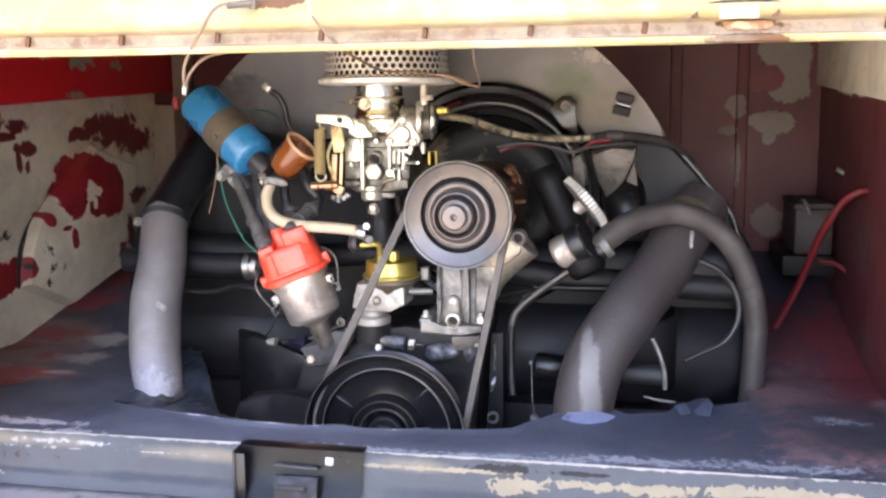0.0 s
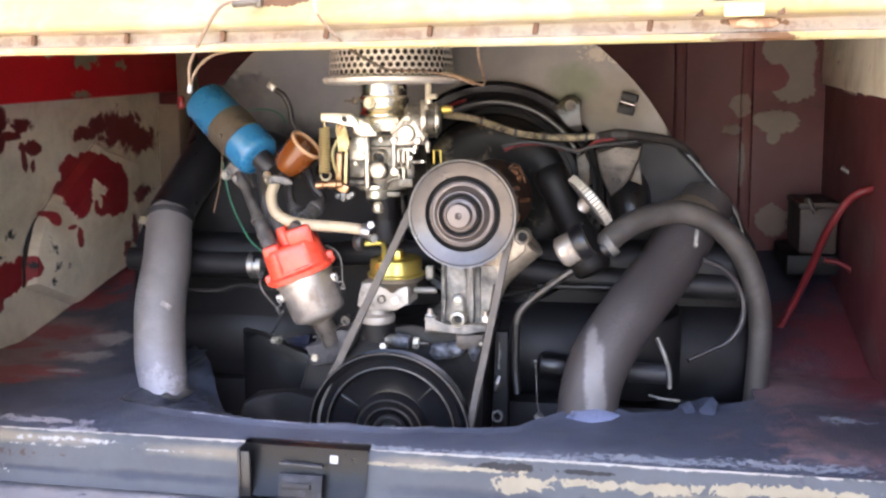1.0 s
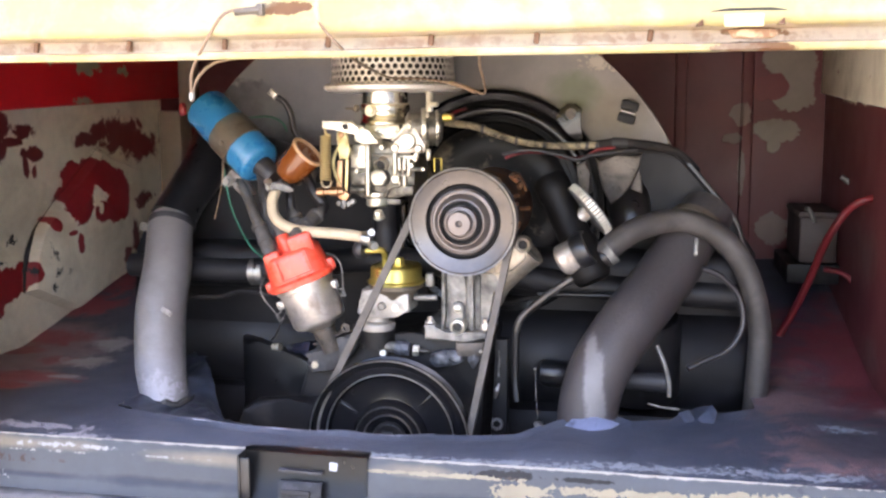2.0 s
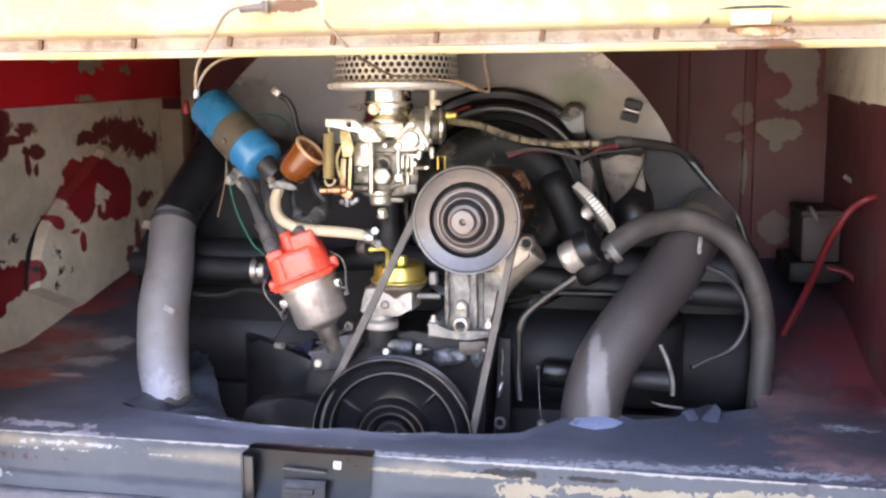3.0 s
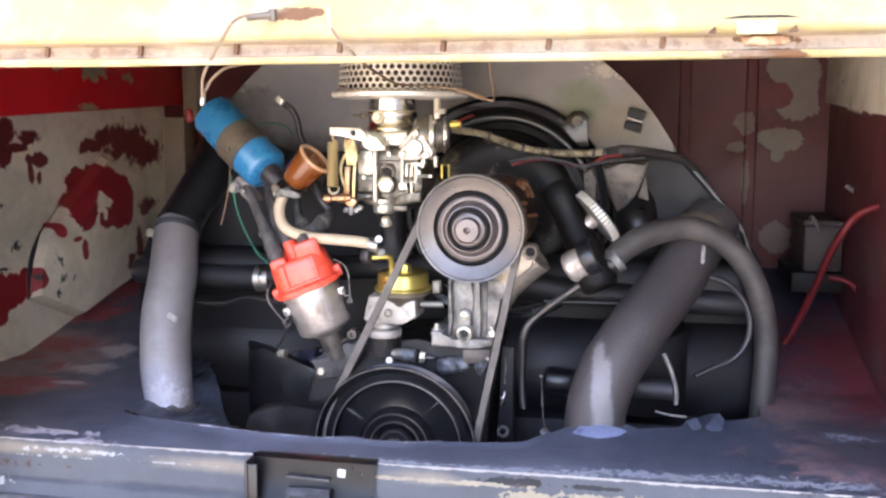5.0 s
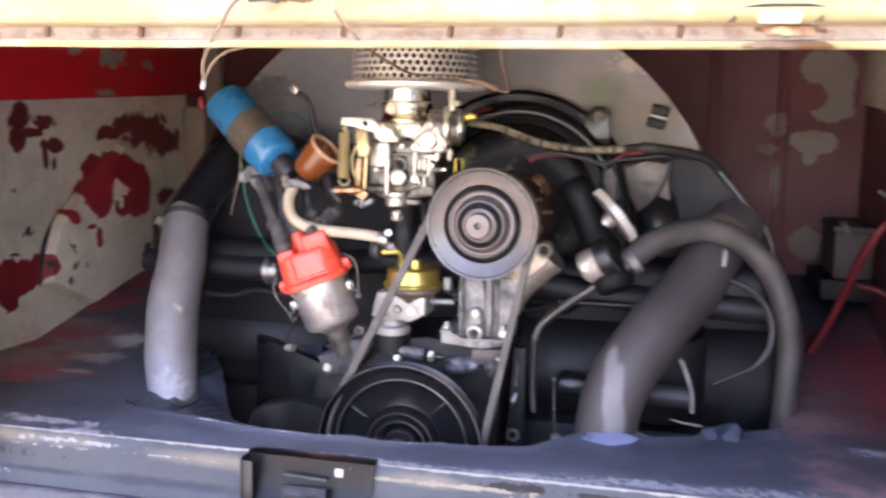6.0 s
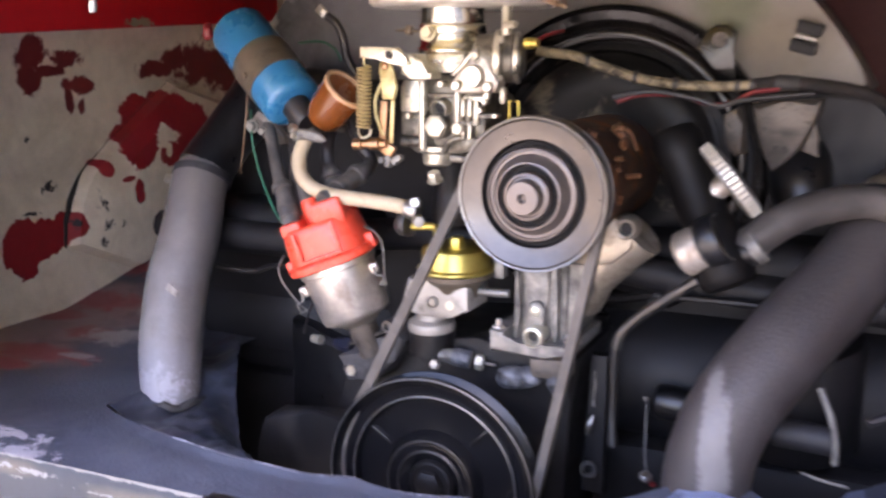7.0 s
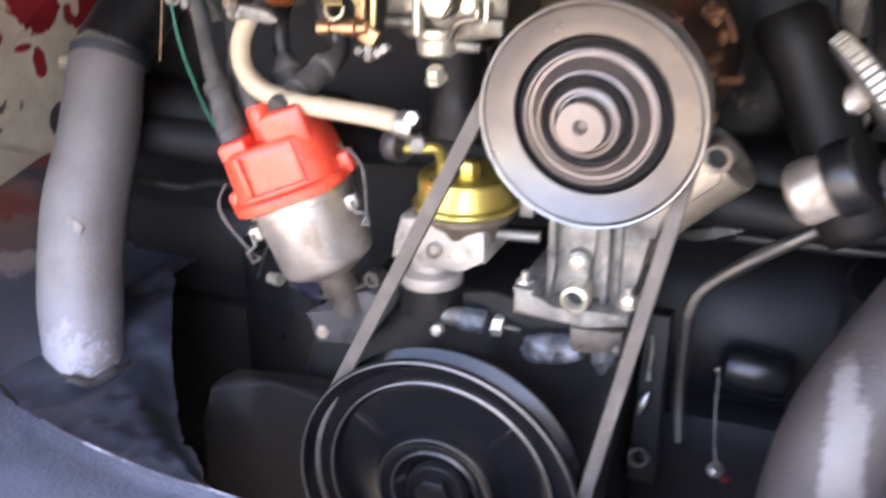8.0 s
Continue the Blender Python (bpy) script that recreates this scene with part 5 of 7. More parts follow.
lathe(bm, [(0.018, -0.004), (0.0215, 0.0), (0.0225, 0.004), (0.0225, 0.046), (0.0200, 0.052), (0.0190, long - 0.03), (0.0215, long - 0.024), (0.0215, long - 0.006), (0.018, long), (0.0, long)], base, top - base, 36)
part("neck", bm, neck_black, filler)
bm = fresh()
cap = Vector((-0.0360, 1.2000, 0.8664))
tilt = Vector((0.74, 0.22, 0.62)).normalized()
m = basis(cap, tilt)
lathe(bm, [(0.0, -0.0055), (0.0315, -0.0055), (0.0328, -0.0040), (0.0328, 0.0050), (0.0310, 0.0068), (0.024, 0.0076), (0.0, 0.0076)], cap, tilt, 64)
lid = part("cap", bm, dark_alloy, filler, "knurled metal cap")
bm = fresh()
for k in range(44):
    a = 2 * math.pi * k / 44
    q = m @ Vector((0.0338 * math.cos(a), 0.0338 * math.sin(a), 0.0004))
    bit = m.to_3x3()
    tangent, outward, up = bit @ Vector((-math.sin(a), math.cos(a), 0)), bit @ Vector((math.cos(a), math.sin(a), 0)), bit @ Vector((0, 0, 1))
    v = [bm.verts.new(q + tangent * (i * 0.0015) + outward * (j * 0.0012) + up * (h * 0.0044)) for i in (-1, 1) for j in (-1, 1) for h in (-1, 1)]
    for f in ((0, 1, 3, 2), (4, 6, 7, 5), (0, 4, 5, 1), (2, 3, 7, 6), (0, 2, 6, 4), (1, 5, 7, 3)):
        bm.faces.new([v[w] for w in f])
part("knurl", bm, cap_zinc, lid, "bright raised knurling", kind="stuff")
bm = fresh()
lathe(bm, [(0.009, -0.024), (0.009, -0.004)], cap, tilt, 20)
part("cap_stem", bm, dist_alloy, filler, "bright cap stem")
bm = fresh()
nip, nip_way = Vector((-0.0625, 1.1780, 0.8090)), Vector((0.84, -0.12, 0.48)).normalized()
lathe(bm, [(0.0150, -0.006), (0.0185, -0.003), (0.0190, 0.0), (0.0190, 0.0165), (0.0175, 0.018)], nip, nip_way, 32)
band = part("breather_fitting", bm, dist_alloy, filler, "bright breather fitting")
bm = fresh()
lathe(bm, [(0.0190, 0.0160), (0.0208, 0.0165), (0.0214, 0.0178), (0.0208, 0.0188)], nip, nip_way, 36, close=False)
part("ring", bm, dark_steel, band, "thin worn steel ring")
bm = fresh()
lathe(bm, [(0.0180, 0.0170), (0.0208, 0.0180), (0.0216, 0.0210), (0.0216, 0.0300), (0.0205, 0.0330), (0.0180, 0.0335), (0.0170, 0.0310), (0.0120, 0.0310)], nip, nip_way, 36)
collar = part("collar", bm, black_enamel, filler, "glossy black collar")
bm = fresh()
lathe(bm, [(0.0182, 0.0330), (0.0190, 0.0342), (0.0202, 0.0338)], nip, nip_way, 36, close=False)
part("collar_ring", bm, steel, collar, "bright worn ring")
bm = fresh()
tube(bm, [(-0.055, 1.195, 0.80), (-0.035, 1.19, 0.805), (-0.012, 1.186, 0.814)], 0.012, 16)
part("outlet", bm, black_enamel, filler)

# bent breather tube below the filler
drain = thing("drain_tube", (-0.1170, 1.1750, 0.6358), "bent dull metal drain tube below the filler", "tube")
bm = fresh()
tube(bm, [(-0.0526, 1.1780, 0.7877), (-0.0832, 1.1820, 0.7647), (-0.1063, 1.1850, 0.7443), (-0.1157, 1.1850, 0.7331), (-0.1198, 1.1850, 0.7198)], 0.0046, 14, per=6)
part("upper_tube", bm, dark_steel, drain, "bare steel upper length")
bm = fresh()
tube(bm, [(-0.1198, 1.1850, 0.7205), (-0.1203, 1.1840, 0.6889), (-0.1200, 1.1820, 0.6616), (-0.1170, 1.1750, 0.6358)], 0.0044, 12, per=6)
part("lower_tube", bm, oily_black, drain, "oily black lower length")

# ---- air cleaner ----
AC = Vector((-0.279, 1.225, 1.0095))
cleaner = thing("air_cleaner", AC, "bright round air cleaner with perforated metal band", "air cleaner")
bm = fresh()
lathe(bm, [(0.026, -0.005), (0.072, -0.005), (0.081, -0.004), (0.0840, -0.002), (0.0845, 0.002), (0.0820, 0.0045), (0.030, 0.0045)], AC, (0, 0, 1), 72)
part("base_pan", bm, mesh_metal, cleaner)
bm = fresh()
cols, rows, pitch, rise = 54, 8, 2 * math.pi / 54, 0.0073
for j in range(rows):
    zc = 0.0055 + rise * (j + 0.5)
    for i in range(cols):
        ac = pitch * (i + 0.5 * (j % 2))
        outer, inner = [], []
        for k in range(12):
            t = 2 * math.pi * (k + 0.5) / 12
            # hexagonal cell round each hole
            cell = [(0.5, -0.333), (0.5, 0.0), (0.5, 0.333), (0.25, 0.5), (0.0, 0.667), (-0.25, 0.5), (-0.5, 0.333), (-0.5, 0.0), (-0.5, -0.333), (-0.25, -0.5), (0.0, -0.667), (0.25, -0.5)][k]
            hz = math.atan2(cell[1] * rise, cell[0] * pitch * 0.072)
            for ring, du, dz in ((outer, cell[0] * pitch, cell[1] * rise), (inner, 0.0032 * math.cos(hz) / 0.0745, 0.0032 * math.sin(hz))):
                z = zc + dz
                r = 0.0765 - 0.07 * z
                ring.append(bm.verts.new((AC.x + r * math.cos(ac + du), AC.y + r * math.sin(ac + du), AC.z + z)))
        for k in range(12):
            bm.faces.new((outer[k], outer[(k + 1) % 12], inner[(k + 1) % 12], inner[k]))
bmesh.ops.remove_doubles(bm, verts=bm.verts, dist=0.0002)
part("mesh_band", bm, mesh_metal, cleaner, "perforated bright metal band")
bm = fresh()
lathe(bm, [(0.060, 0.003), (0.064, 0.004), (0.062, 0.062), (0.05, 0.063)], AC, (0, 0, 1), 48)
part("filter", bm, paper_filter, cleaner, "dark filter element")
bm = fresh()
lathe(bm, [(0.0, 0.069), (0.060, 0.068), (0.071, 0.065), (0.0715, 0.062), (0.060, 0.063)], AC, (0, 0, 1), 64)
part("lid", bm, zinc, cleaner)

# ---- carburettor ----
carb = thing("carburettor", (-0.29, 1.225, 0.872), "bright zinc carburettor with brass levers and springs", "carburettor")
THROAT = (-0.2896, 1.225, 0.9657)
bm = fresh()
lathe(bm, [(0.0300, -0.004), (0.0315, -0.002), (0.0315, 0.004), (0.0296, 0.007), (0.0296, 0.0135), (0.0285, 0.0145), (0.0285, 0.040), (0.0300, 0.042)], THROAT, (0, 0, 1), 56)
part("throat", bm, chrome_worn, carb, "bright round throat")
bm = fresh()
zc = THROAT[2] + 0.0205
lathe(bm, [(0.0290, -0.0050), (0.0303, -0.0042), (0.0307, -0.003), (0.0307, 0.003), (0.0303, 0.0042), (0.0290, 0.0050)], (THROAT[0], 1.225, zc), (0, 0, 1), 56, close=False)
clampband = part("band_clamp", bm, chrome_worn, carb, "bright band clamp")
bm = fresh()
tube(bm, [(-0.3299, 1.1920, 0.9848), (-0.3175, 1.1900, 0.9847), (-0.3027, 1.1920, 0.9838)], 0.0014, 8, straight=True)
lathe(bm, [(0.0030, -0.004), (0.0036, -0.003), (0.0036, 0.003), (0.0030, 0.004)], (-0.3166, 1.1910, 0.9847), (0, 0.2, 1), 14)
part("clamp_screw", bm, strap_tin, clampband, "small tarnished clamp screw")
bm = fresh()
hexbolt(bm, (-0.2992, 1.1920, 0.9824), (0.1, -1, 0.1), 0.0058, 0.006, 0.0072)
part("clamp_nut", bm, spring_steel, clampband)
bm = fresh()
slab(bm, [(-0.2989, 0.9636), (-0.2797, 0.9667), (-0.2611, 0.9657), (-0.2579, 0.9488), (-0.2846, 0.9483), (-0.2991, 0.9506)], 1.184, 1.262, bevel=0.003)
part("top_cover", bm, zinc, carb, "bright cast top cover")
bm = fresh()
slab(bm, [(-0.3206, 0.9419), (-0.3029, 0.9419), (-0.3007, 0.9347), (-0.3010, 0.9166), (-0.3093, 0.9131), (-0.3235, 0.9142), (-0.3236, 0.9347)], 1.186, 1.220, bevel=0.002)
part("casting_pad", bm, zinc, carb, "bright casting shoulder")
bm = fresh()
slab(bm, [(-0.3252, 0.9140), (-0.3034, 0.9129), (-0.3032, 0.8947), (-0.3108, 0.8916), (-0.3251, 0.8933)], 1.190, 1.220, bevel=0.002)
part("casting_pad", bm, carb_grey, carb, "grey casting wall")
bm = fresh()
slab(bm, [(-0.3045, 0.9468), (-0.2715, 0.9469), (-0.2506, 0.9311), (-0.2448, 0.9254), (-0.2451, 0.8948), (-0.2511, 0.8799), (-0.2700, 0.8762), (-0.3129, 0.8757), (-0.3219, 0.8814), (-0.3244, 0.9021), (-0.3237, 0.9388)], 1.196, 1.262, bevel=0.005)
part("bowl", bm, carb_grey, carb, "grey cast float bowl")
bm = fresh()
lathe(bm, [(0.0061, 0.010), (0.0063, 0.0), (0.0075, -0.0018), (0.0085, -0.001), (0.0085, 0.012)], (-0.3096, 1.1890, 0.9164), (0.15, 1, 0.25), 24, close=False)
prt = part("port", bm, zinc, carb, "round cast port")
bm = fresh()
lathe(bm, [(0.0, 0.004), (0.0065, 0.004)], (-0.3096, 1.1890, 0.9164), (0.15, 1, 0.25), 20, close=False)
part("hole", bm, undercoat, prt)
bm = fresh()
lathe(bm, [(0.0061, 0.010), (0.0063, 0.0), (0.0075, -0.0018), (0.0085, -0.001), (0.0085, 0.012)], (-0.2869, 1.1890, 0.9165), (0.15, 1, 0.25), 24, close=False)
prt = part("port", bm, zinc, carb, "round cast port")
bm = fresh()
lathe(bm, [(0.0, 0.004), (0.0065, 0.004)], (-0.2869, 1.1890, 0.9165), (0.15, 1, 0.25), 20, close=False)
part("hole", bm, undercoat, prt)
bm = fresh()
lathe(bm, [(0.0029, 0), (0.0036, 0.002), (0.0036, 0.0599), (0.0029, 0.0619)], (-0.3016, 1.1870, 0.8800), (0, 0, 1), 16)
part("post", bm, zinc, carb)
bm = fresh()
lathe(bm, [(0.0021, 0), (0.0026, 0.002), (0.0026, 0.0287), (0.0021, 0.0307)], (-0.2676, 1.1860, 0.9019), (0, 0, 1), 16)
part("post", bm, zinc, carb)
bm = fresh()
lathe(bm, [(0.0024, 0), (0.0030, 0.002), (0.0030, 0.0184), (0.0024, 0.0204)], (-0.2587, 1.1900, 0.9053), (0, 0, 1), 16)
part("post", bm, carb_grey, carb)
bm = fresh()
lathe(bm, [(0.0021, 0), (0.0026, 0.002), (0.0026, 0.0183), (0.0021, 0.0203)], (-0.2510, 1.1890, 0.9054), (0, 0, 1), 16)
part("post", bm, zinc, carb)
bm = fresh()
lathe(bm, [(0.0032, 0), (0.0040, 0.002), (0.0040, 0.0070), (0.0032, 0.0090)], (-0.2427, 1.1920, 0.9256), (0, 0, 1), 16)
part("post", bm, zinc, carb)
bm = fresh()
lathe(bm, [(0.0024, 0), (0.0030, 0.002), (0.0030, 0.0115), (0.0024, 0.0135)], (-0.2276, 1.1920, 0.9230), (0, 0, 1), 16)
part("post", bm, zinc, carb)
bm = fresh()
box(bm, (-0.2831, 1.196, 0.9289), (0.0306, 0.016, 0.0035), bevel=0.0015)
part("rib", bm, carb_grey, carb)
bm = fresh()
box(bm, (-0.2539, 1.196, 0.9265), (0.0187, 0.016, 0.0050), bevel=0.0015)
part("rib", bm, zinc, carb)
bm = fresh()
box(bm, (-0.2482, 1.196, 0.9121), (0.0302, 0.016, 0.0040), bevel=0.0015)
part("rib", bm, carb_grey, carb)
bm = fresh()
box(bm, (-0.2572, 1.196, 0.8870), (0.0222, 0.016, 0.0110), bevel=0.0015)
part("rib", bm, carb_grey, carb)
bm = fresh()
box(bm, (-0.2576, 1.196, 0.9052), (0.0164, 0.016, 0.0040), bevel=0.0015)
part("rib", bm, zinc, carb)
bm = fresh()
lathe(bm, [(0.0112, -0.014), (0.0112, -0.001), (0.0102, 0.0008)], (-0.2870, 1.1840, 0.9018), (0, -1, 0), 32)
part("plug", bm, carb_grey, carb)
bm = fresh()
hexbolt(bm, (-0.2867, 1.1830, 0.9023), (0, -1, 0.05), 0.0100, 0.0055)
part("plug_hex", bm, pale_zinc, carb, "bright hexagonal main-jet plug")
bm = fresh()
lathe(bm, [(0.0052, -0.010), (0.0052, 0.0), (0.0042, 0.0016), (0.0024, 0.0016), (0.0024, 0.0), (0.0, 0.0)], (-0.2661, 1.1820, 0.9008), (0, -1, 0), 20)
part("screw", bm, zinc, carb)
bm = fresh()
lathe(bm, [(0.0022, -0.008), (0.0022, 0.001), (0.0018, 0.002), (0.0007, 0.002), (0.0007, 0.0012), (0.0, 0.0012)], (-0.2424, 1.1860, 0.9241), (0, -1, 0), 14)
part("screw", bm, zinc, carb)
bm = fresh()
lathe(bm, [(0.0030, -0.008), (0.0030, 0.001), (0.0024, 0.002), (0.0009, 0.002), (0.0009, 0.0012), (0.0, 0.0012)], (-0.2834, 1.1860, 0.9388), (0, -1, 0), 14)
part("screw", bm, zinc, carb)
bm = fresh()
lathe(bm, [(0.0022, -0.008), (0.0022, 0.001), (0.0018, 0.002), (0.0007, 0.002), (0.0007, 0.0012), (0.0, 0.0012)], (-0.2326, 1.1860, 0.9125), (0, -1, 0), 14)
part("screw", bm, zinc, carb)
bm = fresh()
lathe(bm, [(0.0026, -0.008), (0.0026, 0.001), (0.0021, 0.002), (0.0008, 0.002), (0.0008, 0.0012), (0.0, 0.0012)], (-0.2471, 1.1860, 0.9169), (0, -1, 0), 14)
part("screw", bm, zinc, carb)
bm = fresh()
lathe(bm, [(0.0028, -0.008), (0.0028, 0.001), (0.0022, 0.002), (0.0008, 0.002), (0.0008, 0.0012), (0.0, 0.0012)], (-0.3153, 1.1860, 0.9101), (0, -1, 0), 14)
part("screw", bm, zinc, carb)
bm = fresh()
lathe(bm, [(0.0105, 0.0), (0.0130, 0.002), (0.0135, 0.006), (0.0135, 0.0105), (0.0165, 0.0135), (0.0165, 0.0175)], (-0.2953, 1.205, 0.8651), (0, 0, 1), 32)
part("base_cup", bm, pale_zinc, carb, "bright lower cup")
bm = fresh()
box(bm, (-0.2861, 1.222, 0.8719), (0.0417, 0.040, 0.007), bevel=0.002)
part("base_flange", bm, carb_grey, carb)
bm = fresh()
lathe(bm, [(0.0042, 0), (0.0052, 0.001), (0.0052, 0.018), (0.0042, 0.020)], (-0.3266, 1.196, 0.8869), (1, 0, 0), 18)
part("throttle_shaft", bm, carb_grey, carb)
bm = fresh()
slab(bm, [(-0.2555, 0.9667), (-0.2435, 0.9680), (-0.2278, 0.9418), (-0.2306, 0.9325), (-0.2675, 0.9319), (-0.2709, 0.9395)], 1.180, 1.198, bevel=0.003)
pump = part("pump_cover", bm, dist_alloy, carb, "three-cornered pump cover")
bm = fresh()
lathe(bm, [(0.0100, -0.006), (0.0100, 0.004), (0.0088, 0.0062), (0.0, 0.0066)], (-0.2495, 1.1790, 0.9460), (0, -1, 0), 32)
part("pump_dome", bm, zinc, pump)
bm = fresh()
lathe(bm, [(0.0045, 0.0), (0.0045, 0.003), (0.0034, 0.0044), (0.0009, 0.0044), (0.0009, 0.003), (0, 0.003)], (-0.2655, 1.1800, 0.9382), (0, -1, 0), 16)
part("screw", bm, zinc, pump)
bm = fresh()
lathe(bm, [(0.0045, 0.0), (0.0045, 0.003), (0.0034, 0.0044), (0.0009, 0.0044), (0.0009, 0.003), (0, 0.003)], (-0.2365, 1.1800, 0.9373), (0, -1, 0), 16)
part("screw", bm, zinc, pump)
bm = fresh()
lathe(bm, [(0.0045, 0.0), (0.0045, 0.003), (0.0034, 0.0044), (0.0009, 0.0044), (0.0009, 0.003), (0, 0.003)], (-0.2491, 1.1800, 0.9635), (0, -1, 0), 16)
part("screw", bm, zinc, pump)
bm = fresh()
tube(bm, [(-0.2691, 1.1800, 0.9473), (-0.2597, 1.1780, 0.9552), (-0.2516, 1.1780, 0.9645), (-0.2468, 1.1820, 0.9695)], 0.0022, 8)
part("pump_lever", bm, zinc, carb, "bent pump lever")
CHOKE = (-0.2263, 1.205, 0.9613)
CHOKE_AX = Vector((0.97, 0.24, 0.0)).normalized()
bm = fresh()
lathe(bm, [(0.012, -0.032), (0.0200, -0.028), (0.0205, -0.013), (0.0185, -0.012), (0.0185, -0.005), (0.0212, -0.004), (0.0212, 0.003), (0.0185, 0.004), (0.0180, 0.010), (0.0130, 0.0125), (0.004, 0.0130)], CHOKE, CHOKE_AX, 44)
choke = part("choke_housing", bm, carb_grey, carb, "round automatic choke housing")
bm = fresh()
lathe(bm, [(0.0190, -0.0030), (0.0238, -0.0028), (0.0242, 0.0), (0.0238, 0.0024), (0.0190, 0.0026)], Vector(CHOKE) - CHOKE_AX * 0.0095, CHOKE_AX, 44)
part("clamp_ring", bm, zinc, choke, "bright clamp ring")
bm = fresh()
lathe(bm, [(0.0180, -0.0018), (0.0216, -0.0016), (0.0220, 0.0), (0.0216, 0.0016), (0.0180, 0.0018)], Vector(CHOKE) + CHOKE_AX * 0.0062, CHOKE_AX, 44)
part("clamp_ring", bm, zinc, choke, "bright clamp ring")
bm = fresh()
hexbolt(bm, (-0.2263, 1.1880, 0.9767), (-1, -0.3, 0), 0.0034, 0.004)
part("ring_screw", bm, zinc, choke)
bm = fresh()
hexbolt(bm, (-0.2266, 1.1880, 0.9438), (-1, -0.3, 0), 0.0034, 0.004)
part("ring_screw", bm, zinc, choke)
bm = fresh()
lathe(bm, [(0.0048, 0), (0.0048, 0.007), (0.0036, 0.0075), (0.0036, 0.012)], (-0.2102, 1.1980, 0.9735), (1, -0.15, 0.05), 14)
part("terminal", bm, gold_zinc, choke, "brass terminal")
bm = fresh()
lathe(bm, [(0.0042, -0.012), (0.0042, 0.0137), (0.0034, 0.0147)], (-0.2268, 1.196, 0.9927), (0, 0, 1), 14)
hexbolt(bm, (-0.2267, 1.1900, 0.9891), (1, -0.4, 0), 0.0034, 0.013)
part("stud", bm, pale_zinc, carb)
bm = fresh()
tube(bm, [(-0.2184, 1.1840, 0.9100), (-0.2185, 1.1830, 0.9261), (-0.2100, 1.1820, 0.9256), (-0.2097, 1.1820, 0.9111)], 0.0011, 8, straight=True)
part("hook", bm, gold_zinc, carb, "bent brass wire hook")
bm = fresh()
slab(bm, [(-0.3498, 0.9707), (-0.3140, 0.9702), (-0.3058, 0.9631), (-0.3032, 0.9556), (-0.3097, 0.9538), (-0.3175, 0.9574), (-0.3332, 0.9601), (-0.3500, 0.9610)], 1.160, 1.165, bevel=0.0012)
part("spring_arm", bm, zinc, carb, "bright spring arm")
bm = fresh()
slab(bm, [(-0.3096, 0.9648), (-0.2980, 0.9648), (-0.2949, 0.9555), (-0.2828, 0.9493), (-0.2831, 0.9435), (-0.3026, 0.9426), (-0.3129, 0.9475), (-0.3111, 0.9555)], 1.165, 1.186, bevel=0.003)
part("arm_bracket", bm, pale_zinc, carb, "bright arm bracket")
bm = fresh()
lathe(bm, [(0.0036, -0.0006), (0.0036, 0.0006)], (-0.3206, 1.1594, 0.9638), (0, 1, 0.1), 14)
part("arm_hole", bm, oily_black, carb)
bm = fresh()
turns, seg = 16, 14
top, low = (-0.3460, 1.161, 0.9534), (-0.3472, 1.161, 0.9008)
coil_line = []
for k in range(turns * seg + 1):
    a, f = 2 * math.pi * k / seg, k / (turns * seg)
    coil_line.append((top[0] + (low[0] - top[0]) * f + 0.0058 * math.cos(a), 1.161 + 0.0058 * math.sin(a), top[2] + (low[2] - top[2]) * f))
tube(bm, [(top[0], 1.161, top[2] + 0.010), (top[0], 1.161, top[2] + 0.002)] + coil_line, 0.00115, 6, straight=True)
part("return_spring", bm, brass_wire, carb, "pale brassy coil spring")
bm = fresh()
tube(bm, [(-0.3519, 1.1600, 0.8993), (-0.3499, 1.1580, 0.8943), (-0.3446, 1.1560, 0.8920), (-0.3400, 1.1580, 0.8943), (-0.3392, 1.1600, 0.8994)], 0.0012, 6)
part("spring_hook", bm, spring_steel, carb)
bm = fresh()
slab(bm, [(-0.3333, 0.9573), (-0.3230, 0.9586), (-0.3199, 0.9488), (-0.3169, 0.9354), (-0.3204, 0.9256), (-0.3312, 0.9251), (-0.3323, 0.9399), (-0.3344, 0.9488)], 1.166, 1.170, bevel=0.001)
part("choke_lever", bm, pale_brass, carb, "pale brass lever")
bm = fresh()
lathe(bm, [(0.0034, -0.002), (0.0034, 0.001), (0.002, 0.002)], (-0.3279, 1.1650, 0.9542), (0, -1, 0), 12)
part("rivet", bm, copper, carb)
bm = fresh()
tube(bm, [(-0.3325, 1.1680, 0.9387), (-0.3386, 1.1670, 0.9241), (-0.3366, 1.1670, 0.9084), (-0.3306, 1.1680, 0.8937)], 0.0019, 8)
part("link", bm, pale_brass, carb, "curved link wire")
bm = fresh()
box(bm, (-0.3316, 1.169, 0.9058), (0.0066, 0.003, 0.0356), turn=(0, 3, 0), bevel=0.0008)
part("rod", bm, copper, carb)
bm = fresh()
box(bm, (-0.3229, 1.169, 0.9060), (0.0033, 0.003, 0.0381), turn=(0, 3, 0), bevel=0.0008)
part("rod", bm, brass_wire, carb)
bm = fresh()
lathe(bm, [(0.0036, 0), (0.0052, 0.001), (0.0052, 0.009), (0.0038, 0.010), (0.0038, 0.016), (0.0056, 0.017), (0.0056, 0.026), (0.0040, 0.027), (0.0040, 0.033)], (-0.3589, 1.163, 0.8854), (1, 0.05, 0.04), 18)
part("throttle_barrel", bm, copper, carb, "copper-coloured throttle barrel")
bm = fresh()
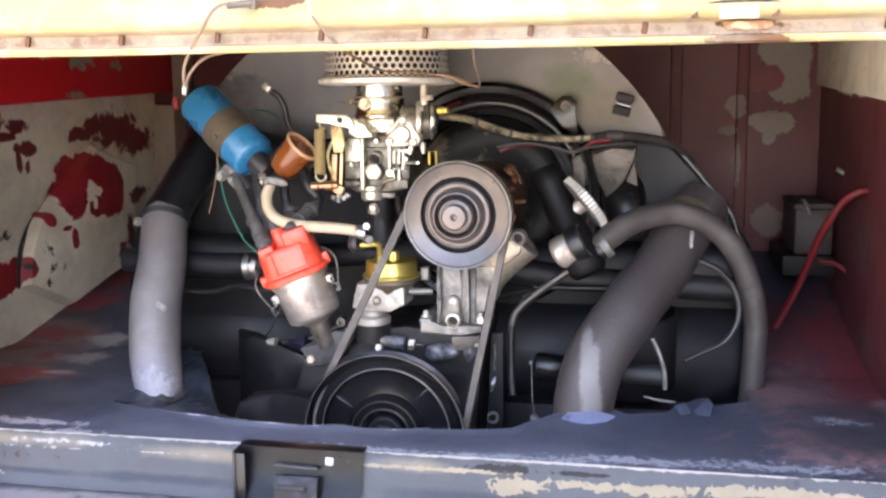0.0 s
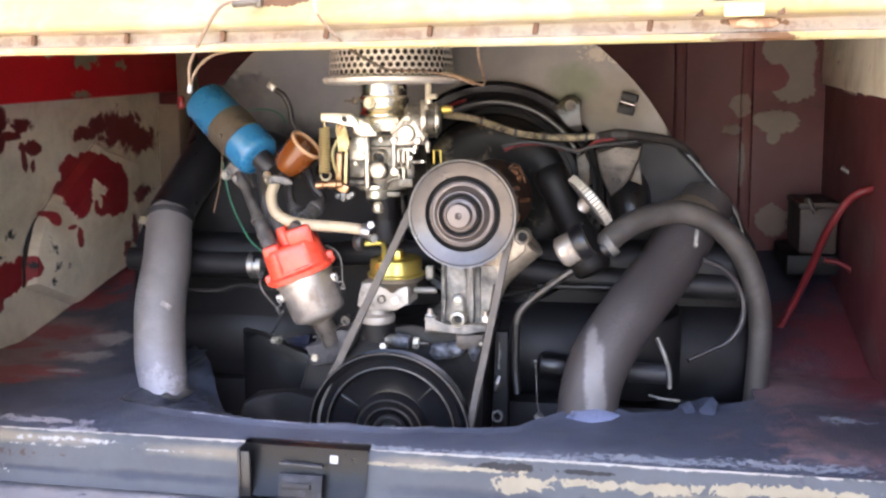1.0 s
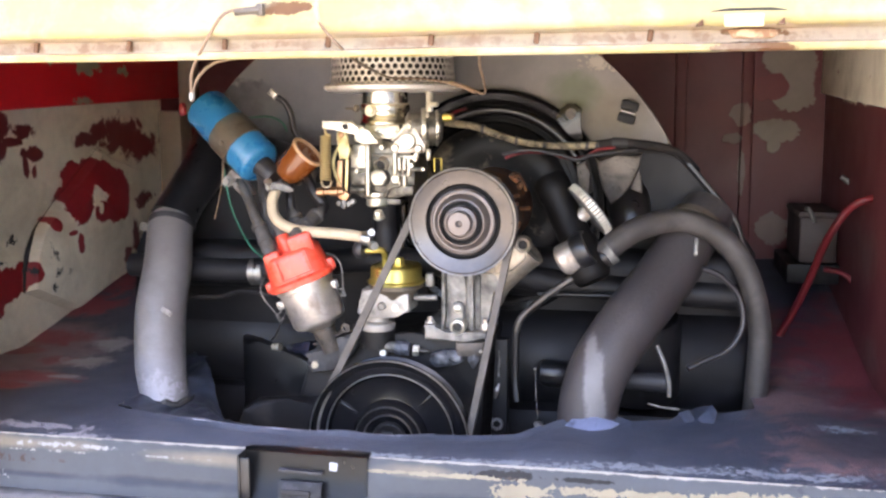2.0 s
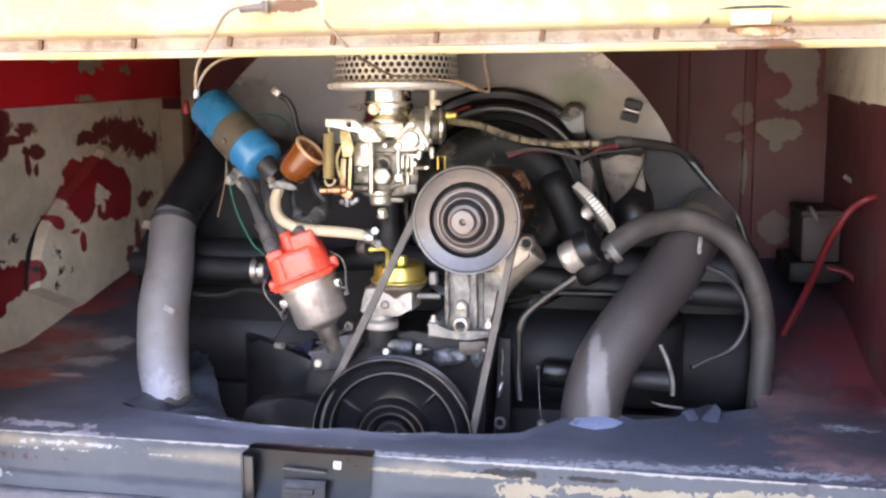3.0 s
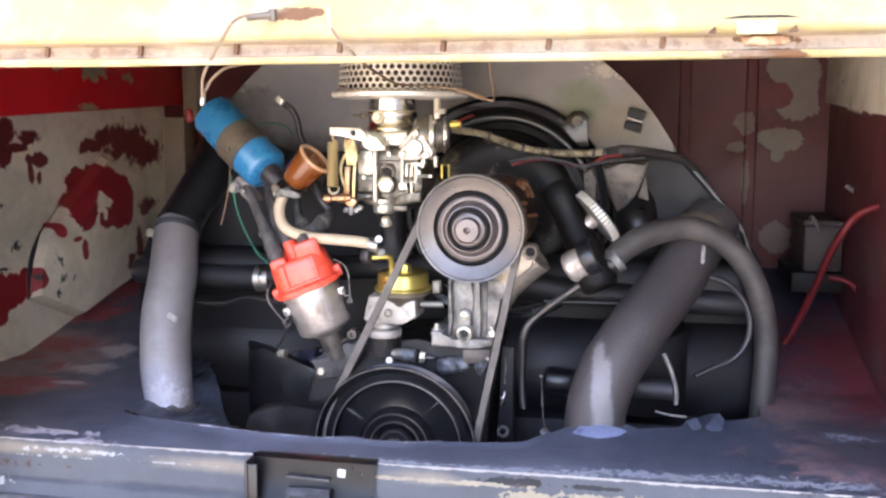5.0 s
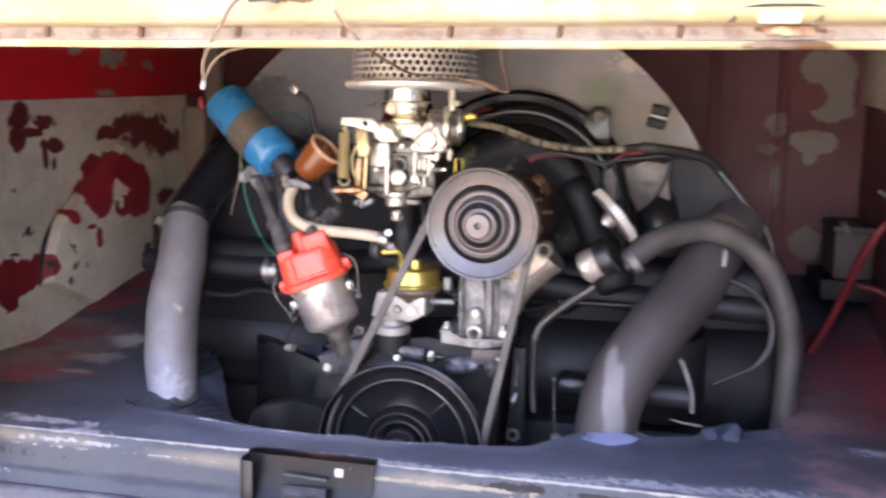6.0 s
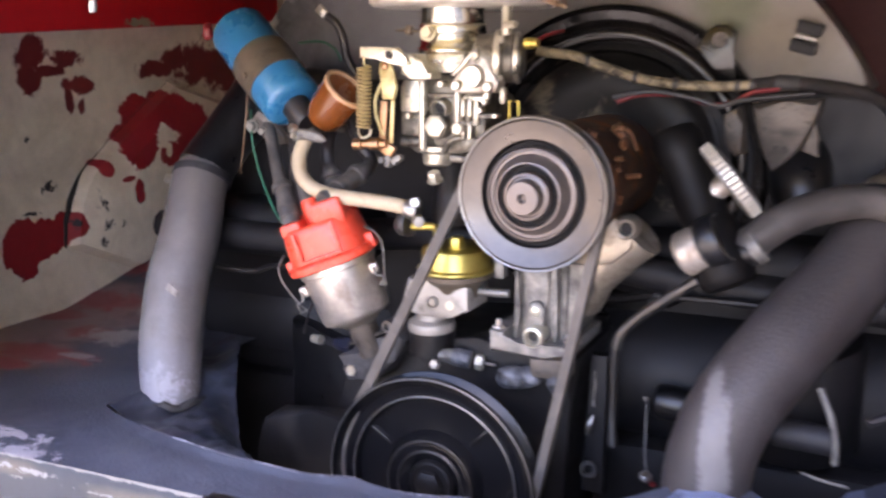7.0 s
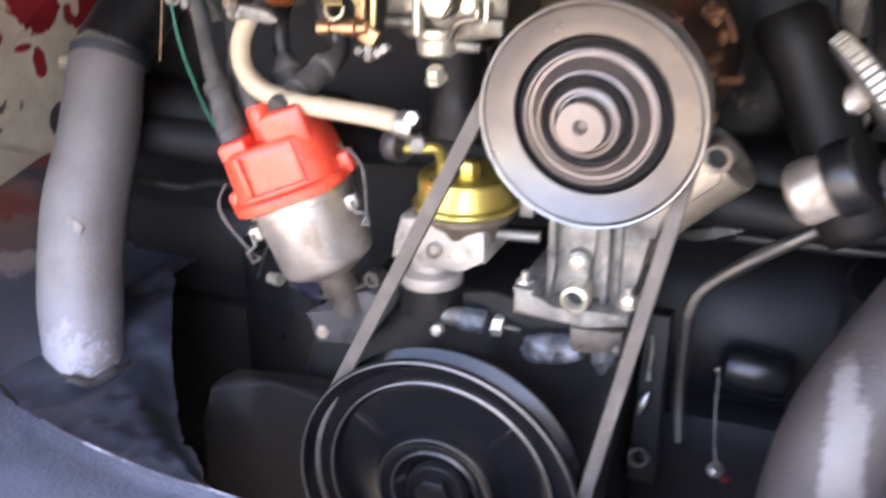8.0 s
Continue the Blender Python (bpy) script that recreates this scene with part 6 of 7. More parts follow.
box(bm, (-0.3261, 1.1680, 0.8813), (0.012, 0.006, 0.011), turn=(0, 30, 0), bevel=0.0015)
part("lever_end", bm, copper, carb)
bm = fresh()
hexbolt(bm, (-0.3322, 1.1700, 0.8715), (0, -1, 0.1), 0.0036, 0.006)
part("linkage_nut", bm, dark_alloy, carb)
bm = fresh()
hexbolt(bm, (-0.3255, 1.1700, 0.8732), (0, -1, 0.1), 0.0036, 0.006)
part("linkage_nut", bm, dark_alloy, carb)
bm = fresh()
hexbolt(bm, (-0.3194, 1.1700, 0.8710), (0, -1, 0.1), 0.0036, 0.006)
part("linkage_nut", bm, dark_alloy, carb)
bm = fresh()
hexbolt(bm, (-0.3151, 1.1700, 0.8740), (0, -1, 0.1), 0.0036, 0.006)
part("linkage_nut", bm, dark_alloy, carb)
bm = fresh()
hexbolt(bm, (-0.3261, 1.1700, 0.8684), (0, -1, 0.1), 0.0036, 0.006)
part("linkage_nut", bm, dark_alloy, carb)
bm = fresh()
hexbolt(bm, (-0.2865, 1.180, 0.855), (0, -0.4, 1), 0.0060, 0.008, 0.0072)
part("stud_nut", bm, pale_zinc, carb)
for k in range(4):
    bm = fresh()
    box(bm, (-0.2621 + 0.0062 * (k % 2), 1.190, 0.9189 - 0.020 * (k // 2)), (0.0026, 0.012, 0.015), bevel=0.0008)
    part("fin", bm, zinc, carb)
bm = fresh()
tube(bm, [(-0.2620, 1.1840, 0.8932), (-0.2738, 1.1840, 0.8897), (-0.2809, 1.1880, 0.8790)], 0.0026, 10)
part("fuel_channel", bm, carb_grey, carb)

bracket_tin = surface("bracket_tin", srgb(0.46, 0.43, 0.41), 0.5, metal=0.3, stain=srgb(0.30, 0.27, 0.25), stain_scale=60, stain_at=(0.5, 0.7), bump=0.35)
# ---- ignition coil, tilted, in its strap ----
coil = thing("ignition_coil", (-0.445, 1.20, 0.89), "bright blue ignition coil held by a brown tin strap", "ignition coil")
C0, C1 = Vector((-0.5343, 1.2400, 0.9868)), Vector((-0.4465, 1.2040, 0.9164))
cdir = (C1 - C0).normalized()
clen = (C1 - C0).length
bm = fresh()
lathe(bm, [(0.0, 0.0), (0.0250, 0.0), (0.0280, 0.0015), (0.0290, 0.005), (0.0290, clen - 0.004), (0.0265, clen), (0.021, clen + 0.003), (0.0, clen + 0.004)], C0, cdir, 48)
part("can", bm, blue_paint, coil)
bm = fresh()
lathe(bm, [(0.0291, 0.0), (0.0305, 0.0005), (0.0305, 0.0365), (0.0291, 0.037)], C0 + cdir * 0.050, cdir, 48, close=False)
strap = part("strap", bm, strap_tin, coil, "brown tin mounting strap")
bm = fresh()
hexbolt(bm, C0 + cdir * 0.066 + Vector((-0.006, -0.0315, -0.004)), (-0.1, -1, -0.1), 0.0035, 0.003)
part("strap_screw", bm, strap_tin, strap)
bm = fresh()
lump(bm, (-0.5585, 1.2230, 0.9850), (0.0055, 0.005, 0.0085), 3)
part("terminal_cover", bm, red_wire, coil, "dull red terminal cover")
bm = fresh()
lathe(bm, [(0.014, 0), (0.013, 0.022), (0.010, 0.028)], C1, cdir, 24)
part("tower", bm, black_wire, coil)
bm = fresh()
slab(bm, [(-0.4900, 0.9020), (-0.4830, 0.9100), (-0.4700, 0.9030), (-0.4560, 0.8860), (-0.4520, 0.8790), (-0.4690, 0.8760), (-0.4790, 0.8850)], 1.196, 1.206, bevel=0.002)
part("bracket", bm, bracket_tin, coil, "dull bracket to the shroud")
bm = fresh()
hexbolt(bm, (-0.4856, 1.1900, 0.8950), (0, -1, 0), 0.005, 0.005, 0.007)
hexbolt(bm, (-0.4722, 1.1900, 0.8908), (0, -1, 0), 0.004, 0.006)
part("bracket_bolt", bm, dark_alloy, coil)

# ---- amber plastic cap beside the coil ----
can = thing("plastic_cup", (-0.39, 1.18, 0.89), "translucent amber-brown plastic cup with pale rim", "cup")
bm = fresh()
K0, K1 = Vector((-0.4052, 1.1850, 0.9041)), Vector((-0.3749, 1.1800, 0.9332))
kd = (K1 - K0).normalized()
kl = (K1 - K0).length
lathe(bm, [(0.0, -0.002), (0.013, -0.002), (0.017, 0.002), (0.0195, 0.014), (0.0215, kl - 0.002)], K0, kd, 36)
part("body", bm, amber, can)
bm = fresh()
lathe(bm, [(0.0200, kl - 0.002), (0.0225, kl - 0.002), (0.0225, kl + 0.001), (0.0195, kl + 0.0015), (0.0190, kl - 0.003)], K0, kd, 36, close=False)
part("rim", bm, pale_card, can, "pale rim")
bm = fresh()
lathe(bm, [(0.0192, kl - 0.0015), (0.0170, kl - 0.012), (0.0, kl - 0.013)], K0, kd, 36, close=False)
part("lining", bm, amber, can)

# ---- distributor, leaning ----
dist = thing("distributor", (-0.345, 1.17, 0.695), "silver distributor body with bright red cap", "distributor")
D0 = Vector((-0.3560, 1.168, 0.7173))
DA = Vector((-0.345, -0.10, 0.934)).normalized()
DM = basis(D0, DA)


def local(front, right, up):
    """A place by the distributor's own axes."""
    return DM @ Vector((front, right, up))


def squarish(bm, sections, power=3.4, segs=40):
    """A lofted body of rounded-square sections (half width, half depth, height) along the distributor's axis."""
    rings = []
    for w, dp, h in sections:
        ring = []
        for k in range(segs):
            a = 2 * math.pi * (k + 0.5) / segs
            c, s = math.cos(a), math.sin(a)
            ring.append(bm.verts.new(local(math.copysign(abs(c) ** (2 / power), c) * dp, math.copysign(abs(s) ** (2 / power), s) * w, h)))
        rings.append(ring)
    for p, q in zip(rings, rings[1:]):
        for k in range(segs):
            bm.faces.new((p[k], p[(k + 1) % segs], q[(k + 1) % segs], q[k]))
    bm.faces.new(rings[0][::-1])
    bm.faces.new(rings[-1])


def block(bm, front, right, up, size, bevel=0.002):
    """A rounded block by the distributor's own axes; size is (front, right, up)."""
    made = bmesh.ops.create_cube(bm, size=1.0, matrix=DM @ Matrix.Translation((front, right, up)) @ Matrix.Diagonal((*size, 1)))["verts"]
    bmesh.ops.bevel(bm, geom=list({e for v in made for e in v.link_edges}), offset=bevel, segments=2, affect="EDGES", profile=0.5)


bm = fresh()
lathe(bm, [(0.016, 0.002), (0.020, 0.006), (0.0265, 0.008), (0.0315, 0.011), (0.0330, 0.015), (0.0342, 0.0575), (0.0362, 0.0585), (0.0362, 0.066)], D0, DA, 56)
part("body", bm, dist_alloy, dist)
bm = fresh()
lathe(bm, [(0.0115, -0.030), (0.0120, -0.012), (0.0135, -0.010), (0.0135, -0.004), (0.0150, 0.004)], D0, DA, 28)
part("neck", bm, bare_tin, dist, "dull stained neck")
bm = fresh()
squarish(bm, [(0.0385, 0.0375, 0.0640), (0.0408, 0.0395, 0.0653), (0.0412, 0.0398, 0.0700), (0.0400, 0.0388, 0.0717), (0.0372, 0.0352, 0.0730), (0.0370, 0.0350, 0.0756), (0.0352, 0.0335, 0.0988), (0.0342, 0.0325, 0.1031), (0.0322, 0.0305, 0.1053)], 3.0, 48)
dcap = part("cap", bm, red_plastic, dist, "bright red plastic cap", smooth=30)
for name, front, right, up, size in (("tower", 0.0130, -0.0215, 0.1057, (0.026, 0.020, 0.014)), ("tower", 0.0135, 0.0165, 0.1096, (0.030, 0.030, 0.024)),
                                     ("tower", -0.0150, 0.0180, 0.1057, (0.022, 0.020, 0.018)), ("tower", -0.0160, -0.0180, 0.1057, (0.022, 0.020, 0.018)),
                                     ("rib", 0.0345, -0.0185, 0.0894, (0.0030, 0.0035, 0.028)), ("rib", 0.0345, 0.0185, 0.0894, (0.0030, 0.0035, 0.028)),
                                     ("lip", 0.0372, 0.0000, 0.0756, (0.0050, 0.0420, 0.0028)),
                                     ("lug", 0.0040, 0.0395, 0.0730, (0.016, 0.010, 0.015)), ("lug", 0.0040, -0.0395, 0.0722, (0.016, 0.008, 0.013))):
    bm = fresh()
    block(bm, front, right, up, size, min(0.004, min(size) * 0.3))
    part(name, bm, red_plastic, dcap)
bm = fresh()
lathe(bm, [(0.0095, 0.0), (0.0088, 0.014), (0.0072, 0.022), (0.0062, 0.023)], local(0.002, -0.0030, 0.1040), DA, 20)
part("tower", bm, red_plastic, dcap)
for s in (-1, 1):
    bm = fresh()
    tube(bm, [local(0.012, s * 0.0400, 0.0870), local(0.015, s * 0.0490, 0.0770), local(0.016, s * 0.0500, 0.0630), local(0.018, s * 0.0420, 0.0390), local(0.020, s * 0.0370, 0.0330)], 0.0009, 6)
    tube(bm, [local(0.020, s * 0.0370, 0.0330), local(0.022, s * 0.0420, 0.0320), local(0.022, s * 0.0430, 0.0400), local(0.020, s * 0.0365, 0.0420), local(0.019, s * 0.0360, 0.0500)], 0.0013, 6, straight=True)
    part("spring_clip", bm, dark_alloy, dist, "wire spring clip")
    bm = fresh()
    block(bm, 0.012, s * 0.0350, 0.0480, (0.010, 0.008, 0.010), 0.002)
    part("clip_lug", bm, dist_alloy, dist)
bm = fresh()
tube(bm, [(-0.3943, 1.1500, 0.7445), (-0.4039, 1.1550, 0.7291), (-0.4190, 1.1700, 0.7063), (-0.4334, 1.1900, 0.6940)], 0.0010, 6)
part("thin_wire", bm, black_wire, dist)
bm = fresh()
slab(bm, [(-0.3803, 0.6707), (-0.3727, 0.6806), (-0.3670, 0.6951), (-0.3503, 0.7024), (-0.3333, 0.7083), (-0.3200, 0.7154), (-0.3094, 0.7069), (-0.3205, 0.6876), (-0.3316, 0.6729), (-0.3463, 0.6627), (-0.3732, 0.6591)], 1.166, 1.205, bevel=0.0085)
part("clamp_base", bm, case_dark, dist, "oily grey clamp base")
bm = fresh()
hexbolt(bm, (-0.3671, 1.1690, 0.6717), (0, -1, 0), 0.0056, 0.005, 0.0066)
part("base_bolt", bm, zinc, dist, "bright bolt head")
bm = fresh()
lathe(bm, [(0.0026, 0.004), (0.0030, -0.002), (0.0058, -0.002), (0.0060, 0.003), (0.0060, 0.010)], (-0.3244, 1.1600, 0.7212), (0.1, 1, 0), 20, close=False)
lathe(bm, [(0.0, 0.001), (0.0032, 0.001)], (-0.3244, 1.1600, 0.7212), (0.1, 1, 0), 14, close=False)
tube(bm, [(-0.3282, 1.1640, 0.7165), (-0.3381, 1.1660, 0.7105), (-0.3559, 1.1680, 0.7003), (-0.3700, 1.1700, 0.6964)], 0.0020, 8)
part("clamp_screw", bm, dark_steel, dist, "clamp screw with a bent strap")

# ---- oil pressure switch ----
sensor = thing("pressure_switch", (-0.40, 1.21, 0.67), "dark oil pressure switch with bright tip", "switch")
S0, S1 = Vector((-0.3858, 1.2050, 0.6823)), Vector((-0.4455, 1.2260, 0.6773))
sdir = (S1 - S0).normalized()
bm = fresh()
lathe(bm, [(0.0105, -0.004), (0.0105, 0.008), (0.0085, 0.009), (0.0085, 0.011), (0.0066, 0.012), (0.0066, 0.024), (0.0052, 0.0265)], S0, sdir, 6, close=True)
part("body", bm, surface("switch_blue", srgb(0.11, 0.12, 0.18), 0.35, stain=srgb(0.17, 0.17, 0.19), stain_scale=60), sensor)
bm = fresh()
lathe(bm, [(0.0046, 0.0), (0.0046, 0.006), (0.0040, 0.0065), (0.0040, 0.012)], S0 + sdir * 0.0255, sdir, 16)
part("sleeve", bm, black_dusty, sensor)
bm = fresh()
lathe(bm, [(0.0048, 0), (0.0048, 0.006), (0.0034, 0.0065), (0.0034, 0.008), (0.0044, 0.0085), (0.0044, 0.0125), (0.0030, 0.013)], S0 + sdir * 0.0505, sdir, 14)
part("tip", bm, pale_zinc, sensor, "bright terminal tip")

# ---- fuel pump ----
fpump = thing("fuel_pump", (-0.275, 1.175, 0.705), "mechanical fuel pump with gold dome and silver base", "fuel pump")
PUMP = Vector((-0.2658, 1.180, 0.7884))
bm = fresh()
lathe(bm, [(0.0290, -0.0125), (0.0345, -0.0120), (0.0352, -0.0105), (0.0345, -0.0090), (0.0318, -0.0082), (0.0310, -0.0070), (0.0310, 0.0060), (0.0295, 0.0085), (0.0250, 0.0100), (0.0, 0.0112)], PUMP, (0.0, -0.05, 1), 52)
dome = part("dome", bm, gold_zinc, fpump, "gold-plated dome")
bm = fresh()
hexbolt(bm, PUMP + Vector((0.006, -0.010, 0.0105)), (0.0, -0.05, 1), 0.0066, 0.009, 0.0085)
part("dome_bolt", bm, gold_zinc, dome)
bm = fresh()
lathe(bm, [(0.0205, -0.036), (0.0225, -0.026), (0.0300, -0.0185), (0.0335, -0.0170), (0.0335, -0.0128), (0.028, -0.0126)], PUMP, (0, -0.05, 1), 44)
part("rim", bm, strap_tin, fpump, "tarnished lower rim")
bm = fresh()
box(bm, (-0.2249, 1.1850, 0.7795), (0.010, 0.012, 0.016), bevel=0.002)
part("rim_lug", bm, dark_alloy, fpump)
bm = fresh()
slab(bm, [(-0.3037, 0.7692), (-0.2900, 0.7687), (-0.2749, 0.7668), (-0.2551, 0.7665), (-0.2463, 0.7645), (-0.2456, 0.7435), (-0.2573, 0.7408), (-0.2643, 0.7378), (-0.2683, 0.7349), (-0.2953, 0.7358), (-0.3103, 0.7396), (-0.3072, 0.7548)], 1.160, 1.205, bevel=0.002)
part("base", bm, pump_alloy, fpump, "pale cast base")
bm = fresh()
lathe(bm, [(0.0052, -0.004), (0.0052, 0.0022), (0.0042, 0.003), (0.0028, 0.0012), (0.0, 0.0012)], (-0.2790, 1.1580, 0.7496), (0, -1, 0), 18)
part("screw", bm, steel, fpump)
bm = fresh()
lathe(bm, [(0.0040, -0.004), (0.0040, 0.0008), (0.0, 0.0012)], (-0.2625, 1.1590, 0.7477), (0, -1, 0), 16)
part("screw", bm, pale_zinc, fpump)
bm = fresh()
lathe(bm, [(0.0190, -0.006), (0.0215, -0.005), (0.0218, 0.0), (0.0208, 0.003), (0.0150, 0.006), (0.0140, 0.014)], (-0.2905, 1.182, 0.7229), (0, -0.05, 1), 40)
part("foot", bm, pump_alloy, fpump, "pale round foot")
bm = fresh()
lathe(bm, [(0.0215, -0.014), (0.0215, 0.008)], (-0.2921, 1.186, 0.7081), (0, 0, 1), 32)
part("spacer", bm, oily_black, fpump)
bm = fresh()
tube(bm, [(-0.2537, 1.1820, 0.7575), (-0.2354, 1.1840, 0.7573), (-0.2171, 1.1860, 0.7575)], 0.0040, 12)
part("outlet_stub", bm, dark_alloy, fpump)
bm = fresh()
tube(bm, [(-0.2998, 1.1520, 0.8168), (-0.2870, 1.1520, 0.8178), (-0.2774, 1.1550, 0.8180), (-0.2744, 1.1580, 0.8127), (-0.2762, 1.1640, 0.7986)], 0.0034, 12)
part("inlet_pipe", bm, gold_zinc, fpump, "gold inlet elbow")

# pipe fitting low in the middle
fitting = thing("cross_fitting", (-0.2600, 1.1800, 0.6880), "bluish metal pipe fitting above the crank pulley", "fitting")
bm = fresh()
tube(bm, [(-0.3060, 1.1740, 0.6978), (-0.2850, 1.1750, 0.6974), (-0.2660, 1.1770, 0.6958)], [0.0050, 0.0062, 0.0070], 14)
part("pipe", bm, dark_alloy, fitting, "worn silver pipe")
bm = fresh()
lathe(bm, [(0.0070, -0.002), (0.0088, 0.0), (0.0088, 0.0150), (0.0070, 0.0165)], (-0.2660, 1.1770, 0.6955), (1, 0.14, -0.10), 8)
part("body", bm, case_grey, fitting)
bm = fresh()
lathe(bm, [(0.0050, 0.0), (0.0072, 0.0008), (0.0072, 0.0070), (0.0050, 0.0078)], (-0.2465, 1.1815, 0.6922), (1, 0.10, -0.10), 6)
part("nut", bm, pale_zinc, fitting, "bright nut")
bm = fresh()
lathe(bm, [(0.0030, 0.0), (0.0030, 0.010), (0.0018, 0.012)], (-0.2390, 1.1825, 0.6914), (1, 0.05, -0.05), 10)
part("pin", bm, dark_steel, fitting)
bm = fresh()
hexbolt(bm, (-0.2790, 1.1660, 0.6900), (0, -1, 0.2), 0.0048, 0.005)
part("screw", bm, dist_alloy, fitting)

# ---- fuel hose ----
fhose = thing("fuel_hose", (-0.4060, 1.1500, 0.8487), "beige rubber fuel hose curving to the pump", "hose")
bm = fresh()
tube(bm, [(-0.4147, 1.1720, 0.8856), (-0.4168, 1.1650, 0.8724), (-0.4117, 1.1580, 0.8567), (-0.3961, 1.1520, 0.8452), (-0.3706, 1.1500, 0.8397), (-0.3347, 1.1480, 0.8378), (-0.3066, 1.1470, 0.8357), (-0.2894, 1.1470, 0.8313)], 0.0066, 14)
part("hose", bm, fuel_rubber, fhose)
bm = fresh()
hexbolt(bm, (-0.2846, 1.1380, 0.8405), (0.3, -1, 0.2), 0.0052, 0.009)
lathe(bm, [(0.0078, -0.006), (0.0085, -0.005), (0.0085, 0.005), (0.0078, 0.006)], (-0.2928, 1.1470, 0.8326), (1, 0, -0.25), 20)
hexbolt(bm, (-0.2841, 1.1400, 0.8256), (0.6, -1, 0.0), 0.0058, 0.010)
part("clamp", bm, steel, fhose, "bright hose clamp")
bm = fresh()
lathe(bm, [(0.0072, -0.005), (0.0079, -0.004), (0.0079, 0.004), (0.0072, 0.005)], (-0.4170, 1.1690, 0.8905), (-0.1, 0.2, 1), 20)
tube(bm, [(-0.4140, 1.1630, 0.8945), (-0.4040, 1.1640, 0.8925), (-0.3960, 1.1650, 0.8905), (-0.3900, 1.1660, 0.8866)], [0.0030, 0.0042, 0.0036, 0.0016], 8)
tube(bm, [(-0.4120, 1.1620, 0.8905), (-0.4010, 1.1630, 0.8885), (-0.3935, 1.1660, 0.8855)], [0.0022, 0.0030, 0.0014], 8)
clamp = part("clamp", bm, dark_alloy, fhose, "tarnished crimped hose clamp")
bm = fresh()
hexbolt(bm, (-0.4185, 1.1610, 0.8965), (-0.3, -1, 0.4), 0.0045, 0.006)
hexbolt(bm, (-0.4195, 1.1620, 0.8905), (-0.3, -1, 0.1), 0.0030, 0.004)
part("screw", bm, zinc, clamp, "bright clamp screw")
bm = fresh()
tube(bm, [(-0.4147, 1.1720, 0.8856), (-0.4132, 1.1800, 0.8919), (-0.4089, 1.2000, 0.8961), (-0.4015, 1.2200, 0.8933)], 0.0045, 10)
part("pipe", bm, dark_alloy, fhose)
bm = fresh()
lathe(bm, [(0.010, -0.006), (0.0115, -0.004), (0.0115, 0.004), (0.010, 0.006), (0.007, 0.004)], (-0.2995, 1.1500, 0.8200), (0.9, -0.4, 0), 20)
part("grommet", bm, black_wire, fhose, "black end grommet")

# ---- ignition leads ----
def lead(points, radius, label, boot=None, collars=(), cover=None):
    """A lead of given radius; the boot covers its last points, with raised collars along it."""
    top = thing("ignition_lead", points[-1], label, "cable", group="ignition leads")
    bm = fresh()
    tube(bm, points, radius, 10)
    part("wire", bm, cover or black_wire, top)
    if boot:
        a, b = Vector(points[-1]), Vector(points[-2])
        w = (b - a).normalized()
        far = (b - a).length
        bm = fresh()
        lathe(bm, [(boot * 0.92, -0.004), (boot * 1.02, 0.0), (boot, far * 0.45), (boot * 0.86, far * 0.8), (boot * 0.62, far), (boot * 0.5, far + 0.006)], a, w, 18)
        sleeve = part("boot", bm, dusty_rubber, top, "dusty rubber boot")
        for at in collars:
            bm = fresh()
            lathe(bm, [(boot * 0.95, far * at - 0.0035), (boot * 1.14, far * at - 0.0025), (boot * 1.14, far * at + 0.0025), (boot * 0.9, far * at + 0.0035)], a, w, 18, close=False)
            part("collar", bm, dusty_rubber, sleeve)
    return top


dusty_rubber = surface("dusty_rubber", srgb(0.25, 0.24, 0.235), 0.6, stain=srgb(0.38, 0.365, 0.35), stain_scale=40, stain_at=(0.45, 0.75))
lead([(-0.4800, 1.2080, 0.8990), (-0.4690, 1.1950, 0.8915), (-0.4545, 1.1790, 0.8770), (-0.4371, 1.1600, 0.8543), local(0.0130, -0.0215, 0.1130)], 0.0062, "dusty grey ignition lead with stepped rubber boot", 0.0084, (0.12, 0.32, 0.72), dusty_rubber)
lead([(-0.4420, 1.1960, 0.8990), (-0.4400, 1.1900, 0.8850), (-0.4310, 1.1800, 0.8640), local(-0.0160, -0.0180, 0.1140)], 0.0048, "black ignition lead with rubber boot", 0.0090)
lead([(-0.4480, 1.2000, 0.9060), (-0.4406, 1.1930, 0.8895), (-0.4265, 1.1780, 0.8699), (-0.4140, 1.1620, 0.8500), local(0.002, -0.0030, 0.1240)], 0.0040, "dusty brown centre lead from the coil", 0.0068, (), hose_rubber)
lead([(-0.4180, 1.2350, 0.9000), (-0.4069, 1.2000, 0.8824), (-0.4010, 1.1900, 0.8600), local(-0.0150, 0.0180, 0.1140)], 0.0058, "black ignition lead with rubber boot", 0.0090, (0.3, 0.7))
lead([(-0.3934, 1.2200, 0.9095), (-0.3794, 1.2100, 0.8820), (-0.3656, 1.2050, 0.8613), local(0.0135, 0.0165, 0.1210)], 0.0062, "thick black ignition lead beside the coil", 0.0090, (0.3, 0.7))
bm = fresh()
tube(bm, [(-0.4933, 1.2000, 0.9100), (-0.4872, 1.1900, 0.8930), (-0.4806, 1.1850, 0.8687), (-0.4695, 1.1800, 0.8446), (-0.4498, 1.1700, 0.8179), (-0.4305, 1.1580, 0.8060), (-0.4202, 1.1500, 0.8005)], 0.0010, 6)
single("thin_green_wire", bm, green_wire, "thin green wire down to the distributor", "wire")
bm = fresh()
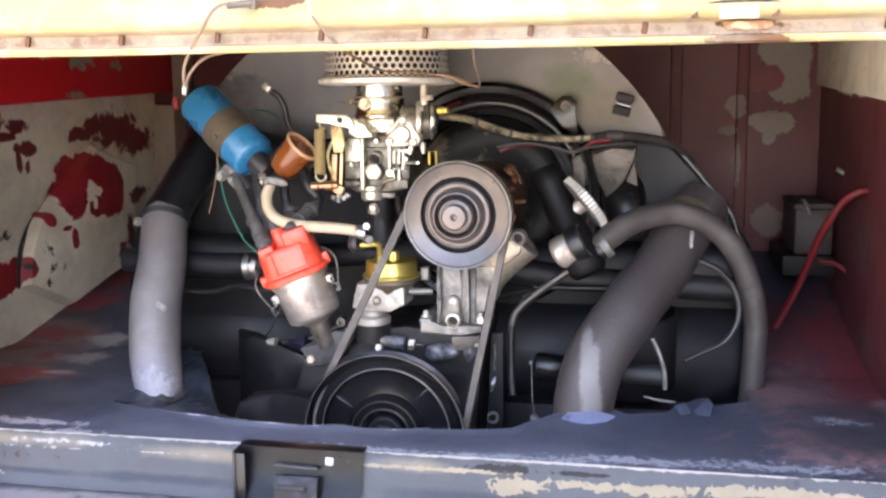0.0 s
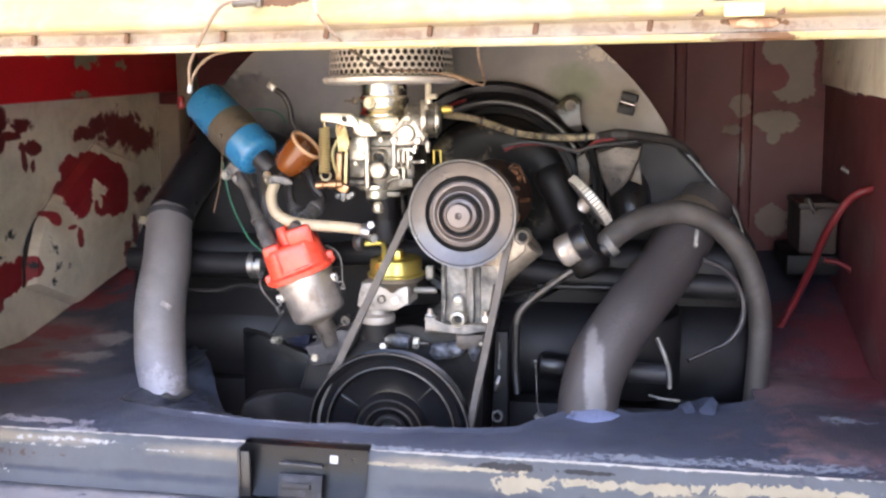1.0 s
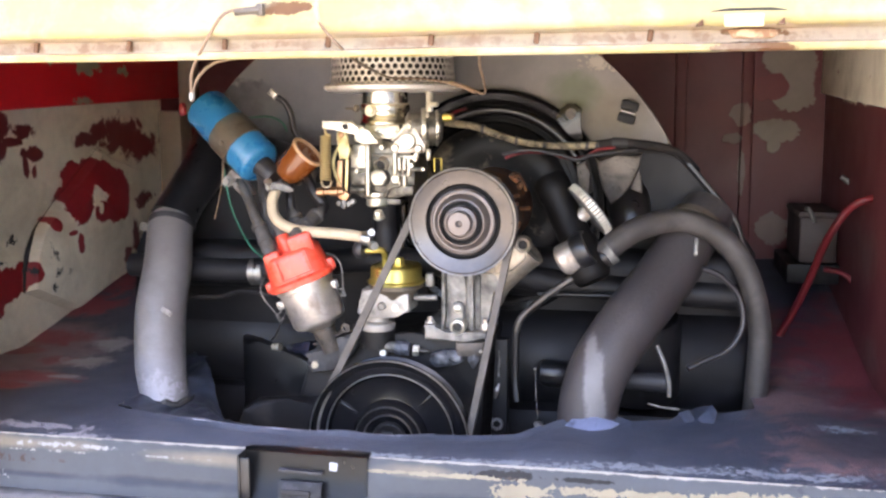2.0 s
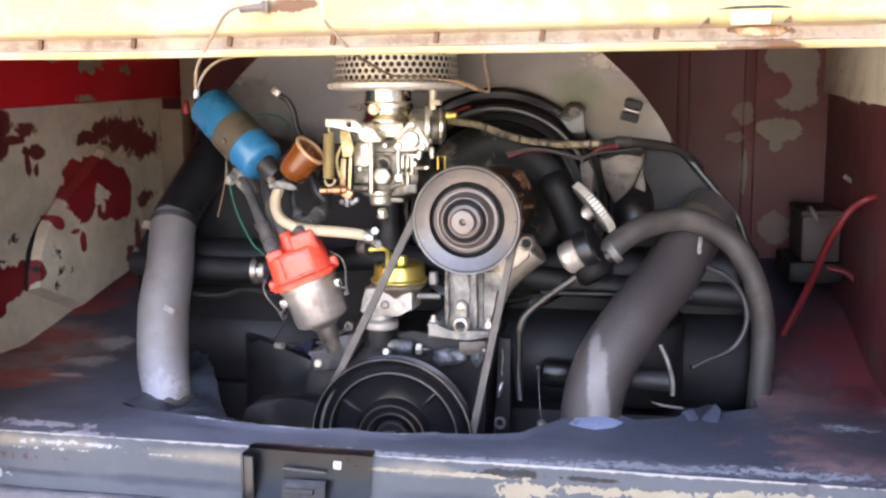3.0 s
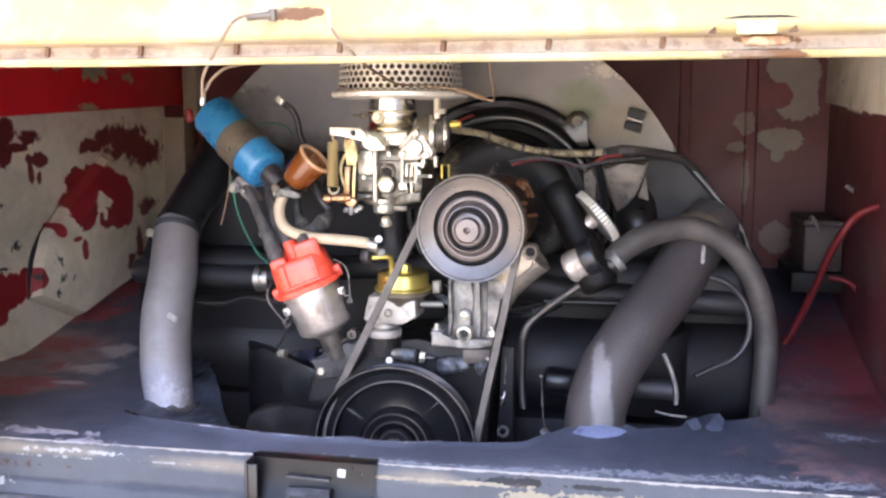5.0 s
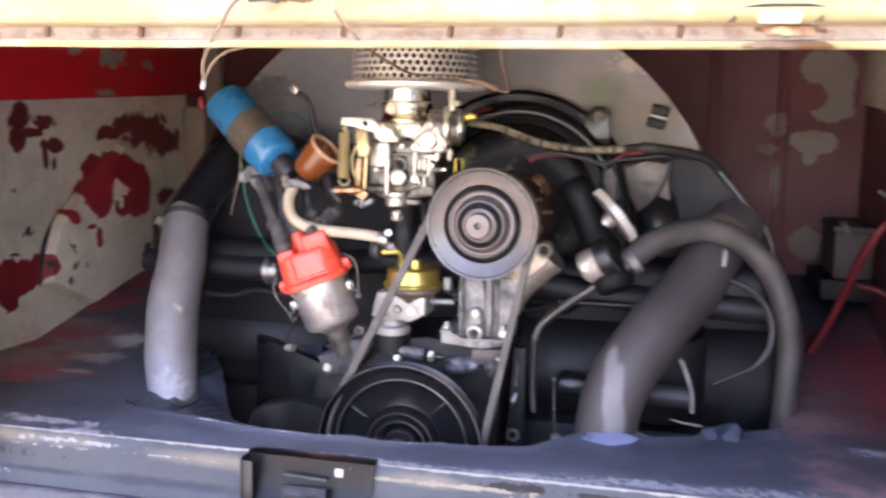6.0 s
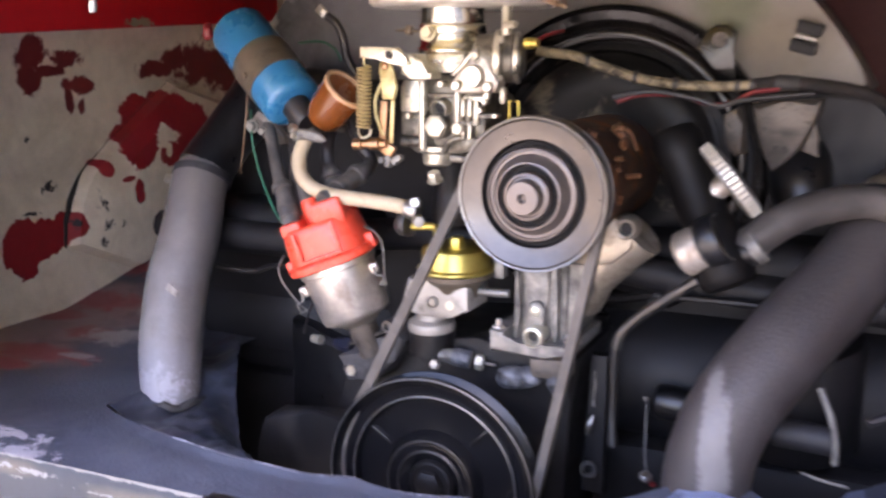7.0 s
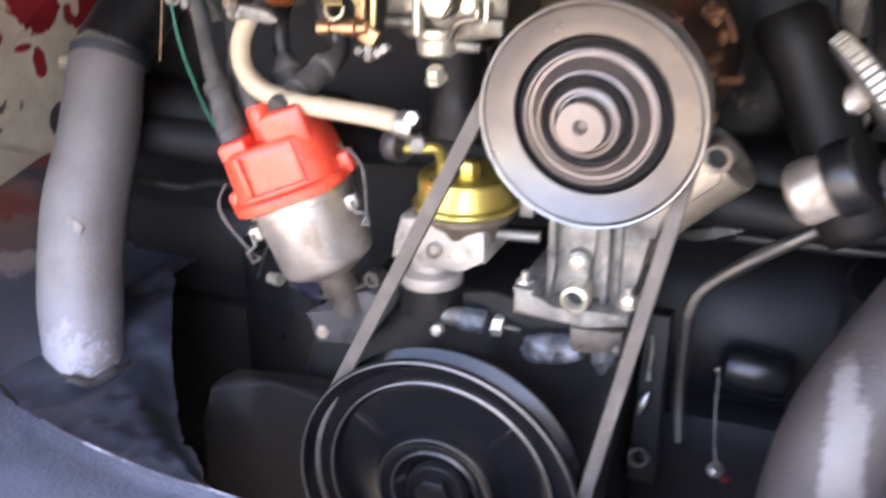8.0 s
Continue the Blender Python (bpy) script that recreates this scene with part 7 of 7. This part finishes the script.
tube(bm, [(-0.4903, 1.1900, 0.9259), (-0.4890, 1.1850, 0.9037), (-0.4970, 1.1900, 0.8751), (-0.5089, 1.2000, 0.8468)], 0.0007, 6)
single("thin_pale_wire", bm, tan_wire, "thin pale wire hanging beside the coil", "wire")
bm = fresh()
tube(bm, [(-0.5001, 1.3000, 0.9738), (-0.4679, 1.2900, 0.9751), (-0.4479, 1.2850, 0.9676), (-0.4405, 1.2850, 0.9557)], 0.0013, 6)
single("thin_green_wire", bm, green_wire, "short green wire behind the coil", "wire")
spade = thing("loose_lead", (-0.4259, 1.2700, 0.9428), "short black lead with bright spade terminal", "wire")
bm = fresh()
tube(bm, [(-0.4473, 1.2700, 0.9999), (-0.4367, 1.2700, 0.9925), (-0.4301, 1.2720, 0.9779), (-0.4273, 1.2750, 0.9573), (-0.4180, 1.2800, 0.9388)], 0.0042, 10)
part("wire", bm, black_wire, spade)
bm = fresh()
box(bm, (-0.4534, 1.2700, 1.0051), (0.012, 0.004, 0.009), turn=(0, 40, 0), bevel=0.001)
part("terminal", bm, steel, spade, "bright spade terminal")

# dark bundle behind coil and cup
bm = fresh()
tube(bm, [(-0.5142, 1.3100, 0.9302), (-0.4854, 1.3000, 0.9344), (-0.4614, 1.3000, 0.9306), (-0.4261, 1.2900, 0.9183), (-0.3918, 1.2800, 0.8980)], [0.012, 0.014, 0.014, 0.014, 0.012], 14)
single("vacuum_hose", bm, black_wire, "thick black hose behind the ignition coil", "hose")

# ---- wiring loom over the generator ----
loom_t = thing("wiring_loom", (-0.0246, 1.2800, 0.9380), "taped wiring loom with tan sleeve and red wire", "wiring")
bm = fresh()
tube(bm, [(-0.2219, 1.2620, 0.9672), (-0.1845, 1.2620, 0.9621), (-0.1564, 1.2650, 0.9521), (-0.1214, 1.2680, 0.9421), (-0.0725, 1.2700, 0.9378), (-0.0244, 1.2750, 0.9396)], 0.0044, 12)
part("sleeve", bm, loom, loom_t, "tan cloth sleeve")
for px in range(5):
    bm = fresh()
    q = [(-0.1739, 1.2630, 0.9592), (-0.1319, 1.2670, 0.9443), (-0.0969, 1.2690, 0.9392), (-0.0449, 1.2730, 0.9383), (-0.0326, 1.2740, 0.9390)][px]
    lathe(bm, [(0.0052, -0.002), (0.0062, -0.0015), (0.0062, 0.0015), (0.0052, 0.002)], q, (1, 0.05, -0.12), 14, close=False)
    part("tape", bm, black_wire, loom_t)
bm = fresh()
tube(bm, [(-0.0312, 1.2740, 0.9390), (-0.0074, 1.2800, 0.9415), (0.0233, 1.2900, 0.9390), (0.0494, 1.3000, 0.9344), (0.0704, 1.3120, 0.9255), (0.0909, 1.3300, 0.9055)], [0.0058, 0.0058, 0.0056, 0.0052, 0.0046, 0.004], 12)
part("taped_end", bm, tape_black, loom_t, "black taped end")
bm = fresh()
lathe(bm, [(0.0062, -0.010), (0.0068, -0.009), (0.0068, 0.009), (0.0062, 0.010)], (-0.0053, 1.2790, 0.9415), (1, 0.1, -0.05), 14)
part("joint", bm, rubber, loom_t)
bm = fresh()
tube(bm, [(-0.1436, 1.2500, 0.9233), (-0.1232, 1.2550, 0.9301), (-0.0924, 1.2600, 0.9298), (-0.0647, 1.2620, 0.9228), (-0.0477, 1.2650, 0.9241), (-0.0309, 1.2700, 0.9336), (-0.0106, 1.2750, 0.9361)], 0.0022, 8)
part("red_wire", bm, red_wire, loom_t, "dull red wire")
bm = fresh()
tube(bm, [(-0.1471, 1.2500, 0.9275), (-0.1127, 1.2550, 0.9328), (-0.0782, 1.2580, 0.9272), (-0.0563, 1.2600, 0.9216), (-0.0374, 1.2650, 0.9269), (0.0167, 1.2800, 0.9331)], 0.0022, 8)
part("black_wire", bm, black_wire, loom_t)
bm = fresh()
tube(bm, [(-0.2109, 1.2000, 0.9726), (-0.2040, 1.2100, 0.9765), (-0.1976, 1.2200, 0.9811), (-0.1910, 1.2400, 0.9844)], 0.0018, 8)
part("choke_wire", bm, red_wire, loom_t, "short red choke wire")

# ---- wires hanging from the panel ----
drop = thing("hanging_wires", (-0.3734, 0.8680, 0.9958), "two tan wires hanging from the panel to a bare terminal", "wire")
tip = (-0.3739, 0.8680, 0.9958)
bm = fresh()
tube(bm, [(-0.2976, 0.8380, 1.0665), (-0.3142, 0.8350, 1.0676), (-0.3269, 0.8320, 1.0620), (-0.3406, 0.8380, 1.0478), (-0.3556, 0.8480, 1.0319), (-0.3696, 0.8600, 1.0155), tip], 0.0014, 8)
part("wire", bm, tan_wire, drop)
bm = fresh()
tube(bm, [(-0.30, 0.872, 1.055), (-0.3309, 0.8700, 1.0311), (-0.3502, 0.8680, 1.0254), (-0.3631, 0.8680, 1.0167), (-0.3707, 0.8680, 1.0058), tip], 0.0014, 8)
part("wire", bm, tan_wire, drop)
bm = fresh()
lathe(bm, [(0.0022, -0.004), (0.0027, 0.0), (0.0022, 0.004)], tip, (0.1, 0, 1), 12)
part("terminal", bm, steel, drop, "bright crimped terminal")
bm = fresh()
tube(bm, [(-0.3162, 0.8360, 1.0658), (-0.3053, 0.8380, 1.0667), (-0.2959, 0.8400, 1.0675)], 0.0032, 8)
box(bm, (-0.2952, 0.8420, 1.0677), (0.006, 0.006, 0.010), bevel=0.001)
part("crimp", bm, strap_tin, drop, "tarnished crimp")

drop2 = thing("hanging_wires", (-0.1373, 1.0000, 1.0012), "thin tan wire looping across the air cleaner", "wire")
bm = fresh()
tube(bm, [(-0.2437, 0.8350, 1.0706), (-0.2406, 0.8320, 1.0579), (-0.2355, 0.8380, 1.0476), (-0.2260, 0.8460, 1.0354), (-0.2226, 0.8700, 1.0271), (-0.2317, 0.9500, 1.0227), (-0.2443, 1.0800, 1.0173), (-0.2161, 1.1200, 1.0168), (-0.1861, 1.1300, 1.0117), (-0.1576, 1.1200, 1.0025), (-0.1441, 1.1000, 1.0007), (-0.1334, 1.0300, 1.0118), (-0.1153, 0.9000, 1.0255), (-0.106, 0.872, 1.055)], 0.0013, 8)
part("wire", bm, tan_wire, drop2)
bm = fresh()
tube(bm, [(-0.2428, 0.8340, 1.0719), (-0.2414, 0.8320, 1.0634), (-0.2396, 0.8320, 1.0551)], 0.0022, 8)
part("sleeve", bm, pale_card, drop2, "pale sleeve")
bm = fresh()
tube(bm, [(-0.1885, 1.1290, 1.0129), (-0.1715, 1.1270, 1.0077), (-0.1576, 1.1200, 1.0025)], 0.0027, 8)
part("splice", bm, tan_wire, drop2, "thicker taped splice")

# ---- latch on the sill ----
latch = thing("latch_bracket", (-0.30, 0.93, 0.58), "black folded steel latch bracket on the sill", "latch")
bm = fresh()
LX0, LX1 = -0.361, -0.232
strip(bm, [(0.9360, 0.6450), (0.9285, 0.6435), (0.9270, 0.6260), (0.9210, 0.6060), (0.9140, 0.5955), (0.9060, 0.5935), (0.8800, 0.5905), (0.8560, 0.5870), (0.8500, 0.5800), (0.8490, 0.5500)], LX0, LX1, 0.002, 16, 0.0006)
part("plate", bm, black_enamel, latch)
bm = fresh()
box(bm, ((LX0 + LX1) / 2, 0.937, 0.6425), (LX1 - LX0, 0.016, 0.0025), turn=(8, 0, 0), bevel=0.0008)
part("top_fold", bm, black_enamel, latch)
bm = fresh()
box(bm, (LX0 + 0.001, 0.922, 0.608), (0.003, 0.024, 0.072), bevel=0.0012)
box(bm, (LX0 + 0.006, 0.913, 0.608), (0.012, 0.003, 0.066), bevel=0.001)
part("side_fold", bm, black_enamel, latch)
worn_black = surface("worn_black", srgb(0.17, 0.17, 0.185), 0.4, stain=srgb(0.33, 0.33, 0.36), stain_scale=60, stain_at=(0.5, 0.7))
bm = fresh()
box(bm, (-0.2985, 0.9215, 0.6279), (0.0448, 0.0070, 0.0026), turn=(0, 2, 0), bevel=0.0008)
part("striker_lip", bm, worn_black, latch, "worn bright-edged striker lip")
bm = fresh()
strip(bm, [(0.9200, 0.6194), (0.9145, 0.6204), (0.9120, 0.6164), (0.9085, 0.5990), (0.9040, 0.5965)], -0.3188, -0.2743, 0.002, 10, 0.0004)
part("striker", bm, worn_black, latch, "worn striker tongue")
bm = fresh()
box(bm, (-0.2997, 0.9083, 0.6102), (0.0289, 0.0040, 0.0050), turn=(-20, 0, 0), bevel=0.0008)
part("striker_slot", bm, undercoat, latch, "dark slot in the tongue")
bm = fresh()
box(bm, (-0.2665, 0.9280, 0.6325), (0.0085, 0.003, 0.0085), turn=(0, 4, 0), bevel=0.001)
part("square_hole", bm, worn_square, latch, "small pale square")

# ---- battery and red cable ----
battery = thing("battery", (0.285, 1.66, 0.72), "dusty beige battery box in the dark corner", "battery")
bm = fresh()
box(bm, (0.279, 1.655, 0.788), (0.056, 0.14, 0.070), bevel=0.006)
part("case", bm, battery_case, battery)
bm = fresh()
box(bm, (0.279, 1.655, 0.826), (0.060, 0.146, 0.010), bevel=0.004)
part("lid", bm, battery_case, battery)
bm = fresh()
tube(bm, [(0.262, 1.60, 0.830), (0.262, 1.583, 0.836), (0.272, 1.578, 0.815)], 0.003, 8)
part("strap", bm, dark_alloy, battery)
bm = fresh()
box(bm, (0.272, 1.66, 0.738), (0.075, 0.17, 0.03), bevel=0.003)
single("battery_tray", bm, black_flat, "black battery tray under the battery", "tray")
rc = thing("battery_cable", (0.24, 1.45, 0.66), "thick red battery cable in a wide bend", "cable")
bm = fresh()
tube(bm, [(0.345, 1.36, 0.850), (0.3227, 1.3800, 0.8678), (0.2984, 1.3800, 0.8646), (0.2831, 1.3900, 0.8510), (0.2694, 1.4000, 0.8259), (0.2598, 1.4200, 0.7969), (0.2501, 1.4400, 0.7574), (0.2343, 1.4600, 0.7091), (0.215, 1.47, 0.665)], 0.0052, 12)
part("cable", bm, cable_red, rc)
bm = fresh()
tube(bm, [(0.2750, 1.5000, 0.7575), (0.2979, 1.5000, 0.7532), (0.3135, 1.5000, 0.7399), (0.3186, 1.5000, 0.7117)], 0.004, 10)
single("short_red_cable", bm, cable_red, "short red cable below the battery", "cable")
bm = fresh()
tube(bm, [(0.3004, 1.5500, 0.8854), (0.3148, 1.5500, 0.8741), (0.3208, 1.5500, 0.8595), (0.3198, 1.5500, 0.8473)], 0.004, 10)
single("battery_lead", bm, dark_alloy, "dull metal braid lead over the battery", "cable")

# ---- right side: control cable, bar and scraps ----
bm = fresh()
tube(bm, [(0.0951, 1.2150, 0.7973), (0.1167, 1.2200, 0.7877), (0.1356, 1.2250, 0.7678), (0.1441, 1.2250, 0.7431), (0.1408, 1.2220, 0.7191), (0.1269, 1.2180, 0.6997), (0.1055, 1.2100, 0.6899), (0.0814, 1.2000, 0.6798)], 0.0036, 10)
single("control_cable", bm, black_wire, "thin black control cable in a loop", "cable")
flap = thing("flap_lever", (0.05, 1.17, 0.64), "bright-edged flap lever on a black duct", "lever")
bm = fresh()
tube(bm, [(0.0450, 1.1800, 0.7102), (0.0537, 1.1750, 0.6916), (0.0592, 1.1720, 0.6726), (0.0603, 1.1700, 0.6530)], 0.0028, 10)
part("arm", bm, dark_alloy, flap, "worn metal arm")
bm = fresh()
lathe(bm, [(0.012, -0.03), (0.012, 0.015)], (0.0427, 1.1900, 0.6649), (1, -0.1, 0), 16)
part("pivot", bm, black_dusty, flap)
bm = fresh()
lathe(bm, [(0.050, 0), (0.053, 0.004), (0.053, 0.10), (0.050, 0.104)], (0.0220, 1.2900, 0.6244), (0, -0.2, 1), 32)
part("box", bm, black_flat, flap, "black round box")
bm = fresh()
tube(bm, [(0.0368, 1.1600, 0.6467), (0.0527, 1.1550, 0.6449), (0.0715, 1.1500, 0.6447)], 0.0012, 8)
single("spring_wire", bm, dark_alloy, "thin bright wire by the floor opening", "wire")


# curled sheets made up for the lit duct bottom and dimmer spots beside it
def scrap(outline, depth, bow, label, scrap_skin):
    bm = fresh()
    c = Vector((0, 0, 0))
    for p in outline:
        c += Vector(p)
    c /= len(outline)
    centre = bm.verts.new(c + Vector((0, -bow, bow * 0.5)))
    ring = [bm.verts.new(p) for p in outline]
    faces = [bm.faces.new((centre, ring[k], ring[(k + 1) % len(ring)])) for k in range(len(ring))]
    bmesh.ops.solidify(bm, geom=faces, thickness=depth)
    single("light_scrap", bm, scrap_skin, label, "seal", group="torn seals", smooth=60)


scrap([(-0.0533, 1.0950, 0.6352), (-0.0457, 1.1000, 0.6418), (-0.0239, 1.1000, 0.6463), (-0.0023, 1.1000, 0.6429), (0.0069, 1.1000, 0.6396), (-0.0076, 1.0850, 0.6345), (-0.0256, 1.0800, 0.6319), (-0.0413, 1.0850, 0.6326)], 0.002, 0.006, "pale bluish sheet added for the lit duct bottom", lit_scrap)
scrap([(0.0623, 1.1400, 0.6301), (0.0716, 1.1500, 0.6408), (0.0821, 1.1500, 0.6453), (0.0881, 1.1400, 0.6381), (0.0855, 1.1300, 0.6280), (0.0715, 1.1300, 0.6246)], 0.002, 0.005, "curled grey sheet added for a dimly lit spot at the floor edge", dim_scrap)
scrap([(0.0918, 1.1400, 0.6383), (0.1072, 1.1600, 0.6496), (0.1130, 1.1500, 0.6450), (0.1080, 1.1300, 0.6313), (0.0977, 1.1300, 0.6287)], 0.002, 0.005, "curled grey sheet added for a dimly lit spot at the floor edge", dim_scrap)
